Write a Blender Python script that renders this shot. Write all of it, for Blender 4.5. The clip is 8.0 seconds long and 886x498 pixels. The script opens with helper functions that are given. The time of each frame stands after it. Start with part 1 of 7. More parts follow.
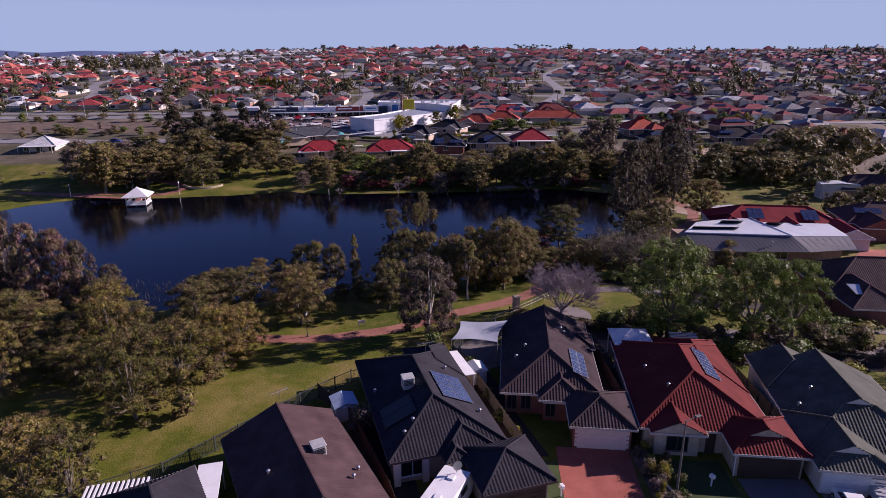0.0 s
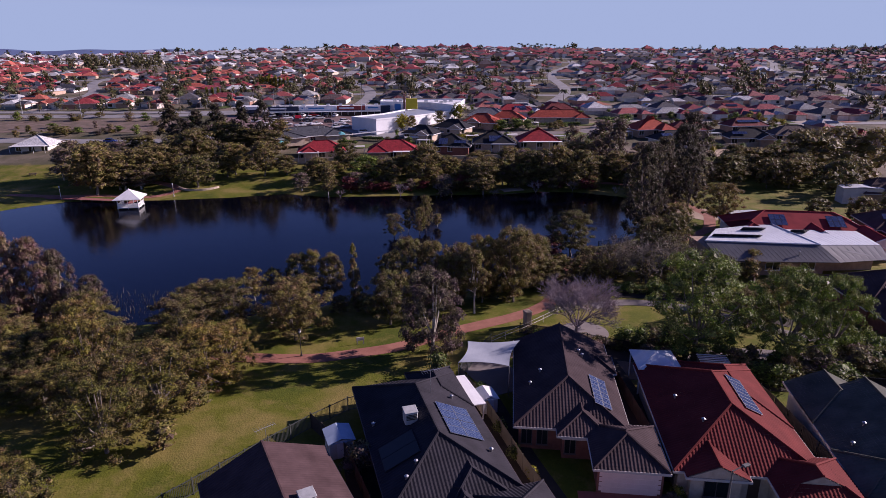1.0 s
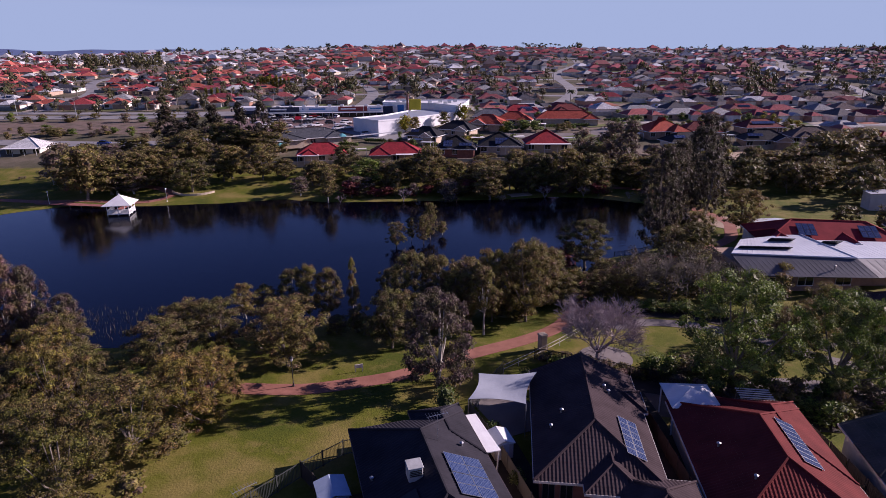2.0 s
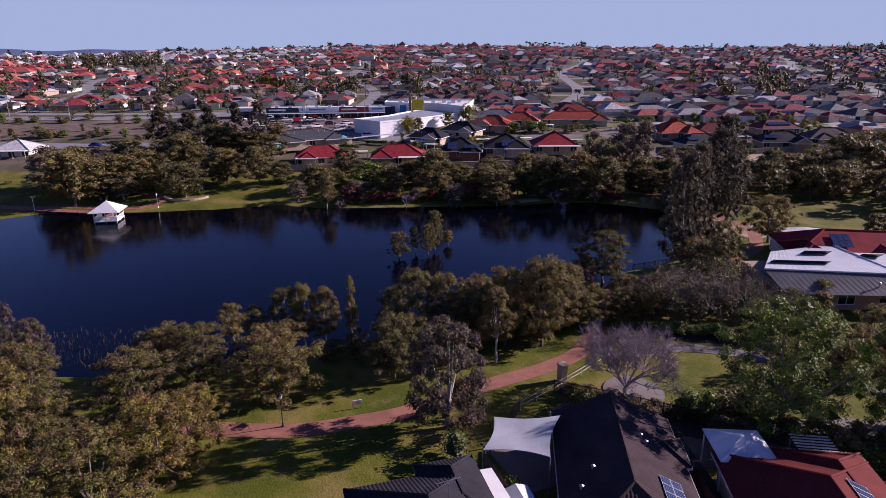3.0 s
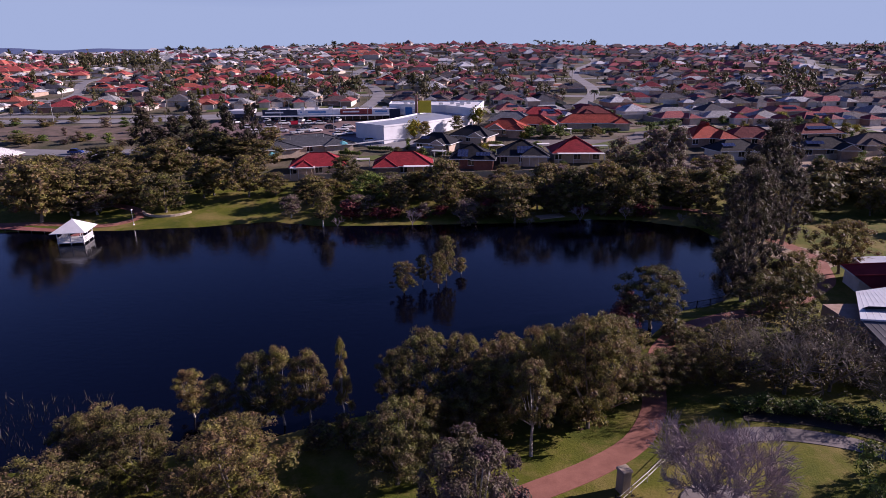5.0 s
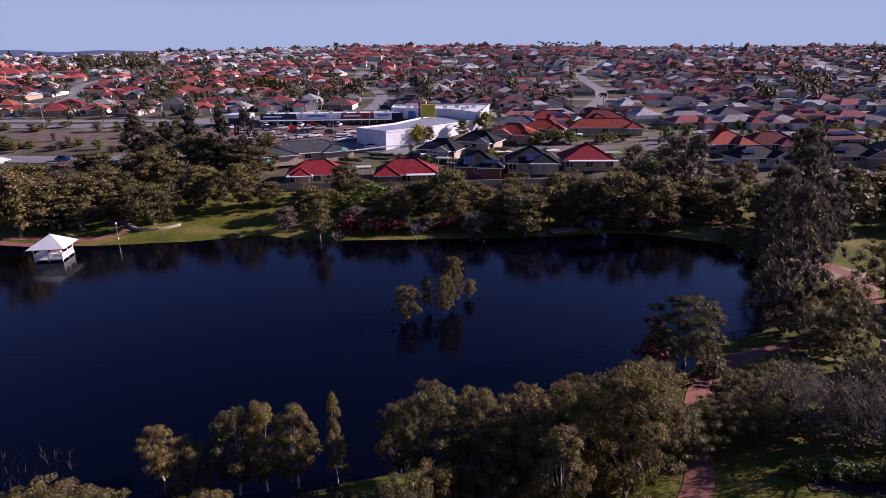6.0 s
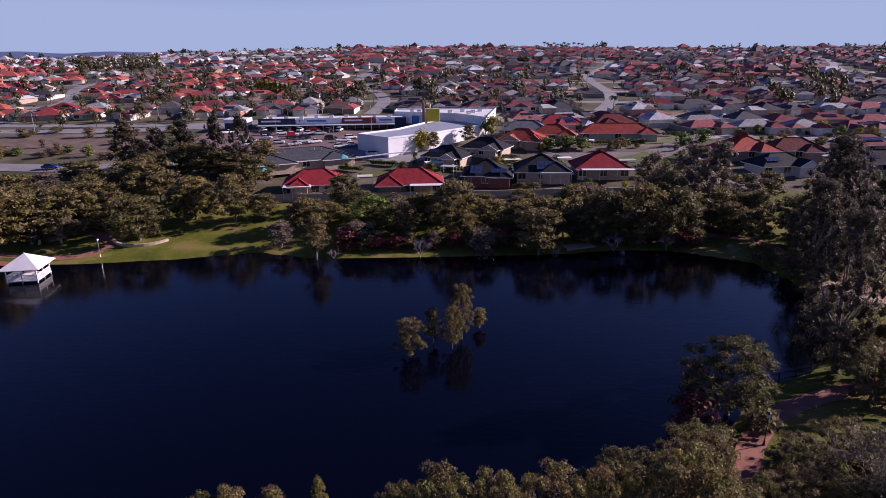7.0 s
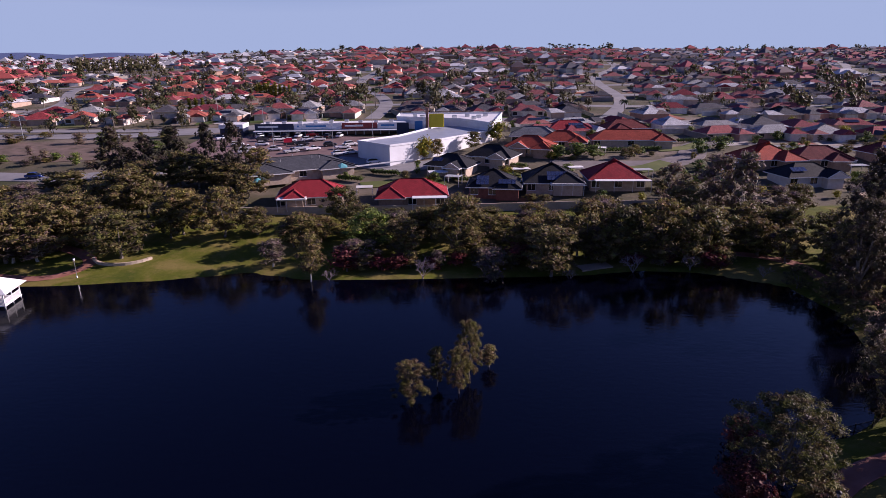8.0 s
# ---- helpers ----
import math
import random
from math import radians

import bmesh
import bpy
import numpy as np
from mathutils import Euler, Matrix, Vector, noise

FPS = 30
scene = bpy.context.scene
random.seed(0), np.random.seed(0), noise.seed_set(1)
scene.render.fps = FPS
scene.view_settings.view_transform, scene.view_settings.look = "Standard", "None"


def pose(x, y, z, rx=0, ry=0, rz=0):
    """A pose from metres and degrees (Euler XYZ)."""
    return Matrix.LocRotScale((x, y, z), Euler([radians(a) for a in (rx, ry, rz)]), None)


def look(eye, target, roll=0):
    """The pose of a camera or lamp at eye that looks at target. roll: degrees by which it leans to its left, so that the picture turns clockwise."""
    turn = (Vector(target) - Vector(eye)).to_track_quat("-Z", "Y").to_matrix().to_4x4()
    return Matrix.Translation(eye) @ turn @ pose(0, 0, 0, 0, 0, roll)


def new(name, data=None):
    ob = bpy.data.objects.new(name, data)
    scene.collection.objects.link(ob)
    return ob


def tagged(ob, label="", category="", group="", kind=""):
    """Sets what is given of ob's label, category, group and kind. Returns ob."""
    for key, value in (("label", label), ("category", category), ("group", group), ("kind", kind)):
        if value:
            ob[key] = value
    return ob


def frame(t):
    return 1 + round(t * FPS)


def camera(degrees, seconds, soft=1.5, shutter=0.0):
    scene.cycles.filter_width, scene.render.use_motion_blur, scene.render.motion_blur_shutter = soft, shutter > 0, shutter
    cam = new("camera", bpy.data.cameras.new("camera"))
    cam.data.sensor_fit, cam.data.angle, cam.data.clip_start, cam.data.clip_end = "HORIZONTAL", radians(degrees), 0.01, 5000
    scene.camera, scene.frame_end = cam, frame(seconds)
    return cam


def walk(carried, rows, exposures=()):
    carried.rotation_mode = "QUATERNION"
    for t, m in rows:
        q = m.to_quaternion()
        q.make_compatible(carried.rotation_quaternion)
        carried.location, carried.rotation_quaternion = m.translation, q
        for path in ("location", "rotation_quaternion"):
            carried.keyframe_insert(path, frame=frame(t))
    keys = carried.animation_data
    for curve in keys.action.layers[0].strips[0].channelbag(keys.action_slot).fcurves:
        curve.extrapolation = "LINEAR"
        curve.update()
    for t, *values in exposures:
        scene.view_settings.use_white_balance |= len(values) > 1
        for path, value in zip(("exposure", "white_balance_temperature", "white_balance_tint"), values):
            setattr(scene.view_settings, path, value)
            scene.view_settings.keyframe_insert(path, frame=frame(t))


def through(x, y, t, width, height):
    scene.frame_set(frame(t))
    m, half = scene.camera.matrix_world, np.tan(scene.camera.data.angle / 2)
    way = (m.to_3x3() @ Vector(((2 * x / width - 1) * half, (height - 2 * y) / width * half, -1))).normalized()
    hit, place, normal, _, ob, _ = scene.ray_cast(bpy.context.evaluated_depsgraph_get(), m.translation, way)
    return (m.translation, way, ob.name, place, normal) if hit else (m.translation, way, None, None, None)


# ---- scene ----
cam = camera(73.0, 8.0, soft=0.6)
PATH = [
    (0, (1.689, -0.037, 36.361), (1.763, 1.868, 35.759), -0.4),
    (0.5, (1.615, 3.109, 36.084), (1.685, 5.015, 35.481), -0.3),
    (1, (1.526, 6.555, 35.912), (1.592, 8.46, 35.308), -0.3),
    (1.5, (1.438, 10.258, 35.822), (1.499, 12.163, 35.218), -0.3),
    (3, (0.869, 22.195, 35.534), (0.918, 24.1, 34.928), -0.4),
    (3.5, (0.643, 26.554, 35.45), (0.689, 28.459, 34.842), -0.4),
    (4, (0.476, 30.955, 35.399), (0.518, 32.86, 34.791), -0.5),
    (4.5, (0.37, 35.525, 35.419), (0.406, 37.429, 34.809), -0.5),
    (6, (-0.361, 49.603, 35.702), (-0.338, 51.509, 35.097), -0.5),
    (6.5, (-0.473, 54.387, 35.949), (-0.457, 56.294, 35.345), -0.6),
    (7, (-0.686, 59.246, 36.276), (-0.675, 61.153, 35.673), -0.6),
    (7.5, (-0.82, 64.142, 36.542), (-0.814, 66.05, 35.942), -0.6),
    (8, (-0.844, 69.05, 36.942), (-0.844, 70.958, 36.342), -0.6),
]
walk(cam, [(t, look(eye, target, roll)) for t, eye, target, roll in PATH], [(0, 0.62, 6000, 38), (8, 0.62, 6000, 38)])

# ---- light ----
SUN_ELEVATION, SUN_AZIMUTH = 23.0, 14.0  # degrees; azimuth counted from +x towards +y
sun_way = Vector((math.cos(radians(SUN_AZIMUTH)) * math.cos(radians(SUN_ELEVATION)),
                  math.sin(radians(SUN_AZIMUTH)) * math.cos(radians(SUN_ELEVATION)), math.sin(radians(SUN_ELEVATION))))
sun = new("sun", bpy.data.lights.new("sun", "SUN"))
sun.data.energy, sun.data.angle, sun.data.color = 5.0, radians(0.6), (1.0, 0.89, 0.75)
sun.matrix_basis = look(sun_way * 300, (0, 0, 0))

world = bpy.data.worlds.new("sky")
scene.world = world
world.use_nodes = True
wn = world.node_tree.nodes
sky = wn.new("ShaderNodeTexSky")
sky.sky_type, sky.sun_disc = "NISHITA", False
sky.sun_elevation, sky.sun_rotation = radians(SUN_ELEVATION), radians(90 - SUN_AZIMUTH)
sky.altitude, sky.air_density, sky.dust_density, sky.ozone_density = 2200, 1.0, 0.25, 3.5
wn["Background"].inputs["Strength"].default_value = 0.08
hue = wn.new("ShaderNodeMix")
hue.data_type, hue.blend_type = "RGBA", "MULTIPLY"
hue.inputs[0].default_value, hue.inputs[7].default_value = 1.0, (1.12, 0.94, 1.0, 1)
world.node_tree.links.new(sky.outputs[0], hue.inputs[6])
calm = wn.new("ShaderNodeMix")
calm.data_type, calm.blend_type = "RGBA", "DARKEN"
calm.inputs[0].default_value, calm.inputs[7].default_value = 1.0, (2.78, 3.75, 4.75, 1)
world.node_tree.links.new(hue.outputs[2], calm.inputs[6])
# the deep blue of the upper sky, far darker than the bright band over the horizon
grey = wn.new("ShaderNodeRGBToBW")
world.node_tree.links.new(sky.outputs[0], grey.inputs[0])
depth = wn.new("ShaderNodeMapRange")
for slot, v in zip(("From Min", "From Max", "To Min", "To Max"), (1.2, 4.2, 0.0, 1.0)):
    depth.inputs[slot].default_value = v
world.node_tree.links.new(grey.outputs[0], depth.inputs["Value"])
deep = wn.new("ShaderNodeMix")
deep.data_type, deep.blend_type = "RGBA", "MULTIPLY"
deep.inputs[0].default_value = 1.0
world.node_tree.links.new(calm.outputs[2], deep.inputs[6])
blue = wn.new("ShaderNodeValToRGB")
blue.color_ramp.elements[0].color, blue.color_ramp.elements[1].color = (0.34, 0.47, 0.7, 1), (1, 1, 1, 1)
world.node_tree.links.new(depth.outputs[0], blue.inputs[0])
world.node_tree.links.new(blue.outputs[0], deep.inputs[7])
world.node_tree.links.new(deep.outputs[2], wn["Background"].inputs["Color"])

# ---- materials ----


def material(name, rough=0.8, metal=0.0, spec=0.4):
    m = bpy.data.materials.new(name)
    m.use_nodes = True
    b = m.node_tree.nodes["Principled BSDF"]
    b.inputs["Roughness"].default_value, b.inputs["Metallic"].default_value = rough, metal
    b.inputs["Specular IOR Level"].default_value = spec
    return m, m.node_tree, b


def node(tree, kind, **values):
    n = tree.nodes.new("ShaderNode" + kind)
    for k, v in values.items():
        n.inputs[k].default_value = v
    return n


def ramp(tree, source, stops):
    r = tree.nodes.new("ShaderNodeValToRGB")
    while len(r.color_ramp.elements) < len(stops):
        r.color_ramp.elements.new(0.5)
    for e, (p, c) in zip(r.color_ramp.elements, stops):
        e.position, e.color = p, (*c, 1)
    tree.links.new(source, r.inputs[0])
    return r.outputs[0]


def mixed(tree, fac, a, b, mode="MIX"):
    n = tree.nodes.new("ShaderNodeMix")
    n.data_type, n.blend_type = "RGBA", mode
    for slot, v in ((0, fac), (6, a), (7, b)):
        if isinstance(v, bpy.types.NodeSocket):
            tree.links.new(v, n.inputs[slot])
        elif slot == 0:
            n.inputs[0].default_value = v
        else:
            n.inputs[slot].default_value = (*v, 1)
    return n.outputs[2]


def noise_of(tree, scale, detail=4.0, coords=None, rough=0.6):
    n = node(tree, "TexNoise", Scale=scale, Detail=detail, Roughness=rough)
    if coords is None:
        coords = tree.nodes.new("ShaderNodeNewGeometry").outputs["Position"]
    tree.links.new(coords, n.inputs["Vector"])
    return n.outputs["Fac"]


def bumped(tree, bsdf, height, strength=0.3, distance=0.05):
    b = node(tree, "Bump", Strength=strength, Distance=distance)
    tree.links.new(height, b.inputs["Height"])
    tree.links.new(b.outputs[0], bsdf.inputs["Normal"])


def surface(name, dark, light, scale=1.5, rough=0.8, metal=0.0, spec=0.4, bump=0.25, fine=12.0, vary=0.0, objects=True):
    """A surface of two tones, mottled at two scales; vary: how far each object's tone differs."""
    m, t, b = material(name, rough, metal, spec)
    where = t.nodes.new("ShaderNodeTexCoord").outputs["Object"] if objects else None
    big = noise_of(t, scale, 5, where)
    small = noise_of(t, scale * fine, 3, where)
    c = ramp(t, big, ((0.3, dark), (0.7, light)))
    c = mixed(t, small, mixed(t, 1.0, c, (0.8, 0.8, 0.8), "MULTIPLY"), c)
    if vary:
        info = t.nodes.new("ShaderNodeObjectInfo").outputs["Random"]
        k = ramp(t, info, ((0.0, (1 - vary,) * 3), (1.0, (1 + vary,) * 3)))
        c = mixed(t, 1.0, c, k, "MULTIPLY")
    t.links.new(c, b.inputs["Base Color"])
    if bump:
        bumped(t, b, small, bump, 0.02)
    return m


def palette(name, colours, rough=0.8, spec=0.2, per_island=False, tiles=False, dirt=0.25, metal=0.0):
    """One of several colours for each object (or each island of a joined mesh), with weathering."""
    m, t, b = material(name, rough, metal, spec)
    if per_island:
        pick = t.nodes.new("ShaderNodeNewGeometry").outputs["Random Per Island"]
    else:
        pick = t.nodes.new("ShaderNodeObjectInfo").outputs["Random"]
    r = t.nodes.new("ShaderNodeValToRGB")
    r.color_ramp.interpolation = "CONSTANT"
    while len(r.color_ramp.elements) < len(colours):
        r.color_ramp.elements.new(0.5)
    for i, (e, c) in enumerate(zip(r.color_ramp.elements, colours)):
        e.position, e.color = i / len(colours), (*c, 1)
    t.links.new(pick, r.inputs[0])
    n = noise_of(t, 0.7, 5)
    c = mixed(t, 1.0, r.outputs[0], ramp(t, n, ((0.3, (1 - dirt,) * 3), (0.7, (1 + dirt * 0.5,) * 3))), "MULTIPLY")
    if tiles:
        uv = t.nodes.new("ShaderNodeTexCoord").outputs["UV"]
        w = t.nodes.new("ShaderNodeTexBrick")
        w.offset = 0.5
        for k, v in (("Scale", 1.0), ("Mortar Size", 0.035), ("Brick Width", 0.32), ("Row Height", 0.36)):
            w.inputs[k].default_value = v
        w.inputs["Color1"].default_value, w.inputs["Color2"].default_value = (1, 1, 1, 1), (0.78, 0.78, 0.78, 1)
        w.inputs["Mortar"].default_value = (0.45, 0.45, 0.45, 1)
        t.links.new(uv, w.inputs["Vector"])
        c = mixed(t, 1.0, c, w.outputs["Color"], "MULTIPLY")
        bumped(t, b, w.outputs["Color"], 0.6, 0.04)
    t.links.new(c, b.inputs["Base Color"])
    return m


def leaf_material(name, stops, gloss=0.5, through=0.33):
    m, t, b = material(name, 0.6, 0.0, gloss * 0.5)
    leaf = t.nodes.new("ShaderNodeNewGeometry").outputs["Random Per Island"]
    own = t.nodes.new("ShaderNodeObjectInfo").outputs["Random"]
    c = ramp(t, leaf, stops)
    patch = noise_of(t, 0.8, 3)
    c = mixed(t, 1.0, c, ramp(t, patch, ((0.4, (1.06, 0.77, 1.05)), (0.5, (1.03, 0.92, 0.9)), (0.6, (1.16, 1.18, 0.74)))), "MULTIPLY")
    c = mixed(t, 1.0, c, ramp(t, own, ((0.0, (0.66, 0.75, 0.7)), (0.5, (1.0, 1.0, 1.0)), (1.0, (1.2, 1.16, 1.0)))), "MULTIPLY")
    t.links.new(c, b.inputs["Base Color"])
    tr = t.nodes.new("ShaderNodeBsdfTranslucent")
    t.links.new(c, tr.inputs["Color"])
    mx = t.nodes.new("ShaderNodeMixShader")
    mx.inputs[0].default_value = through
    t.links.new(b.outputs[0], mx.inputs[1])
    t.links.new(tr.outputs[0], mx.inputs[2])
    t.links.new(mx.outputs[0], t.nodes["Material Output"].inputs["Surface"])
    return m


LEAF = {
    "olive": leaf_material("olive_leaves", ((0.0, (0.105, 0.09, 0.072)), (0.12, (0.085, 0.075, 0.046)), (0.2, (0.095, 0.092, 0.032)), (0.6, (0.16, 0.148, 0.054)), (1.0, (0.26, 0.228, 0.096)))),
    "gold": leaf_material("golden_leaves", ((0.0, (0.12, 0.1, 0.085)), (0.14, (0.09, 0.078, 0.05)), (0.22, (0.092, 0.088, 0.03)), (0.55, (0.17, 0.152, 0.045)), (1.0, (0.29, 0.245, 0.07)))),
    "brown": leaf_material("brown_leaves", ((0.0, (0.08, 0.062, 0.05)), (0.5, (0.165, 0.13, 0.106)), (1.0, (0.26, 0.208, 0.17)))),
    "dark": leaf_material("dark_needles", ((0.0, (0.033, 0.032, 0.024)), (0.6, (0.064, 0.06, 0.042)), (1.0, (0.108, 0.1, 0.07)))),
    "grey": leaf_material("grey_leaves", ((0.0, (0.08, 0.07, 0.054)), (0.5, (0.15, 0.13, 0.1)), (1.0, (0.24, 0.21, 0.17)))),
    "green": leaf_material("green_leaves", ((0.0, (0.04, 0.062, 0.014)), (0.5, (0.085, 0.135, 0.026)), (1.0, (0.205, 0.29, 0.055))), 0.6, 0.2),
    "red": leaf_material("red_leaves", ((0.0, (0.07, 0.018, 0.022)), (0.6, (0.16, 0.035, 0.042)), (1.0, (0.26, 0.09, 0.08)))),
    "fresh": leaf_material("fresh_leaves", ((0.0, (0.07, 0.09, 0.01)), (0.6, (0.2, 0.2, 0.02)), (1.0, (0.36, 0.33, 0.04)))),
    "far": leaf_material("far_leaves", ((0.0, (0.05, 0.055, 0.034)), (0.6, (0.075, 0.08, 0.046)), (1.0, (0.105, 0.105, 0.06)))),
}
BARK = surface("bark", (0.09, 0.07, 0.055), (0.3, 0.26, 0.22), 2.0, 0.9, bump=0.6)
BARK_PALE = surface("pale_bark", (0.3, 0.27, 0.23), (0.62, 0.58, 0.52), 2.0, 0.9, bump=0.5)
BARK_TWIG = surface("twig_bark", (0.25, 0.195, 0.2), (0.42, 0.34, 0.35), 2.0, 0.9, bump=0.3)

# ---- mesh tools ----


class Geo:
    """Points and faces of one mesh."""

    def __init__(self):
        self.v, self.f, self.uv = [], [], {}

    def face(self, pts, uv=None):
        i = len(self.v)
        self.v.extend(tuple(p) for p in pts)
        self.f.append(tuple(range(i, i + len(pts))))
        if uv:
            self.uv[len(self.f) - 1] = uv

    def box(self, x0, y0, z0, x1, y1, z1, m=None, bevel=0.0):
        """A box, with its upright and upper edges chamfered when bevel is given."""
        i = len(self.v)
        b = min(bevel, (x1 - x0) / 3, (y1 - y0) / 3)
        if b:
            ring = lambda k, z: [(x0 + k, y0, z), (x1 - k, y0, z), (x1, y0 + k, z), (x1, y1 - k, z), (x1 - k, y1, z), (x0 + k, y1, z), (x0, y1 - k, z), (x0, y0 + k, z)]
            pts = ring(b, z0) + ring(b, z1 - b) + [(min(max(p[0], x0 + b), x1 - b), min(max(p[1], y0 + b), y1 - b), z1) for p in ring(b * 1.01, z1)]
            fs = [(k, (k + 1) % 8, 8 + (k + 1) % 8, 8 + k) for k in range(8)] + [(8 + k, 8 + (k + 1) % 8, 16 + (k + 1) % 8, 16 + k) for k in range(8)]
            fs += [tuple(range(16, 24)), tuple(range(7, -1, -1))]
        else:
            pts = [(x, y, z) for z in (z0, z1) for x, y in ((x0, y0), (x1, y0), (x1, y1), (x0, y1))]
            fs = [(3, 2, 1, 0), (4, 5, 6, 7), (0, 1, 5, 4), (1, 2, 6, 5), (2, 3, 7, 6), (3, 0, 4, 7)]
        if m is not None:
            pts = [tuple(m @ Vector(p)) for p in pts]
        self.v.extend(pts)
        self.f.extend(tuple(i + k for k in f) for f in fs)
        return self

    def tube(self, pts, radii, n=6, cap=True):
        pts = [Vector(p) for p in pts]
        i = len(self.v)
        for k, p in enumerate(pts):
            d = (pts[min(k + 1, len(pts) - 1)] - pts[max(k - 1, 0)]).normalized()
            a = d.orthogonal().normalized() if abs(d.z) < 0.99 else Vector((1, 0, 0))
            b = d.cross(a)
            for j in range(n):
                w = 2 * math.pi * j / n
                self.v.append(tuple(p + (a * math.cos(w) + b * math.sin(w)) * radii[k]))
        for k in range(len(pts) - 1):
            for j in range(n):
                q = (j + 1) % n
                self.f.append((i + k * n + j, i + k * n + q, i + (k + 1) * n + q, i + (k + 1) * n + j))
        if cap:
            self.f.append(tuple(i + j for j in range(n - 1, -1, -1)))
            self.f.append(tuple(i + (len(pts) - 1) * n + j for j in range(n)))
        return self

    def strip(self, left, right):
        """A ribbon between two rows of points."""
        i, n = len(self.v), len(left)
        self.v.extend(tuple(p) for p in (*left, *right))
        self.f.extend((i + k, i + n + k, i + n + k + 1, i + k + 1) for k in range(n - 1))
        return self

    def mesh(self, name, *materials):
        seen, order, spot = {}, [], []
        for p in self.v:
            key = (round(p[0], 4), round(p[1], 4), round(p[2], 4))
            if key not in seen:
                seen[key] = len(spot)
                spot.append(p)
            order.append(seen[key])
        me = bpy.data.meshes.new(name)
        me.from_pydata(spot, [], [tuple(order[i] for i in f) for f in self.f])
        if self.uv:
            layer = me.uv_layers.new(name="UVMap")
            for k, uvs in self.uv.items():
                for c, w in zip(me.polygons[k].loop_indices, uvs):
                    layer.data[c].uv = w
        for m in materials:
            me.materials.append(m)
        me.validate()
        return me


def part(name, geo, mat, parent, label="", m=None):
    me = geo.mesh(name, mat) if isinstance(geo, Geo) else geo
    ob = new(name, me)
    ob.parent = parent
    if m is not None:
        ob.matrix_basis = m
    return tagged(ob, label)


def thing(name, m, label, category, group="", kind=""):
    ob = new(name)
    ob.empty_display_size = 0.3
    ob.matrix_basis = m
    return tagged(ob, label, category, group, kind)


def whole(name, geo, mat, m, label, category="", group="", kind=""):
    ob = new(name, geo.mesh(name, mat) if isinstance(geo, Geo) else geo)
    ob.matrix_basis = m
    return tagged(ob, label, category, group, kind)


# ---- the lie of the land ----
LAKE = ((-110, 150), (-102, 161), (-93, 167), (-71, 167), (-53, 169), (-37, 173), (-24, 168.5), (-7, 168.5), (9, 169), (26, 170),
        (35, 172), (46, 170), (57, 163), (58.5, 152), (55, 140), (48, 128), (43, 122.5), (35, 119.5), (29, 112), (22, 104),
        (11, 97.5), (0, 96), (-9, 94), (-16, 91), (-26, 88), (-40, 86), (-52, 87), (-66, 91), (-86, 108), (-104, 134))


def lake_distance(x, y):
    """Metres to the lake's edge, less than nothing on the water."""
    best, inside = 1e9, False
    for (ax, ay), (bx, by) in zip(LAKE, LAKE[1:] + LAKE[:1]):
        dx, dy = bx - ax, by - ay
        u = max(0.0, min(1.0, ((x - ax) * dx + (y - ay) * dy) / (dx * dx + dy * dy)))
        best = min(best, math.hypot(x - ax - u * dx, y - ay - u * dy))
        if (ay > y) != (by > y) and x < (bx - ax) * (y - ay) / (by - ay) + ax:
            inside = not inside
    return -best if inside else best


def smooth(a, b, v):
    u = max(0.0, min(1.0, (v - a) / (b - a)))
    return u * u * (3 - 2 * u)


def ground_height(x, y):
    d = lake_distance(x, y) if -180 < x < 140 and 20 < y < 240 else 40.0
    z = max(-1.5, 0.35 * d) if d < 0.7 else 0.245 + 0.75 * smooth(0.7, 16, d)
    z += 0.85 * smooth(86, 52, y)
    z += float(np.interp(y, (180, 200, 245, 360, 880, 1150, 1500, 4900), (0, 2.6, 8, 15, 43, 36, 22, 12)))
    far = smooth(300, 850, y)
    return z + far * (6.0 * math.exp(-((x + 10) / 260.0) ** 2) - 4.0 * smooth(-150, -600, x) + 2.0 * smooth(300, 700, x))


def at(x, y, yaw=0.0, up=0.0):
    return pose(x, y, ground_height(x, y) + up, 0, 0, yaw)


def lawn_share(x, y):
    """1 on the mown park, 0 on the dry ground of the suburb."""
    d = lake_distance(x, y) if -180 < x < 140 and 20 < y < 240 else 99
    park = smooth(80, 62, d) * smooth(212, 196, y) if d < 90 else 0.0
    return max(park, smooth(62, 54, x) * smooth(70, 64, x)) if y < 60 else park


def stops(a, b, first, grow):
    out, step = [a], first
    while abs(out[-1] - b) > step * 1.2:
        out.append(out[-1] + math.copysign(step, b - a))
        step *= grow
    return out + [b]


xs = sorted(set(stops(-180, -4900, 8, 1.28) + list(np.arange(-180, 140, 2.0)) + stops(140, 4900, 8, 1.28)))
ys = sorted(set(stops(20, -600, 6, 1.4) + list(np.arange(20, 240, 2.0)) + stops(240, 4900, 7, 1.045)))
me = bpy.data.meshes.new("ground")
nx = len(xs)
me.from_pydata([(x, y, ground_height(x, y)) for y in ys for x in xs], [],
               [(j * nx + i, j * nx + i + 1, (j + 1) * nx + i + 1, (j + 1) * nx + i) for j in range(len(ys) - 1) for i in range(nx - 1)])
share = me.attributes.new("lawn", "FLOAT", "POINT")
share.data.foreach_set("value", [lawn_share(x, y) for y in ys for x in xs])
me.polygons.foreach_set("use_smooth", [True] * len(me.polygons))

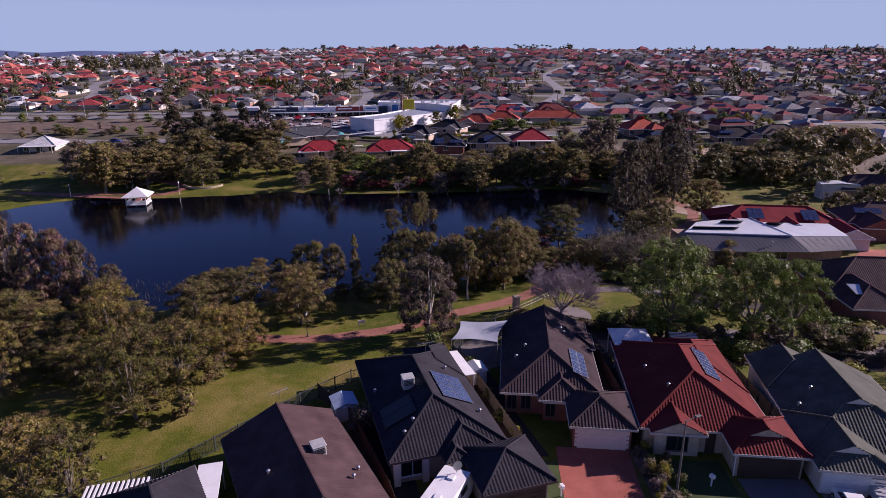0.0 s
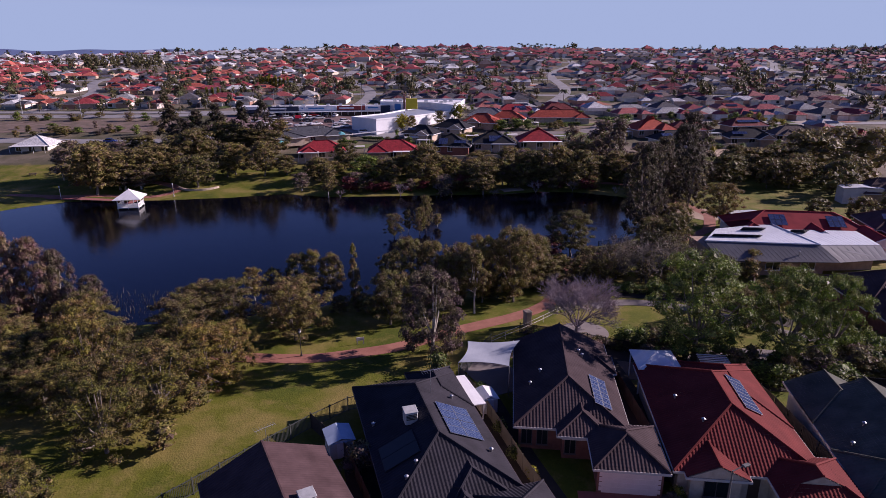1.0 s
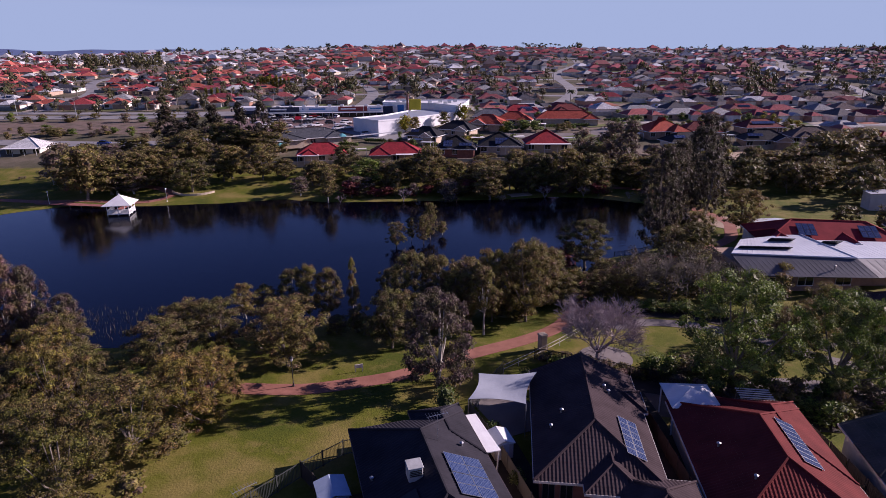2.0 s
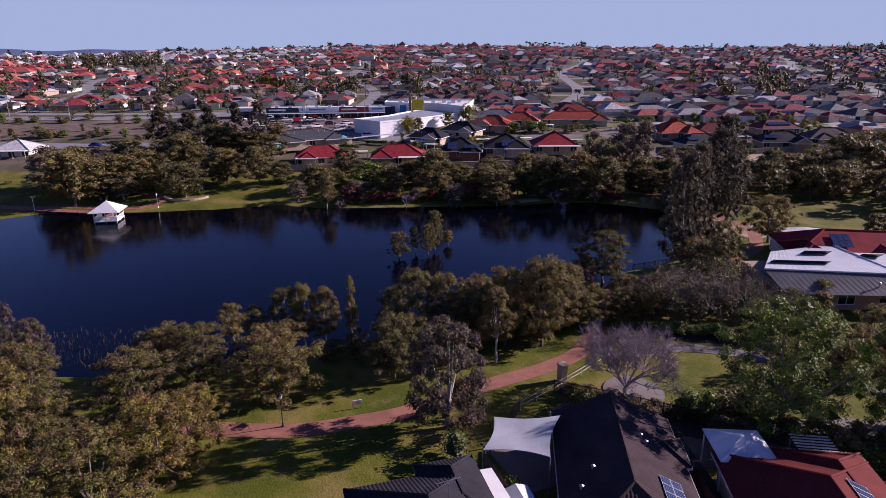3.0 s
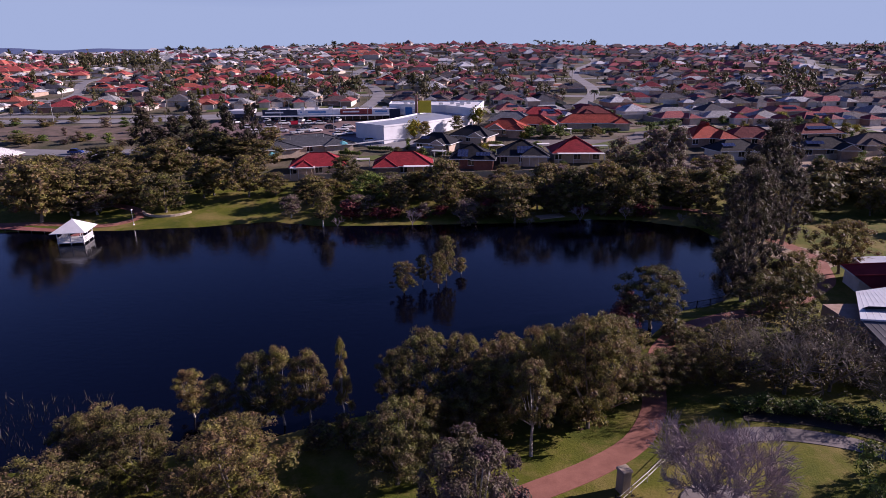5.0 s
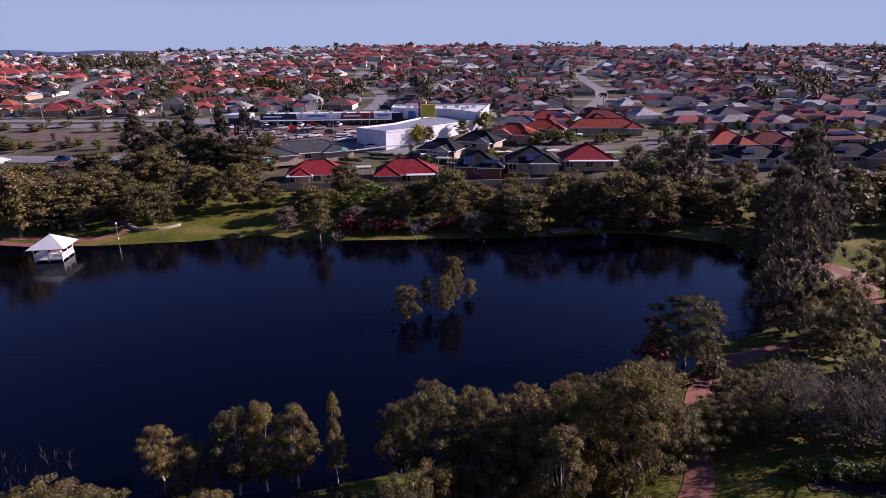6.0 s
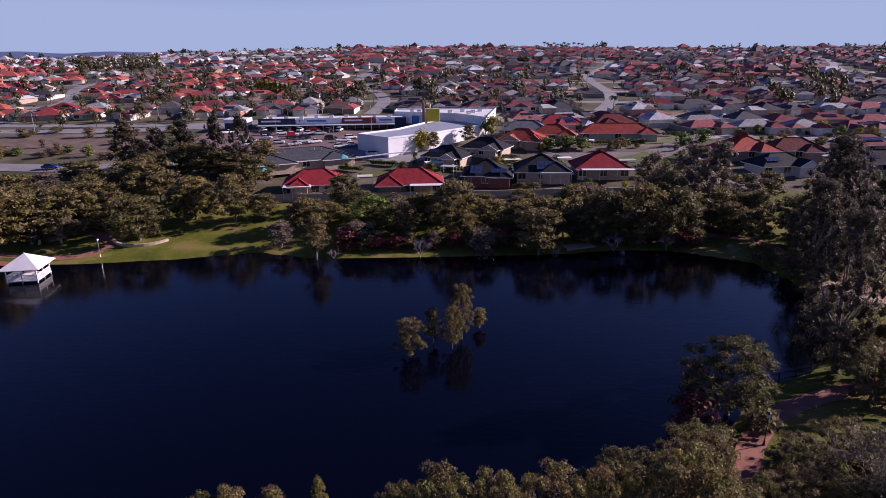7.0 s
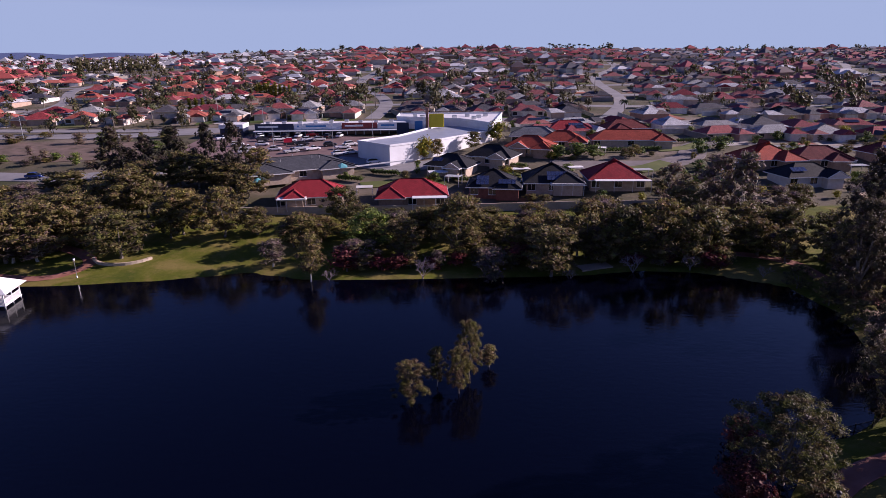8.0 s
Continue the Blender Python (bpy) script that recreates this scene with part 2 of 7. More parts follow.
m, t, b = material("park_ground", 0.95, 0, 0.2)
attr = t.nodes.new("ShaderNodeAttribute")
attr.attribute_name = "lawn"
grass = ramp(t, noise_of(t, 0.11, 6), ((0.36, (0.07, 0.09, 0.007)), (0.5, (0.118, 0.124, 0.011)), (0.62, (0.225, 0.175, 0.05))))
straw = ramp(t, noise_of(t, 0.42, 7, rough=0.7), ((0.5, (0, 0, 0)), (0.66, (0.75, 0.75, 0.75))))
grass = mixed(t, straw, grass, (0.205, 0.158, 0.046))
grass = mixed(t, noise_of(t, 3.0, 4), mixed(t, 1.0, grass, (0.6, 0.66, 0.6), "MULTIPLY"), mixed(t, 1.0, grass, (1.15, 1.15, 1.1), "MULTIPLY"))
dry = ramp(t, noise_of(t, 0.05, 6), ((0.35, (0.07, 0.075, 0.032)), (0.5, (0.14, 0.12, 0.08)), (0.65, (0.25, 0.2, 0.155))))
dry = mixed(t, noise_of(t, 1.3, 4), mixed(t, 1.0, dry, (0.65, 0.65, 0.65), "MULTIPLY"), dry)
edge = node(t, "Math")
edge.operation = "ADD"
t.links.new(attr.outputs["Fac"], edge.inputs[0])
wob = node(t, "MapRange")
wob.inputs["To Min"].default_value, wob.inputs["To Max"].default_value = -0.35, 0.35
t.links.new(noise_of(t, 0.2, 4), wob.inputs["Value"])
t.links.new(wob.outputs[0], edge.inputs[1])
t.links.new(mixed(t, ramp(t, edge.outputs[0], ((0.4, (0, 0, 0)), (0.6, (1, 1, 1)))), dry, grass), b.inputs["Base Color"])
bumped(t, b, noise_of(t, 5.0, 5), 0.6, 0.12)
me.materials.append(m)
tagged(new("ground", me), "mown park lawn, patchy green and straw, running into dry suburban soil", "ground", kind="structure")

# ---- the lake ----
m, t, b = material("lake_water", 0.09, 0.0, 0.39)
b.inputs["Base Color"].default_value = (0.0009, 0.0012, 0.0046, 1)
b.inputs["IOR"].default_value = 1.33
scaled = node(t, "Mapping")
scaled.inputs["Scale"].default_value = (0.6, 1.4, 1)
t.links.new(t.nodes.new("ShaderNodeNewGeometry").outputs["Position"], scaled.inputs["Vector"])
bumped(t, b, noise_of(t, 1.1, 3, scaled.outputs[0]), 0.15, 0.12)
w = Geo()
w.face([(x, y, 0.0) for x, y in ((-125, 70), (75, 70), (75, 185), (-125, 185))])
tagged(new("water", w.mesh("water", m)), "still dark navy lake water with faint ripples and mirrored banks", "water", kind="structure")


def draped(name, line, width, mat, label, category, up=0.03, kind="structure", step=2.0):
    """A ribbon laid over the ground along a line of points."""
    pts = []
    for a, b in zip(line, line[1:]):
        k = max(1, int(math.dist(a, b) / step))
        pts += [(a[0] + (b[0] - a[0]) * i / k, a[1] + (b[1] - a[1]) * i / k) for i in range(k)]
    pts.append(line[-1])
    for _ in range(3):
        pts = [pts[0]] + [((p[0] + 2 * q[0] + r[0]) / 4, (p[1] + 2 * q[1] + r[1]) / 4) for p, q, r in zip(pts, pts[1:], pts[2:])] + [pts[-1]]
    across = max(2, math.ceil(width / 3.5))
    lanes = [(-0.5, -0.3)] + [(k / across - 0.5, 0.0) for k in range(across + 1)] + [(0.5, -0.3)]
    geo, rows = Geo(), [[] for _ in lanes]
    for i, (x, y) in enumerate(pts):
        p, q = pts[max(i - 1, 0)], pts[min(i + 1, len(pts) - 1)]
        d = math.hypot(q[0] - p[0], q[1] - p[1]) or 1
        sx, sy = (q[1] - p[1]) / d, -(q[0] - p[0]) / d
        for row, (o, dz) in zip(rows, lanes):
            px, py = x + sx * o * width, y + sy * o * width
            row.append((px, py, ground_height(px, py) + up + dz))
    for left, right in zip(rows, rows[1:]):
        geo.strip(right, left)
    return tagged(new(name, geo.mesh(name, mat)), label, category, kind=kind)

# ---- trees and shrubs ----


def crown_mesh(name, seed, lobes, leaf, count, mat, droop=0.0, core=0.72):
    """Many small leaves on the outside of rounded clumps, over a ragged dark inside."""
    rs = np.random.RandomState(seed)
    lobes = np.array(lobes, float)
    area = (lobes[:, 3] * lobes[:, 5])
    which = rs.choice(len(lobes), count, p=area / area.sum())
    d = rs.normal(size=(count, 3))
    d /= np.linalg.norm(d, axis=1)[:, None]
    low = d[:, 2] < -0.35
    d[low, 2] *= -0.6
    r = rs.uniform(0.78, 1.06, count)[:, None] * (1 + 0.12 * np.sin(d[:, :1] * 7 + which[:, None]))
    c = lobes[which, :3] + d * r * lobes[which, 3:6]
    nrm = d + rs.normal(size=(count, 3)) * 0.6
    nrm /= np.linalg.norm(nrm, axis=1)[:, None]
    up = np.array([0, 0, 1.0])
    t1 = np.cross(nrm, rs.normal(size=(count, 3)) + up * droop * 3)
    t1 /= np.linalg.norm(t1, axis=1)[:, None]
    t2 = np.cross(nrm, t1)
    s = leaf * rs.uniform(0.55, 1.35, count)[:, None]
    wide = 0.48 / (1 + 1.5 * droop)
    blades = np.stack([c - t1 * s * wide - t2 * s * 0.5, c + t1 * s * wide - t2 * s * 0.4, c + t2 * s * (0.85 + droop)], 1).reshape(-1, 3)
    verts, faces = blades.tolist(), [(3 * i, 3 * i + 1, 3 * i + 2) for i in range(count)]
    if core:
        for x, y, z, rx, ry, rz in lobes:
            base = len(verts)
            for j in range(5):
                a, q = j * math.tau / 5 + base, core * rs.uniform(0.75, 1.05)
                verts.append([x + rx * q * math.cos(a), y + ry * q * math.sin(a), z + rz * q * rs.uniform(-0.3, 0.3)])
            verts += [[x, y, z - rz * core], [x, y, z + rz * core]]
            for j in range(5):
                n = (j + 1) % 5
                faces += [(base + 5, base + n, base + j), (base + 6, base + j, base + n)]
    me = bpy.data.meshes.new(name)
    me.from_pydata(verts, [], faces)
    me.materials.append(mat)
    return me


def dome_lobes(seed, n, width, low, high, size, point=0.0, squash=0.85, hollow=0.35):
    """Clumps filling a crown between two heights; point > 0 narrows it to the top."""
    rnd, out = random.Random(seed), []
    for i in range(n):
        u = (i + rnd.random()) / n
        z = low + (high - low) * u
        reach = width / 2 * (math.sqrt(max(0.05, 1 - (2 * u - 0.85) ** 2 / 1.6)) * (1 - point * u))
        a, q = i * 2.4 + rnd.uniform(-0.5, 0.5), rnd.uniform(hollow, 1.0)
        r = size * rnd.uniform(0.7, 1.25) * (1 - 0.5 * point * u)
        q = max(0.0, reach * q - r * 0.55)
        out.append((q * math.cos(a), q * math.sin(a), min(z, high - r * squash * 0.8), r, r * rnd.uniform(0.85, 1.15), r * squash * rnd.uniform(0.85, 1.15)))
    return out


def trunk_mesh(name, seed, lobes, mat, fork, girth, lean=0.3, limbs=6):
    rnd, geo = random.Random(seed), Geo()
    top = Vector((rnd.uniform(-lean, lean), rnd.uniform(-lean, lean), fork))
    geo.tube([(0, 0, -0.4), (0.02, 0, 0.15), top * 0.5 + Vector((rnd.uniform(-0.1, 0.1), 0.05, 0)), top], [girth * 1.5, girth * 1.1, girth * 0.85, girth * 0.75], 7)
    for x, y, z, *_ in rnd.sample(list(lobes), min(limbs, len(lobes))):
        end = Vector((x, y, z))
        mid = top.lerp(end, 0.5) + Vector((0, 0, -0.12 * (end - top).length))
        geo.tube([top - Vector((0, 0, 0.25)), mid, end], [girth * 0.6, girth * 0.35, girth * 0.1], 5)
    return geo.mesh(name, mat)


def twig_mesh(name, seed, mat, height, spread, fork, girth, depth=5, split=3, limbs=6, trunk=True):
    """A leafless crown: limbs that divide down to fine twigs."""
    rnd, geo = random.Random(seed), Geo()

    def grow(p, way, length, r, level):
        q = p + way * length
        mid = p.lerp(q, 0.5) + Vector((rnd.uniform(-1, 1), rnd.uniform(-1, 1), 0)) * length * 0.06
        if level < 4:
            geo.tube([p, mid, q], [r, r * 0.8, r * 0.6], 5 if level < 2 else 3, cap=False)
        else:
            geo.tube([p, q], [r, r * 0.6], 3, cap=False)
        if level >= depth:
            return
        for _ in range(split + (level == 0) + (level > 2) + 2 * (level > 4)):
            side = Vector((rnd.gauss(0, 1), rnd.gauss(0, 1), rnd.gauss(0.15, 0.45)))
            grow(q if level < 2 else p.lerp(q, rnd.uniform(0.45, 1)), (way * 0.75 + side.normalized() * spread).normalized(), length * rnd.uniform(0.6, 0.85), max(r * 0.58, 0.014), level + 1)

    if trunk:
        geo.tube([(0, 0, -0.3), (0.03, 0, fork)], [girth * 1.2, girth], 7)
    for i in range(limbs):
        a = i * 2 * math.pi / limbs + rnd.uniform(-0.3, 0.3)
        out = rnd.uniform(0.55, 1.15)
        grow(Vector((0.03, 0, fork - 0.15)), Vector((math.cos(a) * out, math.sin(a) * out, 1)).normalized(), height * rnd.uniform(0.26, 0.34), girth * 0.6, 1)
    top = max(v[2] for v in geo.v)
    geo.v = [(x * height / top, y * height / top, z * height / top if z > 0 else z) for x, y, z in geo.v]
    return geo.mesh(name, mat)


# kind: object name, leaf colour, bark, clumps, width, lowest and highest clump, clump size, narrowing, leaf size, number of leaves, fork, girth, label, category
KINDS = {
    "gum": ("gum_tree", "olive", BARK, 115, 9.0, 1.7, 10.0, 0.78, 0.0, 0.197, 10672, 2.0, 0.2, "spreading olive-green gum tree with clumped foliage on the park grass", "tree"),
    "gum_tall": ("gum_tree", "olive", BARK_PALE, 46, 6.0, 4.0, 10.0, 0.74, 0.1, 0.186, 6960, 3.6, 0.18, "tall slender gum tree with a pale straight trunk", "tree"),
    "gum_round": ("gum_tree", "olive", BARK, 120, 10.0, 2.0, 10.0, 0.86, 0.0, 0.208, 10672, 2.0, 0.24, "dense rounded olive-green tree beside the water", "tree"),
    "gum_thin": ("paperbark_tree", "olive", BARK_PALE, 52, 6.0, 2.2, 10.0, 0.86, 0.0, 0.197, 6200, 3.4, 0.14, "small paperbark tree with a bare white trunk at the waterline", "tree"),
    "gum_gold": ("gum_tree", "gold", BARK, 115, 9.5, 0.7, 10.0, 0.74, 0.0, 0.197, 9744, 1.8, 0.2, "low spreading gum tree with golden-olive foliage on the lawn", "tree"),
    "weep": ("peppermint_tree", "brown", BARK_PALE, 100, 8.4, 1.0, 10.0, 0.72, 0.1, 0.16, 20000, 2.4, 0.24, "weeping brown-leaved peppermint tree with pale trunks", "tree"),
    "spire": ("paperbark_sapling", "olive", BARK_PALE, 16, 4.4, 2.0, 10.0, 0.84, 0.75, 0.186, 3944, 3.0, 0.12, "narrow pointed sapling at the lake edge", "tree"),
    "sheoak": ("sheoak_tree", "brown", BARK_PALE, 120, 5.6, 1.0, 10.0, 0.6, 0.3, 0.125, 17000, 3.0, 0.16, "tall brown-grey sheoak with upright feathery foliage", "tree"),
    "dark": ("casuarina_tree", "dark", BARK, 150, 6.0, 0.7, 10.0, 0.56, 0.35, 0.085, 24000, 2.6, 0.2, "very tall dark casuarina with drooping needle foliage", "tree"),
    "dark_round": ("bush_tree", "olive", BARK, 90, 11.0, 1.4, 10.0, 1.1, 0.0, 0.18, 9000, 2.0, 0.22, "dark dense native tree in the park", "tree"),
    "pine": ("casuarina_tree", "dark", BARK, 56, 5.4, 1.4, 10.0, 0.72, 0.45, 0.186, 5568, 2.4, 0.18, "upright dark casuarina beside the car park", "tree"),
    "grey": ("gum_tree", "grey", BARK_PALE, 50, 6.6, 2.0, 10.0, 0.85, 0.15, 0.208, 5568, 3.0, 0.18, "tall grey-brown gum tree behind the far bank", "tree"),
    "broad": ("broadleaf_tree", "green", BARK, 110, 10.0, 1.9, 10.0, 0.84, 0.0, 0.16, 15000, 2.4, 0.26, "large broad-crowned bright green shade tree", "tree"),
    "bush": ("bush", "olive", BARK, 30, 10.0, 1.5, 10.0, 1.7, 0.0, 0.438, 3016, 1.5, 0.2, "low olive-brown native bush on the grass", "shrub"),
    "bush_gold": ("wattle_bush", "gold", BARK, 80, 10.0, 1.0, 10.0, 1.1, 0.0, 0.241, 8352, 1.4, 0.2, "dense golden-green wattle bush with grey inner twigs", "shrub"),
    "bush_red": ("red_shrub", "red", BARK, 12, 9.0, 1.5, 10.0, 2.18, 0.0, 0.438, 3016, 1.4, 0.2, "dark red-leaved shrub at the lake bank", "shrub"),
    "bush_grey": ("saltbush", "grey", BARK, 12, 8.0, 1.2, 10.0, 1.93, 0.1, 0.438, 3016, 1.4, 0.2, "grey-leaved shrub hanging over the water", "shrub"),
    "bush_green": ("green_shrub", "green", BARK, 12, 10.0, 1.5, 10.0, 2.35, 0.0, 0.438, 3016, 1.4, 0.2, "leafy green garden shrub", "shrub"),
    "bush_fresh": ("yellow_shrub", "fresh", BARK, 12, 10.0, 1.5, 10.0, 2.35, 0.0, 0.438, 2784, 1.4, 0.2, "bright yellow-green garden shrub", "shrub"),
}
MADE = {}


def plant(kind, x, y, height, width, far=False, on=None):
    """A tree or shrub of the given height and width on the ground; far: with fewer, larger leaves."""
    name, leaf, bark, n, w, low, high, size, point, leaf_size, count, fork, girth, label, category = KINDS[kind]
    far = far or height * width < 15
    variant = (int(abs(x * 7.3 + y * 3.1)) % 3, far)
    if (kind, variant) not in MADE:
        seed = sum(map(ord, kind)) * 10 + variant[0]
        droops = kind in ("weep", "dark", "sheoak")
        tall = {"sheoak": 1.35, "dark": 1.3, "pine": 1.5, "weep": 1.3, "spire": 1.5}.get(kind, 0.85)
        lobes = dome_lobes(seed, int(n * 0.5) if far else n, w, low, high, size * (1.3 if far else 1.0) * (0.8 if tall > 1 else 1.0 if far else 0.86), point, tall)
        k = (0.2 if category == "shrub" else 0.32) if far else (0.9 if category == "shrub" else 1.0 if droops else 1.9)
        MADE[kind, variant] = (trunk_mesh("trunk", seed, lobes, bark, fork, girth, limbs=6 if far or droops else 12),
                               crown_mesh("crown", seed, lobes, leaf_size * (1.35 if far else 0.92 if droops else 0.62), int(count * k), LEAF[leaf], 0.35 if droops else 0.1, 0.68 if far else 0.6), w)
    trunk, crown, w = MADE[kind, variant]
    z = max(0.0, ground_height(x, y)) if on is None else on
    ob = thing(name, pose(x, y, z - 0.05, 0, 0, (x * 37 + y * 19) % 360) @ Matrix.Diagonal((1.18 * width / w, 1.18 * width / w, height / 10, 1)), label, category, category + "s")
    part("trunk", trunk, None, ob)
    part("crown", crown, None, ob)
    return ob

# ---- planting: near bank, islets, right bank, far bank ----
plant("gum", -15.3, 78.4, 8.4, 9.6)
plant("weep", 2.4, 72.4, 11.1, 8.4)
plant("gum_tall", 8.8, 86.3, 9.5, 4.5)
plant("gum", -0.6, 91.8, 10.3, 6.2)
plant("gum", 3.2, 92.3, 9.6, 5.5)
plant("gum", -3.8, 94.3, 7.3, 4.3)
plant("gum", 10.4, 91.1, 10.6, 5.5)
plant("gum", 15.1, 90.7, 11.7, 7.5)
plant("gum", 19.0, 97.1, 9.0, 5.9)
plant("gum", -3.2, 82.7, 7.6, 6.6)
plant("gum_thin", -17.5, 92.6, 8.2, 4.2)
plant("gum_thin", -12.6, 93.4, 7.8, 4.0)
plant("gum_thin", -15.2, 93.0, 8.6, 3.6)
plant("spire", -9.1, 93.0, 9.5, 2.6)
plant("bush", -8.4, 88.5, 3.6, 3.0)
plant("gum_thin", -24.9, 94.7, 5.4, 3.6)
plant("gum_thin", -20.8, 91.2, 6.4, 3.6)
plant("gum", -29.1, 85.3, 6.4, 6.8)
plant("gum", -24.6, 83.0, 7.4, 7.4)
# extra gum hidden behind the big one, added to throw shadow on the lawn
plant("gum", -17.2, 84.2, 6.0, 5.8)
plant("gum", -28.2, 75.2, 7.6, 8.2)
plant("gum_gold", -21.0, 69.7, 6.2, 6.2)
plant("gum", -40.9, 77.7, 7.7, 6.1)
plant("gum_gold", -25.6, 60.9, 7.6, 9.6)
plant("gum_gold", -27.6, 54.1, 9.4, 7.5)
plant("gum_gold", -33.3, 60.1, 6.2, 5.6)
plant("gum_gold", -22.3, 66.4, 7.1, 7.6)
plant("bush", -22.6, 54.4, 2.9, 3.5)
plant("bush", -22.2, 62.1, 2.2, 3.2)
plant("sheoak", -58.7, 84.6, 15.7, 6.3)
plant("sheoak", -54.2, 83.3, 14.6, 6.2)
plant("sheoak", -51.1, 84.3, 13.5, 6.7)
plant("sheoak", -48.7, 85.3, 11.5, 5.1)
plant("gum_gold", -35.8, 67.2, 10.1, 6.9)
plant("gum", -53.3, 77.4, 5.4, 8.6)
plant("bush", -50.3, 84.3, 1.8, 6.7)
plant("gum_gold", -44.2, 59.4, 8.7, 5.6)
plant("bush_gold", -31.4, 42.7, 7.3, 6.1)
plant("bush_gold", -27.6, 42.5, 6.5, 5.6)
plant("bush_red", 28.1, 119.6, 3.4, 3.6)
plant("gum_round", 29.6, 114.4, 8.8, 9.0)
plant("gum_round", 29.7, 101.9, 5.0, 5.8)
plant("broad", 33.7, 69.8, 13.0, 11.6)
plant("broad", 44.0, 68.4, 11.6, 9.0)
plant("broad", 50.0, 69.5, 10.4, 7.5)
plant("dark", 46.3, 122.5, 20.0, 10.5)
plant("dark", 62.0, 153.5, 17.0, 10.5)
plant("dark", 67.0, 149.0, 15.0, 9.5)
plant("dark", 70.0, 160.0, 19.0, 11.0)
plant("dark", 76.0, 171.0, 21.0, 14.0)
plant("gum_round", 66.9, 131.9, 9.2, 9.5)
plant("gum", -4.6, 128.6, 5.1, 4.4)
plant("gum_thin", -1.7, 132.0, 5.2, 2.1)
plant("gum", 0.8, 130.5, 5.9, 3.1)
plant("gum", 2.2, 133.5, 7.9, 3.2)
plant("gum_thin", 4.8, 136.7, 3.0, 2.2)
plant("gum", -94.0, 180.1, 10.2, 11.4, far=True)
plant("gum", -84.5, 177.9, 10.7, 13.7, far=True)
plant("gum", -79.5, 181.2, 10.9, 12.7, far=True)
plant("gum", -75.5, 186.1, 10.6, 11.9, far=True)
plant("gum", -96.4, 190.4, 10.8, 12.2, far=True)
plant("gum_round", -70.8, 201.5, 11.2, 13.1, far=True)
plant("gum_round", -63.5, 180.0, 9.3, 12.7, far=True)
plant("gum", -55.6, 191.0, 9.6, 10.9, far=True)
plant("gum", -57.6, 189.2, 7.9, 8.1, far=True)
plant("gum", -46.4, 189.5, 10.6, 10.8, far=True)
plant("gum", -39.9, 190.5, 5.9, 8.1, far=True)
plant("pine", -87.7, 227.5, 14.7, 12.5, far=True)
plant("pine", -78.9, 227.2, 12.3, 10.5, far=True)
plant("pine", -72.4, 229.9, 14.1, 9.5, far=True)
plant("pine", -62.6, 226.6, 15.5, 9.4, far=True)
plant("pine", -53.7, 220.6, 17.3, 8.1, far=True)
plant("gum_round", -55.4, 220.7, 7.2, 12.9, far=True)
plant("pine", -83.5, 224.0, 10.5, 9.0, far=True)
plant("gum_round", -68.5, 222.0, 9.5, 11.5, far=True)
plant("gum_round", -48.5, 213.5, 8.0, 10.0, far=True)
plant("dark_round", -76.0, 219.0, 8.0, 11.0, far=True)
plant("dark_round", -93.0, 217.0, 6.0, 10.0, far=True)
plant("bush", -101.0, 222.0, 4.5, 9.0, far=True)
plant("bush", -106.0, 211.0, 4.5, 8.0, far=True)
plant("gum_thin", -49.0, 226.0, 9.0, 8.0, far=True)
plant("gum_round", -63.5, 221.0, 8.8, 11.3, far=True)
plant("gum", -25.3, 188.1, 4.8, 8.0, far=True)
plant("gum_thin", -24.1, 168.0, 8.9, 5.2, far=True)
plant("bush_red", -18.4, 172.4, 4.8, 6.6, far=True)
plant("broad", -14.7, 182.6, 7.9, 10.3, far=True)
plant("gum", -8.7, 179.2, 7.7, 8.2, far=True)
plant("gum", -22.9, 195.8, 8.2, 8.4, far=True)
plant("gum", 2.6, 178.9, 12.1, 10.7, far=True)
plant("gum", 10.5, 181.9, 7.2, 7.7, far=True)
plant("gum", -3.2, 187.4, 6.8, 8.0, far=True)
plant("bush_grey", 7.7, 168.5, 5.7, 5.3, far=True)
plant("bush_red", 13.0, 174.9, 4.2, 4.9, far=True)
plant("gum", 18.4, 169.6, 9.1, 10.6, far=True)
plant("gum", 26.6, 178.3, 11.4, 10.1, far=True)
plant("gum", 33.1, 176.5, 10.7, 10.0, far=True)
plant("gum", 40.5, 176.1, 11.9, 11.2, far=True)
plant("gum", 47.8, 175.6, 10.7, 11.2, far=True)
plant("gum", 17.9, 190.5, 6.2, 8.2, far=True)
plant("gum_round", 33.7, 193.9, 6.3, 8.4, far=True)
plant("gum", 51.1, 193.3, 8.4, 9.7, far=True)
plant("grey", 59.5, 197.2, 14.1, 10.0, far=True)
plant("grey", 62.8, 193.0, 15.8, 8.3, far=True)
plant("grey", 50.9, 201.8, 10.9, 7.3, far=True)
plant("gum_thin", 59.3, 182.6, 8.3, 6.5, far=True)
plant("gum_thin", 63.6, 181.8, 7.9, 6.5, far=True)
plant("gum_thin", 65.7, 180.0, 9.1, 5.1, far=True)
plant("grey", 71.3, 194.7, 7.8, 8.4, far=True)
plant("dark_round", 102.4, 184.3, 8.5, 13.8, far=True)
plant("dark_round", 111.5, 183.9, 9.2, 13.8, far=True)
plant("dark_round", 96.2, 184.5, 8.0, 10.8, far=True)
plant("dark_round", 120.7, 183.6, 12.2, 16.9, far=True)
plant("dark_round", 123.0, 191.8, 12.2, 14.1, far=True)
plant("dark_round", 133.6, 191.4, 13.0, 17.6, far=True)
plant("dark_round", 140.2, 185.5, 13.6, 17.1, far=True)
plant("dark_round", 104.3, 186.8, 7.7, 12.0, far=True)
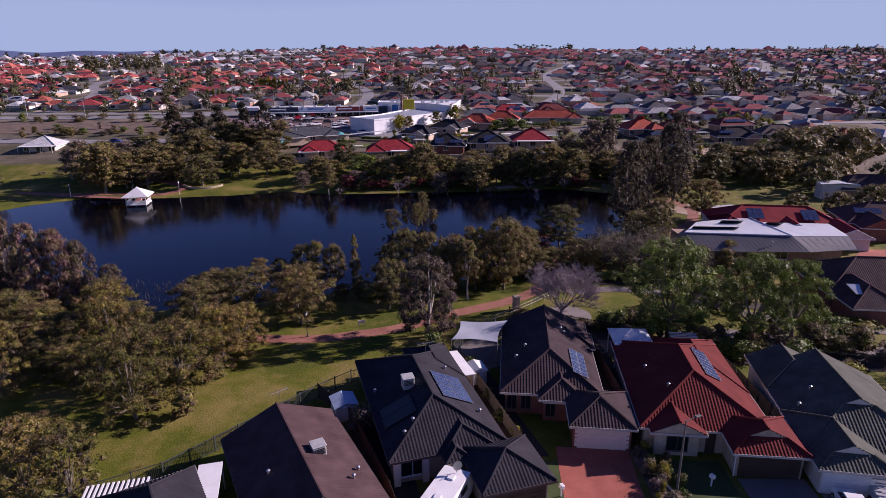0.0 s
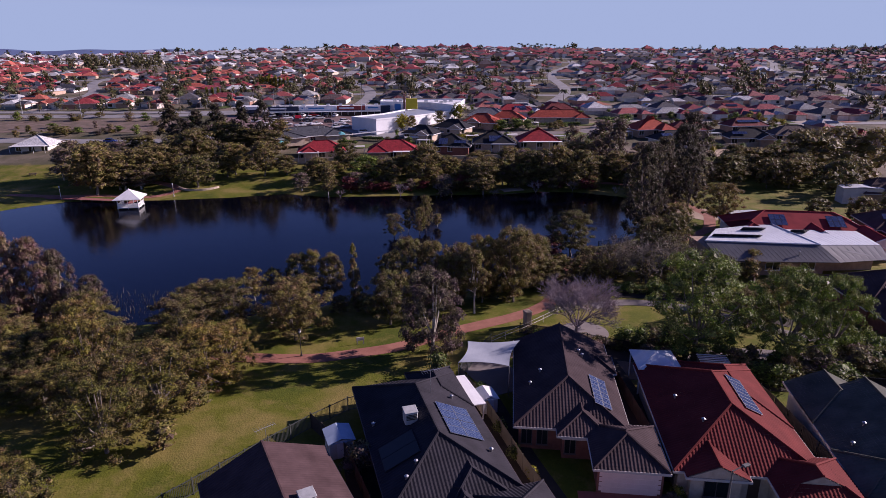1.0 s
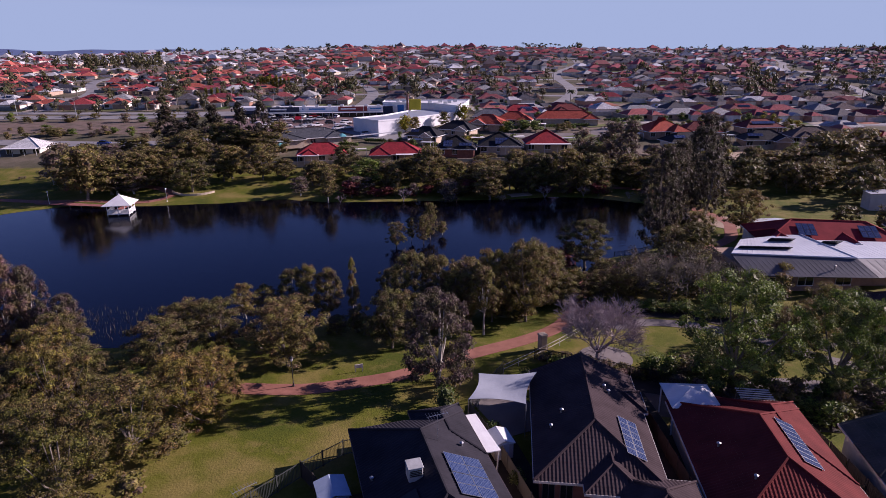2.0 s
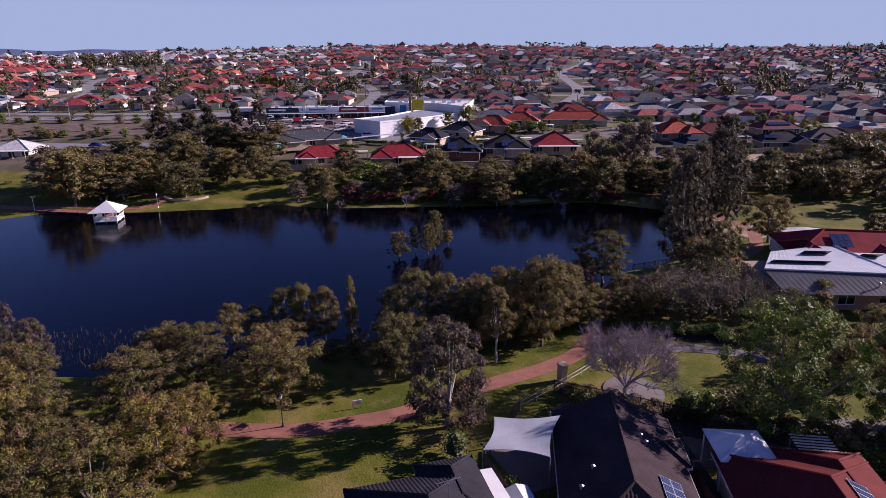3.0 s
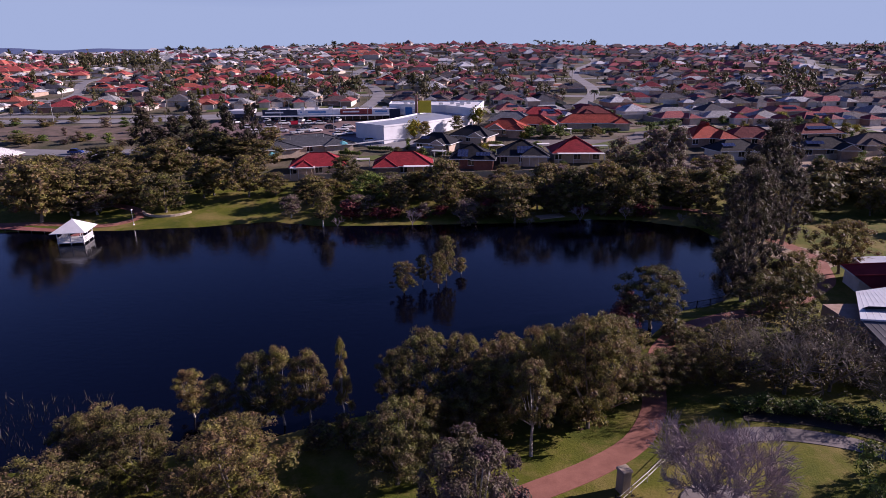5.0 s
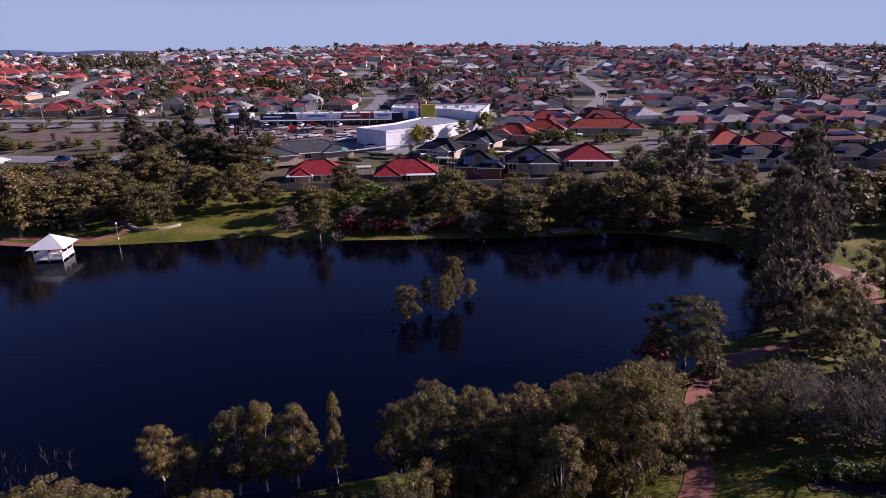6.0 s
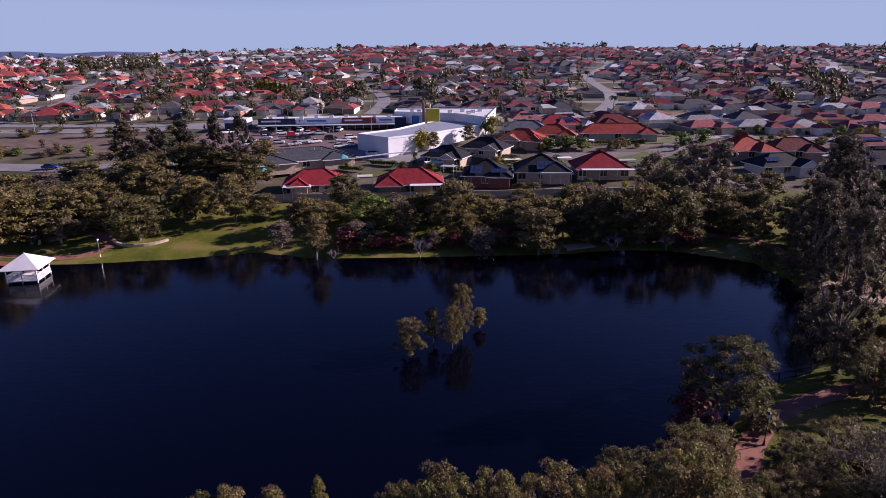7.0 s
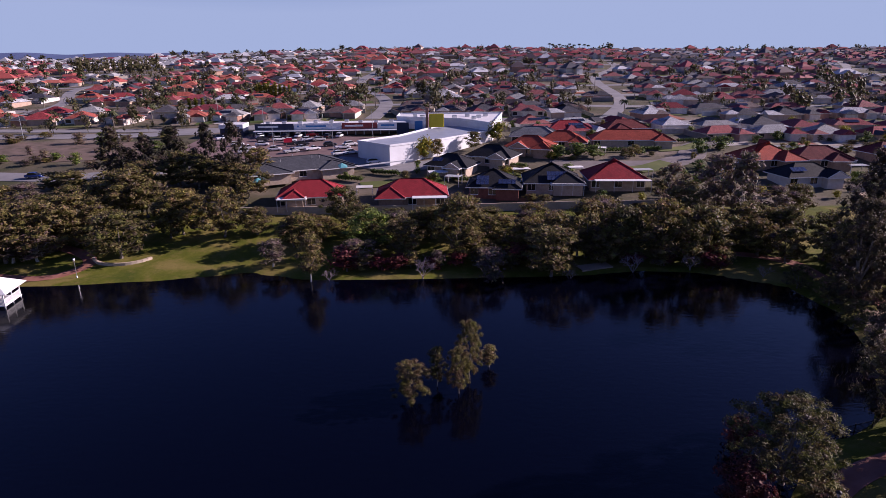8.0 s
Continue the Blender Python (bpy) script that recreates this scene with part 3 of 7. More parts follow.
plant("grey", -100.5, 184.5, 12.5, 10.5, far=True)
plant("grey", -105.5, 187.5, 9.5, 8.0, far=True)
plant("gum_round", -88.7, 173.2, 13.9, 14.0, far=True)
plant("grey", -118.5, 168.3, 12.5, 9.0, far=True)
plant("bush", -138.1, 246.2, 3.0, 12.1, far=True)

# ---- houses ----
TILE = {
    "plum": surface("plum_roof_tiles", (0.058, 0.035, 0.036), (0.11, 0.068, 0.07), 0.5, 0.85, spec=0.12, bump=0.3),
    "charcoal": surface("charcoal_roof_tiles", (0.022, 0.021, 0.027), (0.042, 0.039, 0.05), 0.5, 0.85, spec=0.12, bump=0.3),
    "brown": surface("brown_roof_tiles", (0.042, 0.028, 0.031), (0.074, 0.052, 0.057), 0.5, 0.85, spec=0.12, bump=0.3),
    "red": surface("red_roof_tiles", (0.115, 0.018, 0.017), (0.185, 0.032, 0.029), 0.5, 0.85, spec=0.12, bump=0.3),
    "green": surface("grey_green_roof_tiles", (0.06, 0.066, 0.054), (0.125, 0.128, 0.105), 0.5, 0.85, spec=0.12, bump=0.3),
    "crimson": surface("crimson_roof_tiles", (0.22, 0.025, 0.03), (0.36, 0.045, 0.05), 0.4, 0.85, spec=0.12, bump=0.3),
    "slate": surface("slate_roof_tiles", (0.03, 0.034, 0.045), (0.06, 0.066, 0.085), 0.4, 0.85, spec=0.12, bump=0.3),
    "rust": surface("rust_roof_tiles", (0.24, 0.05, 0.025), (0.4, 0.1, 0.05), 0.4, 0.85, spec=0.12, bump=0.3),
}
BRICK_RED = surface("red_brick", (0.16, 0.06, 0.045), (0.28, 0.11, 0.08), 1.2, 0.9, bump=0.5)
BRICK_CREAM = surface("cream_brick", (0.4, 0.31, 0.23), (0.58, 0.47, 0.37), 1.2, 0.9, bump=0.5)
BRICK_TAN = surface("tan_brick", (0.3, 0.2, 0.14), (0.44, 0.31, 0.23), 1.2, 0.9, bump=0.5)
RENDER = surface("painted_render", (0.62, 0.56, 0.5), (0.74, 0.69, 0.63), 0.8, 0.85, bump=0.2)
WHITE = surface("white_paint", (0.72, 0.72, 0.72), (0.84, 0.84, 0.84), 0.8, 0.6, bump=0.1)
PINKISH = surface("beige_garage_door", (0.76, 0.6, 0.53), (0.86, 0.7, 0.63), 0.8, 0.6, bump=0.1)
DARKDOOR = surface("brown_garage_door", (0.05, 0.03, 0.025), (0.08, 0.05, 0.04), 0.8, 0.5, bump=0.1)
TRIM = surface("fascia_paint", (0.5, 0.46, 0.42), (0.62, 0.58, 0.53), 0.8, 0.5, bump=0.1)
DARKTRIM = surface("dark_fascia", (0.08, 0.06, 0.06), (0.12, 0.09, 0.09), 0.8, 0.5, bump=0.1)
METAL = surface("galvanised_steel", (0.45, 0.46, 0.48), (0.62, 0.63, 0.65), 1.5, 0.38, 0.85, bump=0.1)
DARK = surface("dark_metal", (0.02, 0.02, 0.022), (0.04, 0.04, 0.045), 1.5, 0.45, 0.3, bump=0.1)
GLASS, gt, gb = material("window_glass", 0.06, 0.0, 0.6)
gb.inputs["Base Color"].default_value = (0.015, 0.018, 0.022, 1)
PANEL, pt, pb = material("solar_cells", 0.2, 0.0, 0.3)
cells = pt.nodes.new("ShaderNodeTexBrick")
cells.offset = 0.0
for k, v in (("Scale", 1.0), ("Mortar Size", 0.012), ("Brick Width", 0.16), ("Row Height", 0.16)):
    cells.inputs[k].default_value = v
for k, v in (("Color1", (0.009, 0.018, 0.07, 1)), ("Color2", (0.013, 0.026, 0.095, 1)), ("Mortar", (0.12, 0.15, 0.24, 1))):
    cells.inputs[k].default_value = v
pt.links.new(pt.nodes.new("ShaderNodeTexCoord").outputs["Object"], cells.inputs["Vector"])
pt.links.new(cells.outputs["Color"], pb.inputs["Base Color"])


COOLERPAINT = surface("weathered_cooler_plastic", (0.3, 0.31, 0.31), (0.5, 0.51, 0.51), 1.5, 0.7)
BLACKCELL = surface("black_solar_film", (0.008, 0.008, 0.01), (0.014, 0.014, 0.017), 1.0, 0.3, bump=0)


def tile_slope(geo, a, b, c, d, course=0.34, roll=0.3, depth=0.036):
    """One roof slope laid with rolled tiles in overlapping courses; a to b is the eave, d to c the upper edge."""
    a, b, c, d = map(Vector, (a, b, c, d))
    e = (b - a).normalized()
    n = e.cross((c + d) / 2 - a).normalized()
    s = n.cross(e)
    high, long = (c - a).dot(s), (b - a).length
    left, right = (d - a).dot(e), (c - a).dot(e)
    rows, base = max(1, round(high / course)), 0
    for k in range(rows):
        s0, s1 = high * k / rows, high * (k + 1) / rows
        l0, l1 = left * s0 / high, left * s1 / high
        r0, r1 = long + (right - long) * s0 / high, long + (right - long) * s1 / high
        lo, hi = min(l0, l1), max(r0, r1)
        us = [lo] + [i * roll / 2 for i in range(math.ceil(lo / roll * 2 + 0.01), math.ceil(hi / roll * 2))] + [hi]
        last, base = base if k else None, len(geo.v)
        for u in us:
            z = depth * (0.5 + 0.5 * math.cos(2 * math.pi * u / roll))
            geo.v.append(tuple(a + e * min(max(u, l0), r0) + s * s0 + n * (z + 0.012)))
            geo.v.append(tuple(a + e * min(max(u, l1), r1) + s * s1 + n * z))
        geo.f += [(base + 2 * i, base + 2 * i + 2, base + 2 * i + 3, base + 2 * i + 1) for i in range(len(us) - 1)]
        if last is not None:
            geo.f.append((last, last + 1, base))


def flat_slope(geo, a, b, c, d):
    a, b, c, d = map(Vector, (a, b, c, d))
    e = (b - a).normalized()
    s = e.cross((c + d) / 2 - a).normalized().cross(e)
    pts = (a, b, c, d) if (c - d).length > 0.01 else (a, b, c)
    geo.face(pts, [((p - a).dot(e), (p - a).dot(s)) for p in pts])


def wing_lines(u0, u1, v0, v1, z, slope, axis, ends):
    """Slopes, ridge lines and gable triangles of a roof over a rectangle; each end is hipped (h), gabled (g) or a hip below a gablet (d: half way up, e: near the top)."""
    turn = (lambda u, v, w: (u, v, w)) if axis == "v" else (lambda u, v, w: (v, -u, w))
    if axis == "u":
        u0, u1, v0, v1 = -v1, -v0, u0, u1
    half, mid = (u1 - u0) / 2, (u0 + u1) / 2
    cut = [{"h": 1.0, "g": 0.0, "d": 0.5, "e": 0.78}[e] * half for e in ends]
    lo, hi = v0 + cut[0], v1 - cut[1]
    top = z + half * slope
    slopes, lines, gables = [], [(turn(mid, lo, top), turn(mid, hi, top))], []
    # the sides, in bands between the heights at which the ends change
    levels = sorted({0.0, half, *cut})
    edge = lambda q: (v0 + min(q, cut[0]), v1 - min(q, cut[1]))
    for q, r in zip(levels, levels[1:]):
        (qa, qb), (ra, rb) = edge(q), edge(r)
        zq, zr = z + q * slope, z + r * slope
        slopes.append(tuple(turn(*p) for p in ((u1 - q, qa, zq), (u1 - q, qb, zq), (u1 - r, rb, zr), (u1 - r, ra, zr))))
        slopes.append(tuple(turn(*p) for p in ((u0 + q, qb, zq), (u0 + q, qa, zq), (u0 + r, ra, zr), (u0 + r, rb, zr))))
    for c, v, way in ((cut[0], v0, 1), (cut[1], v1, -1)):
        zc, vc = z + c * slope, v + way * c
        p, q, r, t = (turn(*w) for w in ((u0, v, z), (u1, v, z), (u1 - c, vc, zc), (u0 + c, vc, zc)))
        if c:
            slopes.append((p, q, r, t) if way > 0 else (q, p, t, r))
            lines += [(p, t), (q, r)]
        if c < half:
            apex = turn(mid, vc, top)
            gables.append((t, r, apex) if way > 0 else (r, t, apex))
    return slopes, lines, gables


def window(parent, m, wide, high, frame_mat):
    """A window on a wall: frame, two panes and a sill; m puts its middle on the wall, facing -y."""
    ob = part("window", Geo().box(-wide / 2 - 0.06, -0.05, -high / 2 - 0.06, wide / 2 + 0.06, 0.04, -high / 2).box(-wide / 2 - 0.06, -0.05, high / 2, wide / 2 + 0.06, 0.04, high / 2 + 0.06)
              .box(-wide / 2 - 0.06, -0.05, -high / 2, -wide / 2, 0.04, high / 2).box(wide / 2, -0.05, -high / 2, wide / 2 + 0.06, 0.04, high / 2).box(-0.03, -0.05, -high / 2, 0.03, 0.04, high / 2), frame_mat, parent, "", m)
    for s in (-1, 1):
        part("pane", Geo().box(min(0.03 * s, s * wide / 2), -0.02, -high / 2, max(0.03 * s, s * wide / 2), 0.0, high / 2), GLASS, ob)
    part("sill", Geo().box(-wide / 2 - 0.1, -0.1, -high / 2 - 0.13, wide / 2 + 0.1, 0.03, -high / 2 - 0.06), frame_mat, ob)
    return ob


def house(label, x, y, yaw, wings, tiles, walls, eave=2.6, slope=0.56, fascia=TRIM, tiled=True, z=None, overhang=0.5, group="houses"):
    """A single-storey house of several hipped wings, each (u0, u1, v0, v1, axis, ends) at its eaves, in the house's own axes."""
    ob = thing("house", pose(x, y, ground_height(x, y) if z is None else z, 0, 0, yaw), label, "house", group)
    for u0, u1, v0, v1, axis, ends, *more in wings:
        e = eave + (more[0] if more else 0)
        o = overhang
        part("wall", Geo().box(u0 + o, v0 + o, -0.6, u1 - o, v1 - o, e + 0.02), walls, ob)
        slopes, lines, gables = wing_lines(u0, u1, v0, v1, e, slope, axis, ends)
        g = Geo()
        for s in slopes:
            (tile_slope if tiled else flat_slope)(g, *s)
        g.box(u0 + 0.02, v0 + 0.02, e - 0.06, u1 - 0.02, v1 - 0.02, e - 0.03)
        roof = part("roof", g, tiles, ob)
        for p, q, r in gables:
            part("gable", gable_geo(p, q, r), walls, ob)
            if fascia is WHITE:
                rise = Vector((0, 0, 0.04))
                part("bargeboard", Geo().tube([Vector(p) + rise, Vector(r) + rise], [0.1, 0.1], 4).tube([Vector(q) + rise, Vector(r) + rise], [0.1, 0.1], 4), fascia, roof)
        caps = Geo()
        for p, q in lines:
            p, q = Vector(p), Vector(q)
            if (q - p).length > 0.2:
                caps.tube([p + Vector((0, 0, 0.06)), q + Vector((0, 0, 0.06))], [0.11, 0.11], 5)
        part("ridge_cap", caps, tiles, roof)
        f = Geo()
        for bx in ((u0 - 0.06, v0 - 0.06, u1 + 0.06, v0), (u0 - 0.06, v1, u1 + 0.06, v1 + 0.06), (u0 - 0.06, v0, u0, v1), (u1, v0, u1 + 0.06, v1)):
            f.box(bx[0], bx[1], e - 0.2, bx[2], bx[3], e + 0.01)
        part("gutter", f, fascia, roof)
    return ob


def gable_geo(p, q, r):
    g, p, q, r = Geo(), Vector(p), Vector(q), Vector(r)
    n = (q - p).cross(r - p).normalized() * 0.15
    mid = (p + q) / 2
    front = [mid + (v - mid) * 0.93 - n * 0.2 for v in (p, q, r)]
    back = [v - n for v in front]
    g.face(front)
    g.face(back[::-1])
    for i in range(3):
        g.face([front[i], back[i], back[(i + 1) % 3], front[(i + 1) % 3]])
    return g


def garage_door(ob, u, v, wide, mat, high=2.3, face=0):
    g = Geo().box(-wide / 2, -0.06, 0, wide / 2, 0.0, high)
    for i in range(1, 5):
        g.box(-wide / 2 + 0.05, -0.085, high * i / 5 - 0.2, wide / 2 - 0.05, -0.06, high * i / 5 + 0.19)
    return part("garage_door", g, mat, ob, "panelled double garage door", pose(u, v, 0.02, 0, 0, face))


def solar_array(ob, u, v, z, across, down, yaw, tilt, cell=(1.0, 1.65), back=None, face=None):
    """Framed panels in rows on a slope; (u, v, z) is the array's middle."""
    m = pose(u, v, z, 0, 0, yaw) @ pose(0, 0, 0, tilt)
    for i in range(across):
        for j in range(down):
            x, y = (i - (across - 1) / 2) * (cell[0] + 0.03), (j - (down - 1) / 2) * (cell[1] + 0.03)
            p = part("solar_panel", Geo().box(-cell[0] / 2, -cell[1] / 2, 0, cell[0] / 2, cell[1] / 2, 0.04), back or METAL, ob, "blue-black solar panel in a silver frame", m @ pose(x, y, 0.12))
            part("cell_face", Geo().box(-cell[0] / 2 + 0.03, -cell[1] / 2 + 0.03, 0.04, cell[0] / 2 - 0.03, cell[1] / 2 - 0.03, 0.046), face or PANEL, p)


def cooler(ob, u, v, z, yaw=0.0):
    """A boxy evaporative cooler on a roof."""
    m = pose(u, v, z, 0, 0, yaw)
    c = part("cooler", Geo().box(-0.55, -0.55, -0.6, 0.55, 0.55, 0.5, bevel=0.06), COOLERPAINT, ob, "weathered evaporative cooler box on the roof", m)
    for k in range(4):
        part("louvre", Geo().box(-0.45, -0.6, -0.15 + k * 0.14, 0.45, -0.55, -0.08 + k * 0.14), DARK, c)
    part("cap", Geo().box(-0.6, -0.6, 0.5, 0.6, 0.6, 0.58, bevel=0.03), COOLERPAINT, c)


def roof_vent(ob, u, v, z):
    p = part("vent_pipe", Geo().tube([(0, 0, -0.4), (0, 0, 0.3)], [0.09, 0.09], 8), METAL, ob, "", pose(u, v, z))
    part("cowl", Geo().tube([(0, 0, 0.25), (0, 0, 0.33), (0, 0, 0.42)], [0.17, 0.18, 0.05], 8), METAL, p)


# the five houses along the near street
zy = 1.82
PITCH, LEAN = 0.47, 25.2


def on_roof(wing, u, v):
    """Height of a hipped wing's roof over a point of its plan."""
    u0, u1, v0, v1 = wing[:4]
    return 2.6 + PITCH * min(u - u0, u1 - u, v - v0, v1 - v)


def vents(ob, wing, spots):
    for u, v in spots:
        roof_vent(ob, u, v, on_roof(wing, u, v))


wing = (-5.6, 4.5, -14, 5.2, "v", "hg")
plum = house("brown-purple tiled brick house with a roof cooler", -9, 44, 26, [wing], TILE["plum"], BRICK_RED, z=zy, slope=0.43, fascia=DARKTRIM)
cooler(plum, 0.95, -2.6, 4.3)
vents(plum, wing, ((-3.2, -3.0), (2.6, -6.4), (3.4, -5.2)))

wing = (-5.1, 5.5, -6.8, 11.7, "v", "hh")
a = house("charcoal tiled cream brick house with solar panels", 2, 50, 14.2, [wing, (0.6, 5.5, 5.0, 13.0, "v", "hh"), (-0.6, 4.4, -7.4, 0.0, "v", "hh"), (-0.55, 1.85, -8.3, -5.0, "v", "hh"), (1.0, 7.25, -12.75, -6.5, "v", "hh")],
          TILE["charcoal"], BRICK_CREAM, z=zy, slope=PITCH, fascia=DARKTRIM)
for v in (2.4, -0.1):
    solar_array(a, 2.7, v, on_roof(wing, 2.7, v), 2, 2, 90, LEAN, (1.2, 1.62))
solar_array(a, -3.0, -1.0, on_roof(wing, -3.0, -1.0), 2, 1, -90, LEAN, (1.5, 3.2), back=DARK, face=BLACKCELL)
cooler(a, -1.4, 1.9, 4.9)
vents(a, wing, ((-3.2, -4.4), (3.4, 5.4), (-2.2, -3.4), (-4.3, 4.0), (4.4, -2.6)))
for u, v, yaw in ((-3.0, -6.33, 0), (-4.63, 0, -90), (-4.63, 6, -90)):
    window(a, pose(u, v, 1.4, 0, 0, yaw), 2.0, 1.4, WHITE)
porch = part("porch", Geo().box(-0.5, -8.15, -0.4, -0.05, -7.7, 2.5).box(1.4, -8.15, -0.4, 1.85, -7.7, 2.5), RENDER, a, "cream rendered entry porch")
arch = Geo()
arch.strip([(-0.05 + 1.45 * k / 8, -8.14, 1.75 + 0.7 * math.sin(math.pi * k / 8)) for k in range(9)], [(-0.05 + 1.45 * k / 8, -8.14, 2.52) for k in range(9)])
arch.strip([(-0.05 + 1.45 * k / 8, -7.72, 1.75 + 0.7 * math.sin(math.pi * k / 8)) for k in range(9)], [(-0.05 + 1.45 * k / 8, -8.14, 1.75 + 0.7 * math.sin(math.pi * k / 8)) for k in range(9)])
part("arch", arch, RENDER, porch)
for u in (-4.4, -1.9):
    part("pier", Geo().box(u - 0.28, -6.75, -0.4, u + 0.28, -6.34, 2.5), RENDER, a, "cream rendered wall pier")
garage_door(a, 4.1, -12.27, 5.0, DARKDOOR)

wing = (-6.2, 4.1, -3.1, 14.2, "v", "hg")
b_ = house("brown tiled red brick house with solar panels and beige garage door", 16, 55, -8.5, [wing, (-2.4, 2.3, -4.2, 3.0, "v", "hh"), (0.2, 6.25, -8.4, -1.9, "v", "hh"), (0.4, 4.5, 7.4, 11.2, "u", "hh")],
           TILE["brown"], BRICK_RED, z=zy, slope=PITCH)
solar_array(b_, 1.9, 1.7, on_roof(wing, 1.9, 1.7), 6, 2, 90, LEAN, (0.84, 0.86))
vents(b_, wing, ((-3.6, 4.8), (-4.6, 3.0), (0.6, 8.7), (0.9, 8.0)))
for u, v in ((-5.0, -2.63), (-3.6, -2.63), (-1.2, -3.73)):
    window(b_, pose(u, v, 1.35), 0.9, 1.5, DARKTRIM)
part("wall_band", Geo().box(-5.75, -2.72, 2.1, -2.4, -2.62, 2.45), RENDER, b_, "cream band above arched windows")
part("porch_band", Geo().box(-1.95, -3.82, 2.0, 0.6, -3.71, 2.45), RENDER, b_, "cream band over the porch")
for u in (0.8, 5.65):
    part("pier", Geo().box(u - 0.2, -8.0, -0.4, u + 0.2, -7.91, 2.4), BRICK_RED, b_)
garage_door(b_, 3.22, -7.92, 5.0, PINKISH)

wing = (-7.2, 4.7, -7.0, 10.6, "v", "hh")
c_ = house("red tiled house with solar panels and brown garage door", 29.5, 52, -8.8, [wing, (-2.5, 4.7, 0.0, 11.8, "v", "hh"), (-6.4, -1.5, -7.7, -2.0, "v", "gh"), (-0.1, 6.3, -10.1, -4.0, "v", "dh")],
           TILE["red"], BRICK_CREAM, z=zy, slope=PITCH)
solar_array(c_, 0.9, 2.4, on_roof(wing, 0.9, 2.4), 8, 1, 90, LEAN, (0.72, 1.65))
vents(c_, wing, ((-3.8, -2.2), (-5.0, 2.4)))
window(c_, pose(-3.9, -7.22, 1.3), 1.8, 1.4, DARKTRIM)
part("door", Geo().box(-1.2, -6.56, 0, -0.35, -6.5, 2.1), DARKDOOR, c_, "dark front door")
part("downpipe", Geo().tube([(0.3, -9.64, 0), (0.3, -9.64, 2.5)], [0.05, 0.05], 6), WHITE, c_)
garage_door(c_, 3.1, -9.62, 5.0, DARKDOOR)

wing = (-6.4, 5.0, -8.9, 5.4, "v", "eg")
d_ = house("grey-green tiled house with pale walls", 42.5, 49.8, -12, [wing, (-6.4, 0.6, 1.0, 8.4, "v", "hg"), (-6.5, -0.35, -11.7, -3.0, "v", "dh")], TILE["green"], RENDER, z=zy, slope=PITCH)
vents(d_, wing, ((-3.4, -1.0), (-5.0, -3.0)))
garage_door(d_, -3.4, -11.22, 5.0, WHITE)

# ---- the suburb on the far slope ----
REDS = ((0.42, 0.09, 0.075), (0.36, 0.06, 0.065), (0.48, 0.14, 0.1), (0.3, 0.045, 0.055), (0.44, 0.11, 0.08))
CRIMSONS = ((0.32, 0.068, 0.082), (0.37, 0.1, 0.1), (0.25, 0.06, 0.072), (0.3, 0.095, 0.1), (0.35, 0.125, 0.115))
SLATES = ((0.075, 0.075, 0.092), (0.115, 0.11, 0.122), (0.17, 0.125, 0.12))
PALES = ((0.42, 0.42, 0.42), (0.6, 0.6, 0.62), (0.3, 0.3, 0.31))
ROOF_WARM = palette("warm_roofs", REDS + CRIMSONS[:2] + (SLATES[2], PALES[0], SLATES[1], PALES[1], SLATES[0]), tiles=True)
ROOF_MIX = palette("mixed_roofs", CRIMSONS + SLATES + (REDS[3], PALES[2], SLATES[0], PALES[0], SLATES[2], PALES[1]), tiles=True)
WALLS = palette("suburb_walls", ((0.58, 0.46, 0.37), (0.68, 0.61, 0.54), (0.44, 0.31, 0.24), (0.74, 0.71, 0.67), (0.36, 0.2, 0.15), (0.5, 0.37, 0.29), (0.62, 0.55, 0.5)))
DOORS = palette("garage_doors", ((0.75, 0.73, 0.7), (0.6, 0.5, 0.4), (0.7, 0.62, 0.52), (0.3, 0.2, 0.16)))
ASPHALT = surface("asphalt", (0.2, 0.195, 0.2), (0.3, 0.29, 0.295), 0.15, 0.9, objects=False)
CONCRETE = surface("pale_paving", (0.15, 0.13, 0.125), (0.24, 0.21, 0.2), 0.2, 0.9, objects=False)
RED_PATH = surface("red_path_brick", (0.24, 0.095, 0.065), (0.37, 0.16, 0.115), 0.5, 0.9, bump=0.4, fine=16, objects=False)
RED_DRIVE = surface("red_drive_paving", (0.3, 0.08, 0.055), (0.42, 0.13, 0.09), 0.5, 0.9, bump=0.4, fine=16, objects=False)
CARPARK = surface("brown_carpark_paving", (0.16, 0.1, 0.095), (0.24, 0.155, 0.145), 0.2, 0.9, objects=False)
SAND = surface("bare_sand", (0.33, 0.24, 0.16), (0.48, 0.36, 0.26), 0.2, 0.95, objects=False)
SOIL = surface("bare_brown_soil", (0.09, 0.07, 0.045), (0.22, 0.15, 0.12), 0.3, 0.95, objects=False)
LIMESTONE = surface("limestone", (0.42, 0.34, 0.25), (0.58, 0.48, 0.37), 0.6, 0.9, bump=0.5)


def row_bend(x, k):
    return 9 * math.sin(x / 95 + k * 0.8) + 4 * math.sin(x / 37 + k) - 0.03 * x


def taken(x, y):
    """Ground where the regular blocks leave room for other things."""
    if y < 226 and x < 84 or y < 206:
        return True
    if -92 < x < 30 and y < 318 or -50 < x < 84 and y < 280:
        return True
    if x < -92 and y < 296 or 84 < x < 150 and y < 246:
        return True
    return -330 < x < -205 and 545 < y < 625


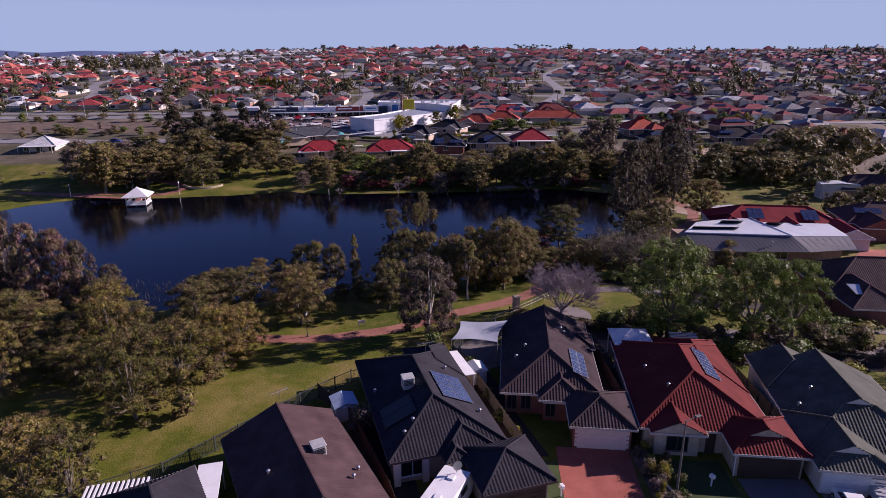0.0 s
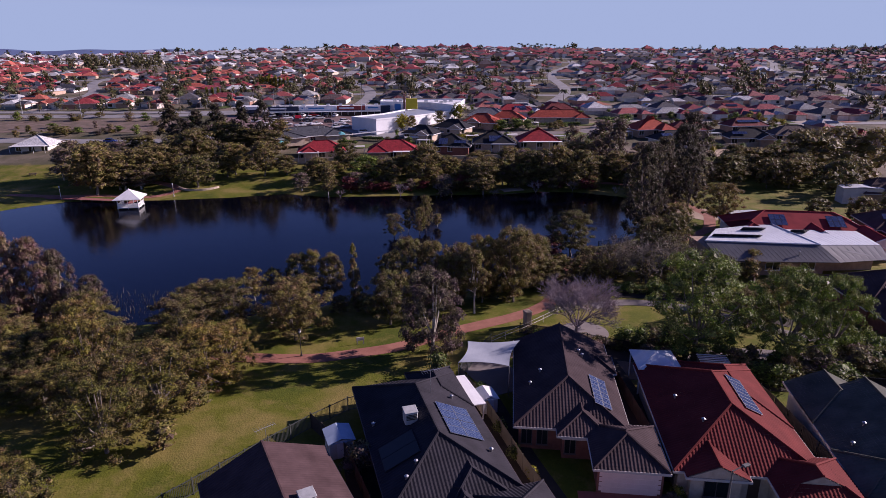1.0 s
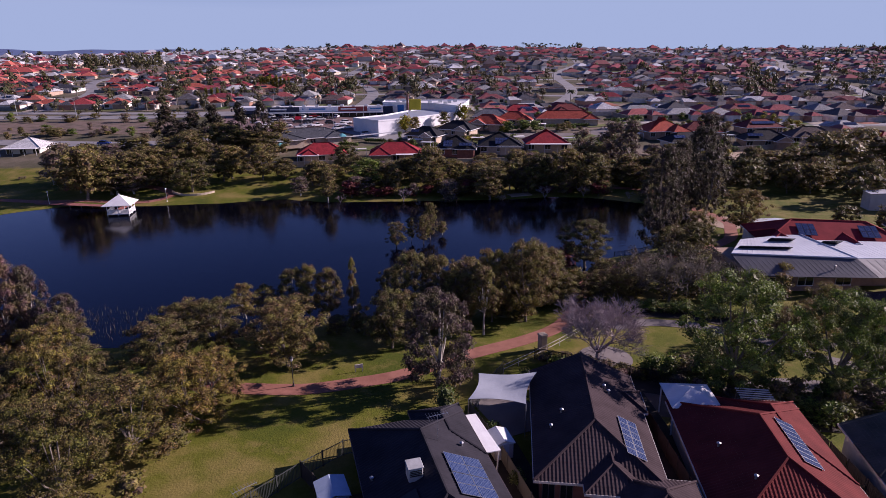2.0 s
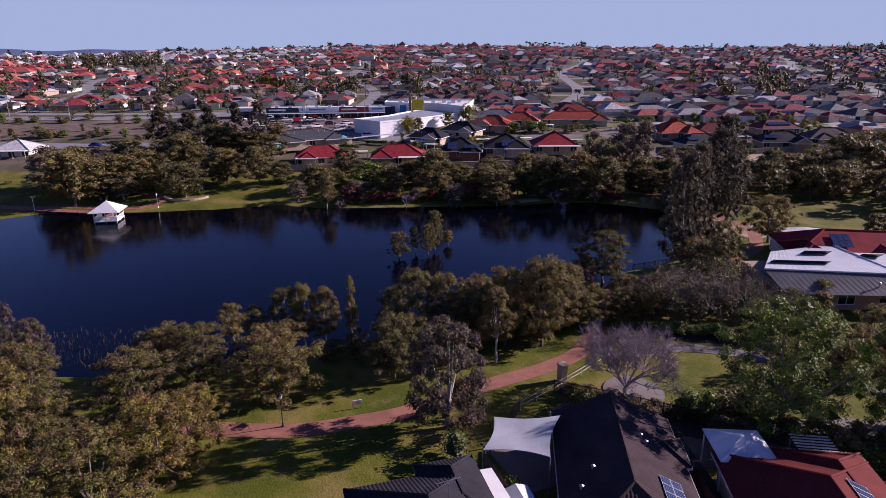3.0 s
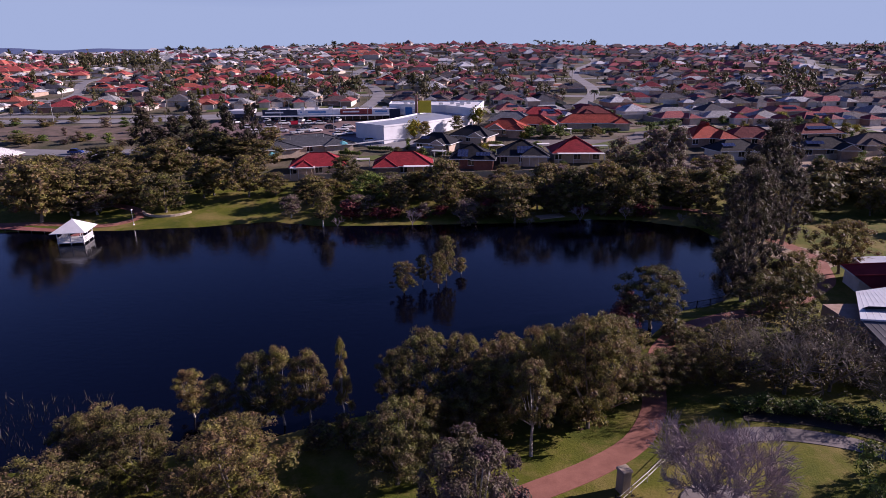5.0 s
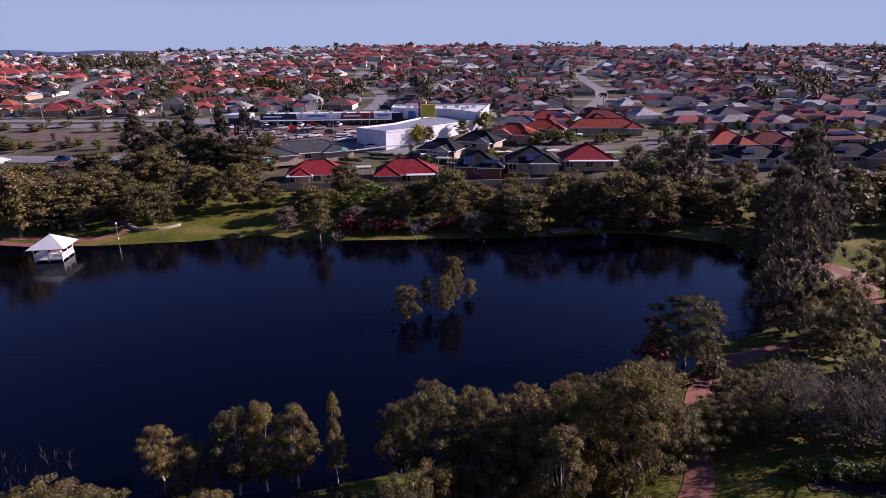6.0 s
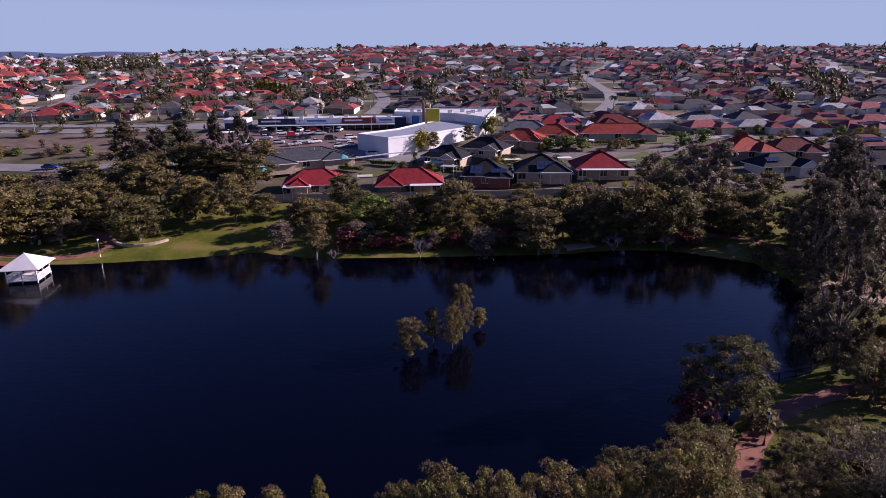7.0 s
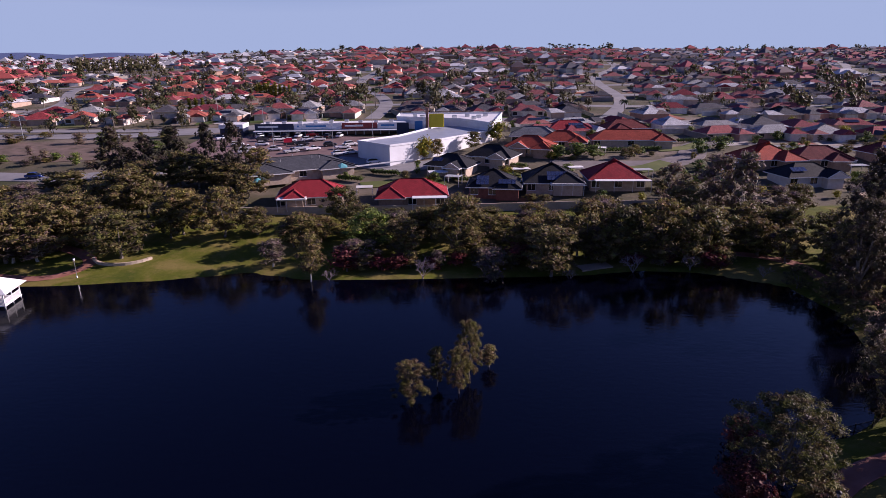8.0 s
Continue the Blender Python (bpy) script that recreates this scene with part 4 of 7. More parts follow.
# wings at the eaves: u0, u1, v0, v1, ridge along, ends; the second holds the garage
PLANS = (((-7, 7, -3.5, 5.5, "u", "hh"), (0.8, 7, -8, -1, "v", "hh"), (-6.5, -1.5, -5.5, 1, "v", "gh")),
         ((-7.5, 7.5, -3, 5, "u", "hh"), (-7.4, -1.2, -7.5, -1, "v", "gh"), (2.5, 7.3, -4.8, 1, "v", "hh")),
         ((-5.5, 5.5, -5, 7.5, "v", "hh"), (-0.8, 6, -8.5, -2, "v", "hh")),
         ((-7.5, 7, -4.5, 4.5, "u", "hh"), (-3.2, 2.9, -7.5, -1.5, "v", "gh"), (1.5, 7.2, 0, 8, "v", "hh")),
         ((-6.5, 6.5, -5, 5.5, "v", "hh"), (0.6, 6.8, -8.6, -2, "v", "gh"), (-6.6, -1, -6.4, 0, "v", "hh")),
         ((-8, 3, -4, 5, "u", "hg"), (1, 7.2, -8, 6.5, "v", "hh")),
         ((-6, 6, -4.5, 5, "u", "hh"), (-6.4, -0.4, -8, 0, "v", "hh"), (-1, 5, -6, 1, "v", "gh"), (2, 7, 1, 8, "v", "hh")))
SUBURB = {}
SHEETING = palette("patio_sheeting", ((0.75, 0.75, 0.76), (0.6, 0.58, 0.54), (0.36, 0.38, 0.4), (0.78, 0.77, 0.74)))


def suburb_meshes(i, roof):
    if (i, roof.name) not in SUBURB:
        wings = []
        for u0, u1, v0, v1, axis, ends in PLANS[i]:
            wall, top = Geo().box(u0 + 0.5, v0 + 0.5, -2.5, u1 - 0.5, v1 - 0.5, 2.55), Geo()
            slopes, lines, gables = wing_lines(u0, u1, v0, v1, 2.6, 0.47, axis, ends)
            for s in slopes:
                flat_slope(top, *s)
            for g in gables:
                top.face(g)
            top.face([(u0, v1, 2.6), (u1, v1, 2.6), (u1, v0, 2.6), (u0, v0, 2.6)])
            eave = Geo().box(u0 - 0.06, v0 - 0.06, 2.43, u1 + 0.06, v1 + 0.06, 2.59)
            wings.append((wall.mesh("wall", WALLS), top.mesh("roof", roof), eave.mesh("gutter", DOORS)))
        g = PLANS[i][1]
        door = Geo().box(g[0] + 0.8, g[2] + 0.38, 0, g[1] - 0.8, g[2] + 0.49, 2.25)
        win = Geo().box(-0.95, -0.06, 0.8, 0.95, 0.04, 2.1)
        SUBURB[i, roof.name] = (wings, door.mesh("garage_door", DOORS), win.mesh("window", GLASS))
    return SUBURB[i, roof.name]


CELLS = surface("dark_solar_sheet", (0.012, 0.015, 0.03), (0.025, 0.03, 0.055), 1.0, 0.2, spec=0.6, bump=0)


def suburb_house(x, y, yaw, i, roof, label, extra, near):
    ob = thing("house", at(x, y, yaw, -0.45), label, "house", "houses on the far slope")
    wings, door, win = suburb_meshes(i, roof)
    for wall, top, eave in wings:
        part("wall", wall, None, ob)
        r = part("roof", top, None, ob)
        if near:
            part("gutter", eave, None, r)
    part("garage_door", door, None, ob)
    u0, u1, v0, v1 = PLANS[i][0][:4]
    for u in (u0 + 1.8, u1 - 2.0):
        part("window", win, None, ob, "", pose(u, v0 + 0.45, 0))
    if extra < 0.4:
        side = 1 if extra < 0.2 else -1
        if "patio" not in SUBURB:
            SUBURB["patio"] = Geo().box(-3, -1.8, 2.3, 3, 1.8, 2.42).mesh("patio_roof", SHEETING)
        part("patio_roof", SUBURB["patio"], None, ob, "pale flat patio roof", pose(side * 2.5, v1 + 1.3, 0))
    if extra > 0.72:
        if "cells" not in SUBURB:
            SUBURB["cells"] = Geo().box(-2.5, -0.85, 0, 2.5, 0.85, 0.08).mesh("solar_panel", CELLS)
        mid, half, wide = (v0 + v1) / 2, (v1 - v0) / 2, (u1 - u0) / 2
        if v1 - v0 < u1 - u0:
            m = pose((u0 + u1) / 2 - 1 + 3 * (extra > 0.86), mid + (half * 0.5 if abs(yaw) > 90 else -half * 0.5), 2.6 + half * 0.5 * 0.47 + 0.1) @ pose(0, 0, 0, (-25 if abs(yaw) > 90 else 25))
        else:
            s = 1 if extra > 0.86 else -1
            m = pose((u0 + u1) / 2 + s * wide * 0.5, mid, 2.6 + wide * 0.5 * 0.47 + 0.1, 0, 0, 90) @ pose(0, 0, 0, 25 * s)
        part("solar_panel", SUBURB["cells"], None, ob, "dark row of solar panels", m)
    return ob


UPHILL = ((-30, 325, -62, 620), (66, 318, 150, 640), (-190, 340, -250, 560), (235, 330, 380, 700))


def on_street(x, y):
    """Whether a street running up the slope passes here."""
    return any(y0 - 10 < y < y1 + 10 and abs(x - x0 - (x1 - x0) * (y - y0) / (y1 - y0) - 8 * math.sin(9 * (y - y0) / (y1 - y0))) < 11 for x0, y0, x1, y1 in UPHILL)


rnd = random.Random(11)
sites, roads = [], []
k, y0 = 0, 222.0
while y0 < 860:
    for side in (0, 1):
        x = -0.92 * y0 - 30
        while x < 0.98 * y0 + 60:
            yy = y0 + side * 17.5 + row_bend(x, k) + rnd.uniform(-2, 2)
            if not taken(x, yy) and not on_street(x, yy) and rnd.random() > 0.07:
                sites.append((x + rnd.uniform(-1.5, 1.5), yy, 180 * side + rnd.choice((90, -90)) * (rnd.random() < 0.22) + rnd.uniform(-14, 14) + 8 * math.sin(x / 95 + k)))
            x += rnd.uniform(14.0, 17.5)
    roads.append((k, y0 + 31.5))
    y0 += 47 + 0.012 * y0
    k += 1
sites.sort(key=lambda s: math.hypot(s[0], s[1]))
NEAR = 262
for n, (x, y, yaw) in enumerate(sites[:NEAR]):
    warm = x < -40 + 30 * math.sin(y / 60)
    suburb_house(x, y, yaw, rnd.randrange(len(PLANS)), ROOF_WARM if warm else ROOF_MIX,
                 "single-storey brick house with a hipped tiled roof, orange-red" if warm else "single-storey brick house with a dark or maroon tiled roof", rnd.random(), n < 150)

# drives, front lawns and fences round the far houses
PLOTS = palette("garden_plots", ((0.07, 0.1, 0.025), (0.3, 0.27, 0.25), (0.12, 0.13, 0.045), (0.32, 0.13, 0.09), (0.36, 0.31, 0.26), (0.09, 0.11, 0.03), (0.24, 0.2, 0.15), (0.4, 0.37, 0.34)), 0.95, per_island=True)
FENCES = palette("lot_fences", ((0.42, 0.4, 0.37), (0.5, 0.44, 0.36), (0.22, 0.2, 0.18), (0.62, 0.6, 0.57), (0.34, 0.25, 0.19), (0.2, 0.22, 0.2)), 0.8, per_island=True)
pv, pf, fv, ff = [], [], [], []
for x, y, yaw in sites:
    c, s = math.cos(radians(yaw)), math.sin(radians(yaw))
    spot = lambda u, v: (x + u * c - v * s, y + u * s + v * c)
    cut = rnd.choice((-2, 0, 2))
    for u0, u1, v0, v1 in ((-7.6, cut - 0.2, -13, -3), (cut, 7.6, -13, -6), (-7, 7, 5, 9.5)):
        i = len(pv)
        pv += [(*q, ground_height(*q) + 0.16) for q in (spot(u0, v0), spot(u1, v0), spot(u1, v1), spot(u0, v1))]
        pf.append((i, i + 1, i + 2, i + 3))
    for (ua, va), (ub, vb) in (((-7.8, -6), (-7.8, 9.6)), ((-7.8, 9.6), (7.8, 9.6))):
        if rnd.random() < 0.2:
            continue
        a, b = spot(ua, va), spot(ub, vb)
        dx, dy = (b[1] - a[1]) * 0.004, (a[0] - b[0]) * 0.004
        za, zb, i, h = ground_height(*a), ground_height(*b), len(fv), rnd.uniform(1.6, 2.0)
        fv += [(a[0] - dx, a[1] - dy, za - 0.4), (b[0] - dx, b[1] - dy, zb - 0.4), (b[0] + dx, b[1] + dy, zb - 0.4), (a[0] + dx, a[1] + dy, za - 0.4)]
        fv += [(a[0] - dx, a[1] - dy, za + h), (b[0] - dx, b[1] - dy, zb + h), (b[0] + dx, b[1] + dy, zb + h), (a[0] + dx, a[1] + dy, za + h)]
        ff += [(i, i + 1, i + 5, i + 4), (i + 1, i + 2, i + 6, i + 5), (i + 2, i + 3, i + 7, i + 6), (i + 3, i, i + 4, i + 7), (i + 4, i + 5, i + 6, i + 7)]
for name, v, f, mat, label, category in (("garden_plots", pv, pf, PLOTS, "front lawns, paved drives and yards of the far houses", "gardens"),
                                         ("lot_fences", fv, ff, FENCES, "pale and brown boundary fences between the far houses", "fences")):
    me = bpy.data.meshes.new(name)
    me.from_pydata(v, [], f)
    me.materials.append(mat)
    tagged(new(name, me), label, category, kind="stuff")
# the rest of the houses, joined street by street
FAR_MATS = [surface("far_house_wall", c, tuple(1.2 * v for v in c), 0.5, 0.85, bump=0, objects=False) for c in ((0.42, 0.32, 0.24), (0.55, 0.48, 0.41), (0.3, 0.19, 0.14))]
FAR_MATS += [surface("far_house_roof", tuple(0.85 * v for v in c), tuple(1.15 * v for v in c), 0.5, 0.8, bump=0, objects=False) for c in REDS + CRIMSONS + SLATES + PALES]
FAR_MATS += [surface("far_house_door", (0.7, 0.68, 0.64), (0.8, 0.77, 0.73), 0.5, 0.7, bump=0, objects=False), GLASS]
TOPS = {"red": (0, 1, 2, 3, 4, 0, 1, 8, 12, 13, 11, 14, 10), "mixed": (5, 6, 7, 8, 9, 5, 3, 10, 11, 12, 13, 15, 10, 12, 14), "pale": (14, 13, 14, 15, 11, 7, 13)}
FAR_PLANS = []
for plan in PLANS:
    fv, ff, fi = [], [], []
    for w, (u0, u1, v0, v1, axis, ends) in enumerate(plan):
        g = Geo().box(u0 + 0.5, v0 + 0.5, -2.5, u1 - 0.5, v1 - 0.5, 2.5)
        fi += [0] * len(g.f)
        slopes, _, gables = wing_lines(u0, u1, v0, v1, 2.6, 0.47, axis, ends)
        for t in slopes:
            flat_slope(g, *t)
        fi += [1] * len(slopes)
        for t in gables:
            g.face(t)
        fi += [0] * len(gables)
        if w == 1:
            g.box(u0 + 0.8, v0 + 0.4, 0, u1 - 0.8, v0 + 0.48, 2.2)
            fi += [2] * 6
        if w == 0:
            g.box(u0 + 1.2, v0 + 0.42, 0.8, u0 + 3, v0 + 0.49, 2.0)
            fi += [3] * 6
        ff += [tuple(len(fv) + k for k in f) for f in g.f]
        fv += g.v
    FAR_PLANS.append((np.array([tuple(p) for p in fv]), ff, fi))
for key, label, test in (
        ("red", "distant rows of houses with orange-red hipped roofs", lambda x, y: x < -30 and not (y > 640 and x < -0.15 * y)),
        ("mixed", "distant rows of houses with maroon, brown and grey roofs", lambda x, y: x >= -30),
        ("pale", "distant new houses with pale metal roofs", lambda x, y: y > 640 and x < -0.15 * y)):
    V, F, idx, n = [], [], [], 0
    for x, y, yaw in sites[NEAR:]:
        if not test(x, y):
            continue
        fv, ff, fi = FAR_PLANS[rnd.randrange(len(PLANS))]
        c, s = math.cos(radians(yaw)), math.sin(radians(yaw))
        tall = 1.0 if rnd.random() < 0.94 else 1.7
        V.append(np.stack([x + fv[:, 0] * c - fv[:, 1] * s, y + fv[:, 0] * s + fv[:, 1] * c, ground_height(x, y) - 0.5 + fv[:, 2] * tall], 1))
        F += [tuple(n + k for k in f) for f in ff]
        look_of = (rnd.randrange(3), 3 + rnd.choice(TOPS[key]), 19, 20)
        idx += [look_of[k] for k in fi]
        n += len(fv)
    me = bpy.data.meshes.new("distant_houses_" + key)
    me.from_pydata(np.concatenate(V).tolist(), [], F)
    for mm in FAR_MATS:
        me.materials.append(mm)
    me.polygons.foreach_set("material_index", idx)
    tagged(new("distant_houses_" + key, me), label, "houses", kind="stuff")

for k, y in roads:
    line = [(x, y + row_bend(x, k) + 2) for x in np.arange(-0.95 * y - 30, y + 60, 22.0) if not taken(float(x), y + row_bend(x, k)) or y > 330]
    if len(line) > 3:
        draped("road", line, 6.5, ASPHALT, "grey asphalt suburban street between the rows of houses", "road", 0.1, step=7.0)
for x0, y0, x1, y1 in UPHILL:
    draped("road", [(x0 + (x1 - x0) * i / 24 + 8 * math.sin(9 * i / 24), y0 + (y1 - y0) * i / 24) for i in range(25)], 6.5, ASPHALT, "grey asphalt street running up the slope", "road", 0.12, step=7.0)

# trees between the houses: one joined mass
def scatter_trees(name, label, spots, leaves, mat, seed):
    """Many trees in one mesh: each a stem, a few rough clumps and the leaves round them."""
    rs = np.random.RandomState(seed)
    octa = np.array([(1, 0, 0), (0, 1, 0), (-1, 0, 0), (0, -1, 0), (0, 0, 1), (0, 0, -1)], float)
    sides = [(0, 1, 4), (1, 2, 4), (2, 3, 4), (3, 0, 4), (1, 0, 5), (2, 1, 5), (3, 2, 5), (0, 3, 5)]
    V, F, i = [], [], 0
    for x, y, h, w in spots:
        z, n, q = ground_height(x, y), leaves * (5 if y < 400 else 2 if y < 600 else 1) // 2, rs.randint(5, 9)
        base, size = np.array([x, y, z]), np.array([w * 0.25, w * 0.25, h * 0.22])
        lobes = np.stack([rs.uniform(-0.25, 0.25, q) * w, rs.uniform(-0.25, 0.25, q) * w, rs.uniform(0.26, 0.78, q) * h], 1)
        for lobe in lobes:
            V.append(base + lobe + octa * size * rs.uniform(0.4, 0.65, (6, 1)))
            F += [(i + p, i + r, i + t) for p, r, t in sides]
            i += 6
        d = rs.normal(size=(n, 3))
        d /= np.linalg.norm(d, axis=1)[:, None]
        c = lobes[rs.randint(0, q, n)] + d * size * rs.uniform(0.7, 1.02, n)[:, None] + base
        nr = d + rs.normal(size=(n, 3)) * 0.45
        t1 = np.cross(nr, rs.normal(size=(n, 3)))
        t1 /= np.linalg.norm(t1, axis=1)[:, None]
        t2 = np.cross(nr, t1)
        t2 /= np.linalg.norm(t2, axis=1)[:, None]
        s = (w * rs.uniform(0.6, 1.2, n) * 0.56 / math.sqrt(n))[:, None]
        V.append(np.stack([c - t1 * s, c - t2 * s, c + t1 * s, c + t2 * s], 1).reshape(-1, 3))
        F += [(i + 4 * k, i + 4 * k + 1, i + 4 * k + 2, i + 4 * k + 3) for k in range(n)]
        i += 4 * n
        V.append(np.array([[x + 0.03 * h * math.cos(k * 2.1), y + 0.03 * h * math.sin(k * 2.1), z - 1] for k in range(3)] + [[x, y, z + 0.6 * h]]))
        F += [(i, i + 1, i + 3), (i + 1, i + 2, i + 3), (i + 2, i, i + 3)]
        i += 4
    me = bpy.data.meshes.new(name)
    me.from_pydata(np.concatenate(V).tolist(), [], F)
    me.materials.append(mat)
    return tagged(new(name, me), label, "trees", kind="stuff")


spots = []
while len(spots) < 3000:
    y = 215 + 700 * rnd.random() ** 1.25
    x = rnd.uniform(-0.9 * y - 30, 0.97 * y + 50)
    if taken(x, y) or on_street(x, y) and rnd.random() < 0.85 or -92 < x < 190 and y < 330:
        continue
    h = rnd.choice((1.8, 2.3, 2.8, 3.4, 4, 4.6, 5.4, 6.4, 7.6, 9)) * rnd.uniform(0.8, 1.2) * (1.15 if y < 500 else 0.9)
    spots.append((x, y, h, h * rnd.uniform(0.6, 1.05)))
for _ in range(36):
    x, y = rnd.uniform(-320, -225), rnd.uniform(545, 630)
    h = rnd.uniform(10, 17)
    spots.append((x, y, h, h * 0.7))
scatter_trees("garden_trees", "dark green garden and street trees among the far houses", spots, 48, LEAF["far"], 5)
woods = []
for _ in range(420):
    y = rnd.uniform(930, 1700)
    x = rnd.uniform(-0.95 * y, -0.18 * y)
    woods.append((x, y, rnd.uniform(9, 15), rnd.uniform(12, 22)))
for _ in range(330):
    x = rnd.uniform(-330, 900)
    woods.append((x, 905 + rnd.uniform(-35, 50), rnd.uniform(2.5, 6.5) + (5 if rnd.random() < 0.08 else 0), rnd.uniform(5, 10)))
for _ in range(60):
    woods.append((rnd.uniform(470, 760), rnd.uniform(700, 800), rnd.uniform(5, 9), rnd.uniform(7, 13)))
woods += [(218, 885, 14, 15), (212, 890, 11, 12), (-129, 890, 10, 13), (-122, 893, 8, 10), (-330, 880, 11, 14), (330, 895, 9, 12), (420, 890, 10, 13)]
scatter_trees("distant_woods", "dark wooded skyline beyond the far houses", woods, 80, LEAF["far"], 6)

# range on the horizon, its distance haze painted in as blue
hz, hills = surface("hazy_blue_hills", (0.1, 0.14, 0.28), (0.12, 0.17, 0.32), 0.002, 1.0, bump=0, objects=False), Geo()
line = [(x, 4400 + 90 * math.sin(x / 700), 116 + 9 * math.sin(x / 310) + 5 * math.sin(x / 97) - 60 * smooth(-2300, -600, x)) for x in np.arange(-4600, 4700, 60.0)]
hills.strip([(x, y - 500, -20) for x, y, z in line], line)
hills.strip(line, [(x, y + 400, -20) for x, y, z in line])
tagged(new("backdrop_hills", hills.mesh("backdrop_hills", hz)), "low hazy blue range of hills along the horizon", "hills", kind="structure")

# ---- houses behind the far bank ----
FLATTILE = {k: palette(k + "_tiles_far", (c,), tiles=True) for k, c in (
    ("rust", (0.44, 0.08, 0.05)), ("crimson", (0.38, 0.035, 0.045)), ("slate", (0.024, 0.025, 0.032)), ("maroon", (0.2, 0.04, 0.04)), ("brown", (0.14, 0.1, 0.09)), ("grey", (0.2, 0.21, 0.23)), ("lead", (0.085, 0.09, 0.105)), ("white", (0.72, 0.72, 0.72)))}


def far_house(label, x, y, yaw, wings, tile, walls, panels=(), porch=None, **more):
    ob = house(label, x, y, yaw, wings, FLATTILE[tile], walls, tiled=False, fascia=WHITE, group="houses behind the lake", overhang=0.8, **{"eave": 2.35, **more})
    u0, u1, v0 = wings[0][0], wings[0][1], wings[0][2]
    for u in np.linspace(u0 + 2, u1 - 2, 3):
        window(ob, pose(float(u), v0 + 0.76, 1.25), 1.9, 1.5, WHITE)
    for u, v, z, n, r, face, tilt in panels:
        solar_array(ob, u, v, z - 0.02, n, r, face, 29.2, back=DARK)
    if porch:
        p0, p1, deep = porch
        part("porch_roof", Geo().box(p0, v0 - deep, 2.45, p1, v0 + 0.3, 2.56), WHITE, ob, "white flat patio roof")
        for u in np.linspace(p0 + 0.1, p1 - 0.1, 4):
            part("post", Geo().box(u - 0.05, v0 - deep + 0.05, -0.3, u + 0.05, v0 - deep + 0.15, 2.45), WHITE, ob)
    return ob


far_house("crimson tiled house with a white patio roof", -32, 210, 8, [(-8, 8, -5.5, 5.5, "u", "hh"), (-6.5, -1, -7.5, 0, "v", "hh")], "crimson", BRICK_CREAM, porch=(-7.5, -1, 2.5))
far_house("crimson tiled brick house with a white veranda roof", -8, 209.5, 2, [(-8.5, 8.5, -5.5, 6, "u", "hh"), (-8.5, -1.5, -7, 1, "v", "hh")], "crimson", BRICK_TAN, porch=(0, 8, 2.2))
far_house("slate-grey tiled red brick house with solar panels", 12, 216, -8, [(-6.5, 6.5, -6, 6, "v", "hh"), (0, 7, -7.5, 0, "v", "hh")], "slate", BRICK_RED, [(-2.5, -4.1, 3.7, 3, 2, 0, 26), (3.4, -5.6, 3.7, 4, 1, 0, 26)])
far_house("dark slate tiled house with solar panels above a white veranda", 27, 219, -5, [(-7.5, 7, -6.5, 6.5, "v", "hh"), (-1, 7.5, -8, 0, "v", "hh")], "slate", BRICK_CREAM, [(0.8, -4.6, 3.8, 5, 2, 0, 26)], porch=(-1, 7, 1.6))
far_house("crimson tiled house with a white veranda roof", 43, 221, -3, [(-7.5, 7.5, -6.5, 6.5, "v", "hh")], "crimson", BRICK_CREAM, porch=(-6, 7.5, 2.0))
far_house("dark tiled cream house with gabled front", 2, 233, -25, [(-6.5, 6.5, -5, 5, "u", "hh"), (0, 5, -7, 0, "v", "gh")], "slate", BRICK_CREAM, [(-3, -3, 3.8, 3, 1, 0, 26)])
far_house("dark tiled cream house with arched porch", 14, 242, -25, [(-7, 7, -5, 5, "u", "hh"), (0.5, 6, -7.5, 0, "v", "gh")], "slate", BRICK_CREAM)
far_house("brick house with a rust-red tiled roof", 27, 254, -20, [(-8, 7, -6, 5, "u", "hh"), (1, 7, -8, 0, "v", "hh"), (-6, 0, -7, 0, "v", "gh")], "rust", BRICK_TAN)
far_house("rust-red tiled house with a white garage", 38, 263, -15, [(-7, 7, -5, 5, "u", "hh"), (2, 8, -7.5, 0, "v", "hh")], "rust", BRICK_CREAM)
far_house("long rust-red tiled house behind a clipped hedge", 60, 264, -6, [(-13, 12, -5, 5, "u", "hh"), (6, 12.5, -7, 0, "v", "hh")], "rust", BRICK_CREAM)
far_house("grey tiled house with pale walls", 30, 272, -10, [(-8, 8, -5, 5, "u", "hh")], "grey", RENDER)
far_house("maroon tiled house on the court", 64, 285, 5, [(-8, 8, -5, 5, "u", "hh"), (-6, 0, -8, 0, "v", "hh")], "maroon", BRICK_CREAM)
far_house("crimson tiled house with solar panels", 44, 284, 0, [(-8, 8, -5, 5, "u", "hh")], "crimson", BRICK_TAN, [(2, -2.6, 3.9, 5, 1, 0, 26)])
far_house("rust-red tiled brick house near the tall trees", 89, 237, 10, [(-8, 8, -6, 6, "v", "hh"), (0, 7.5, -9, 0, "v", "hh")], "rust", BRICK_TAN)
far_house("slate tiled house with a white gable", 92, 221, 8, [(-8, 7, -5, 5, "u", "hh"), (1, 7, -7, 0, "v", "gh")], "slate", RENDER, [(-4, -2.6, 3.9, 4, 1, 0, 26)])
far_house("maroon tiled house beside the sandy bank", 104, 236, -5, [(-8, 8, -5, 6, "u", "hh"), (0, 6, -8, 0, "v", "hh")], "maroon", BRICK_TAN)
far_house("dark tiled house above the sandy bank", 120, 222, -8, [(-8, 8, -5, 6, "u", "hh"), (1, 7, -8, 0, "v", "gh")], "slate", BRICK_TAN, [(-4, -2.6, 3.9, 5, 1, 0, 26)])
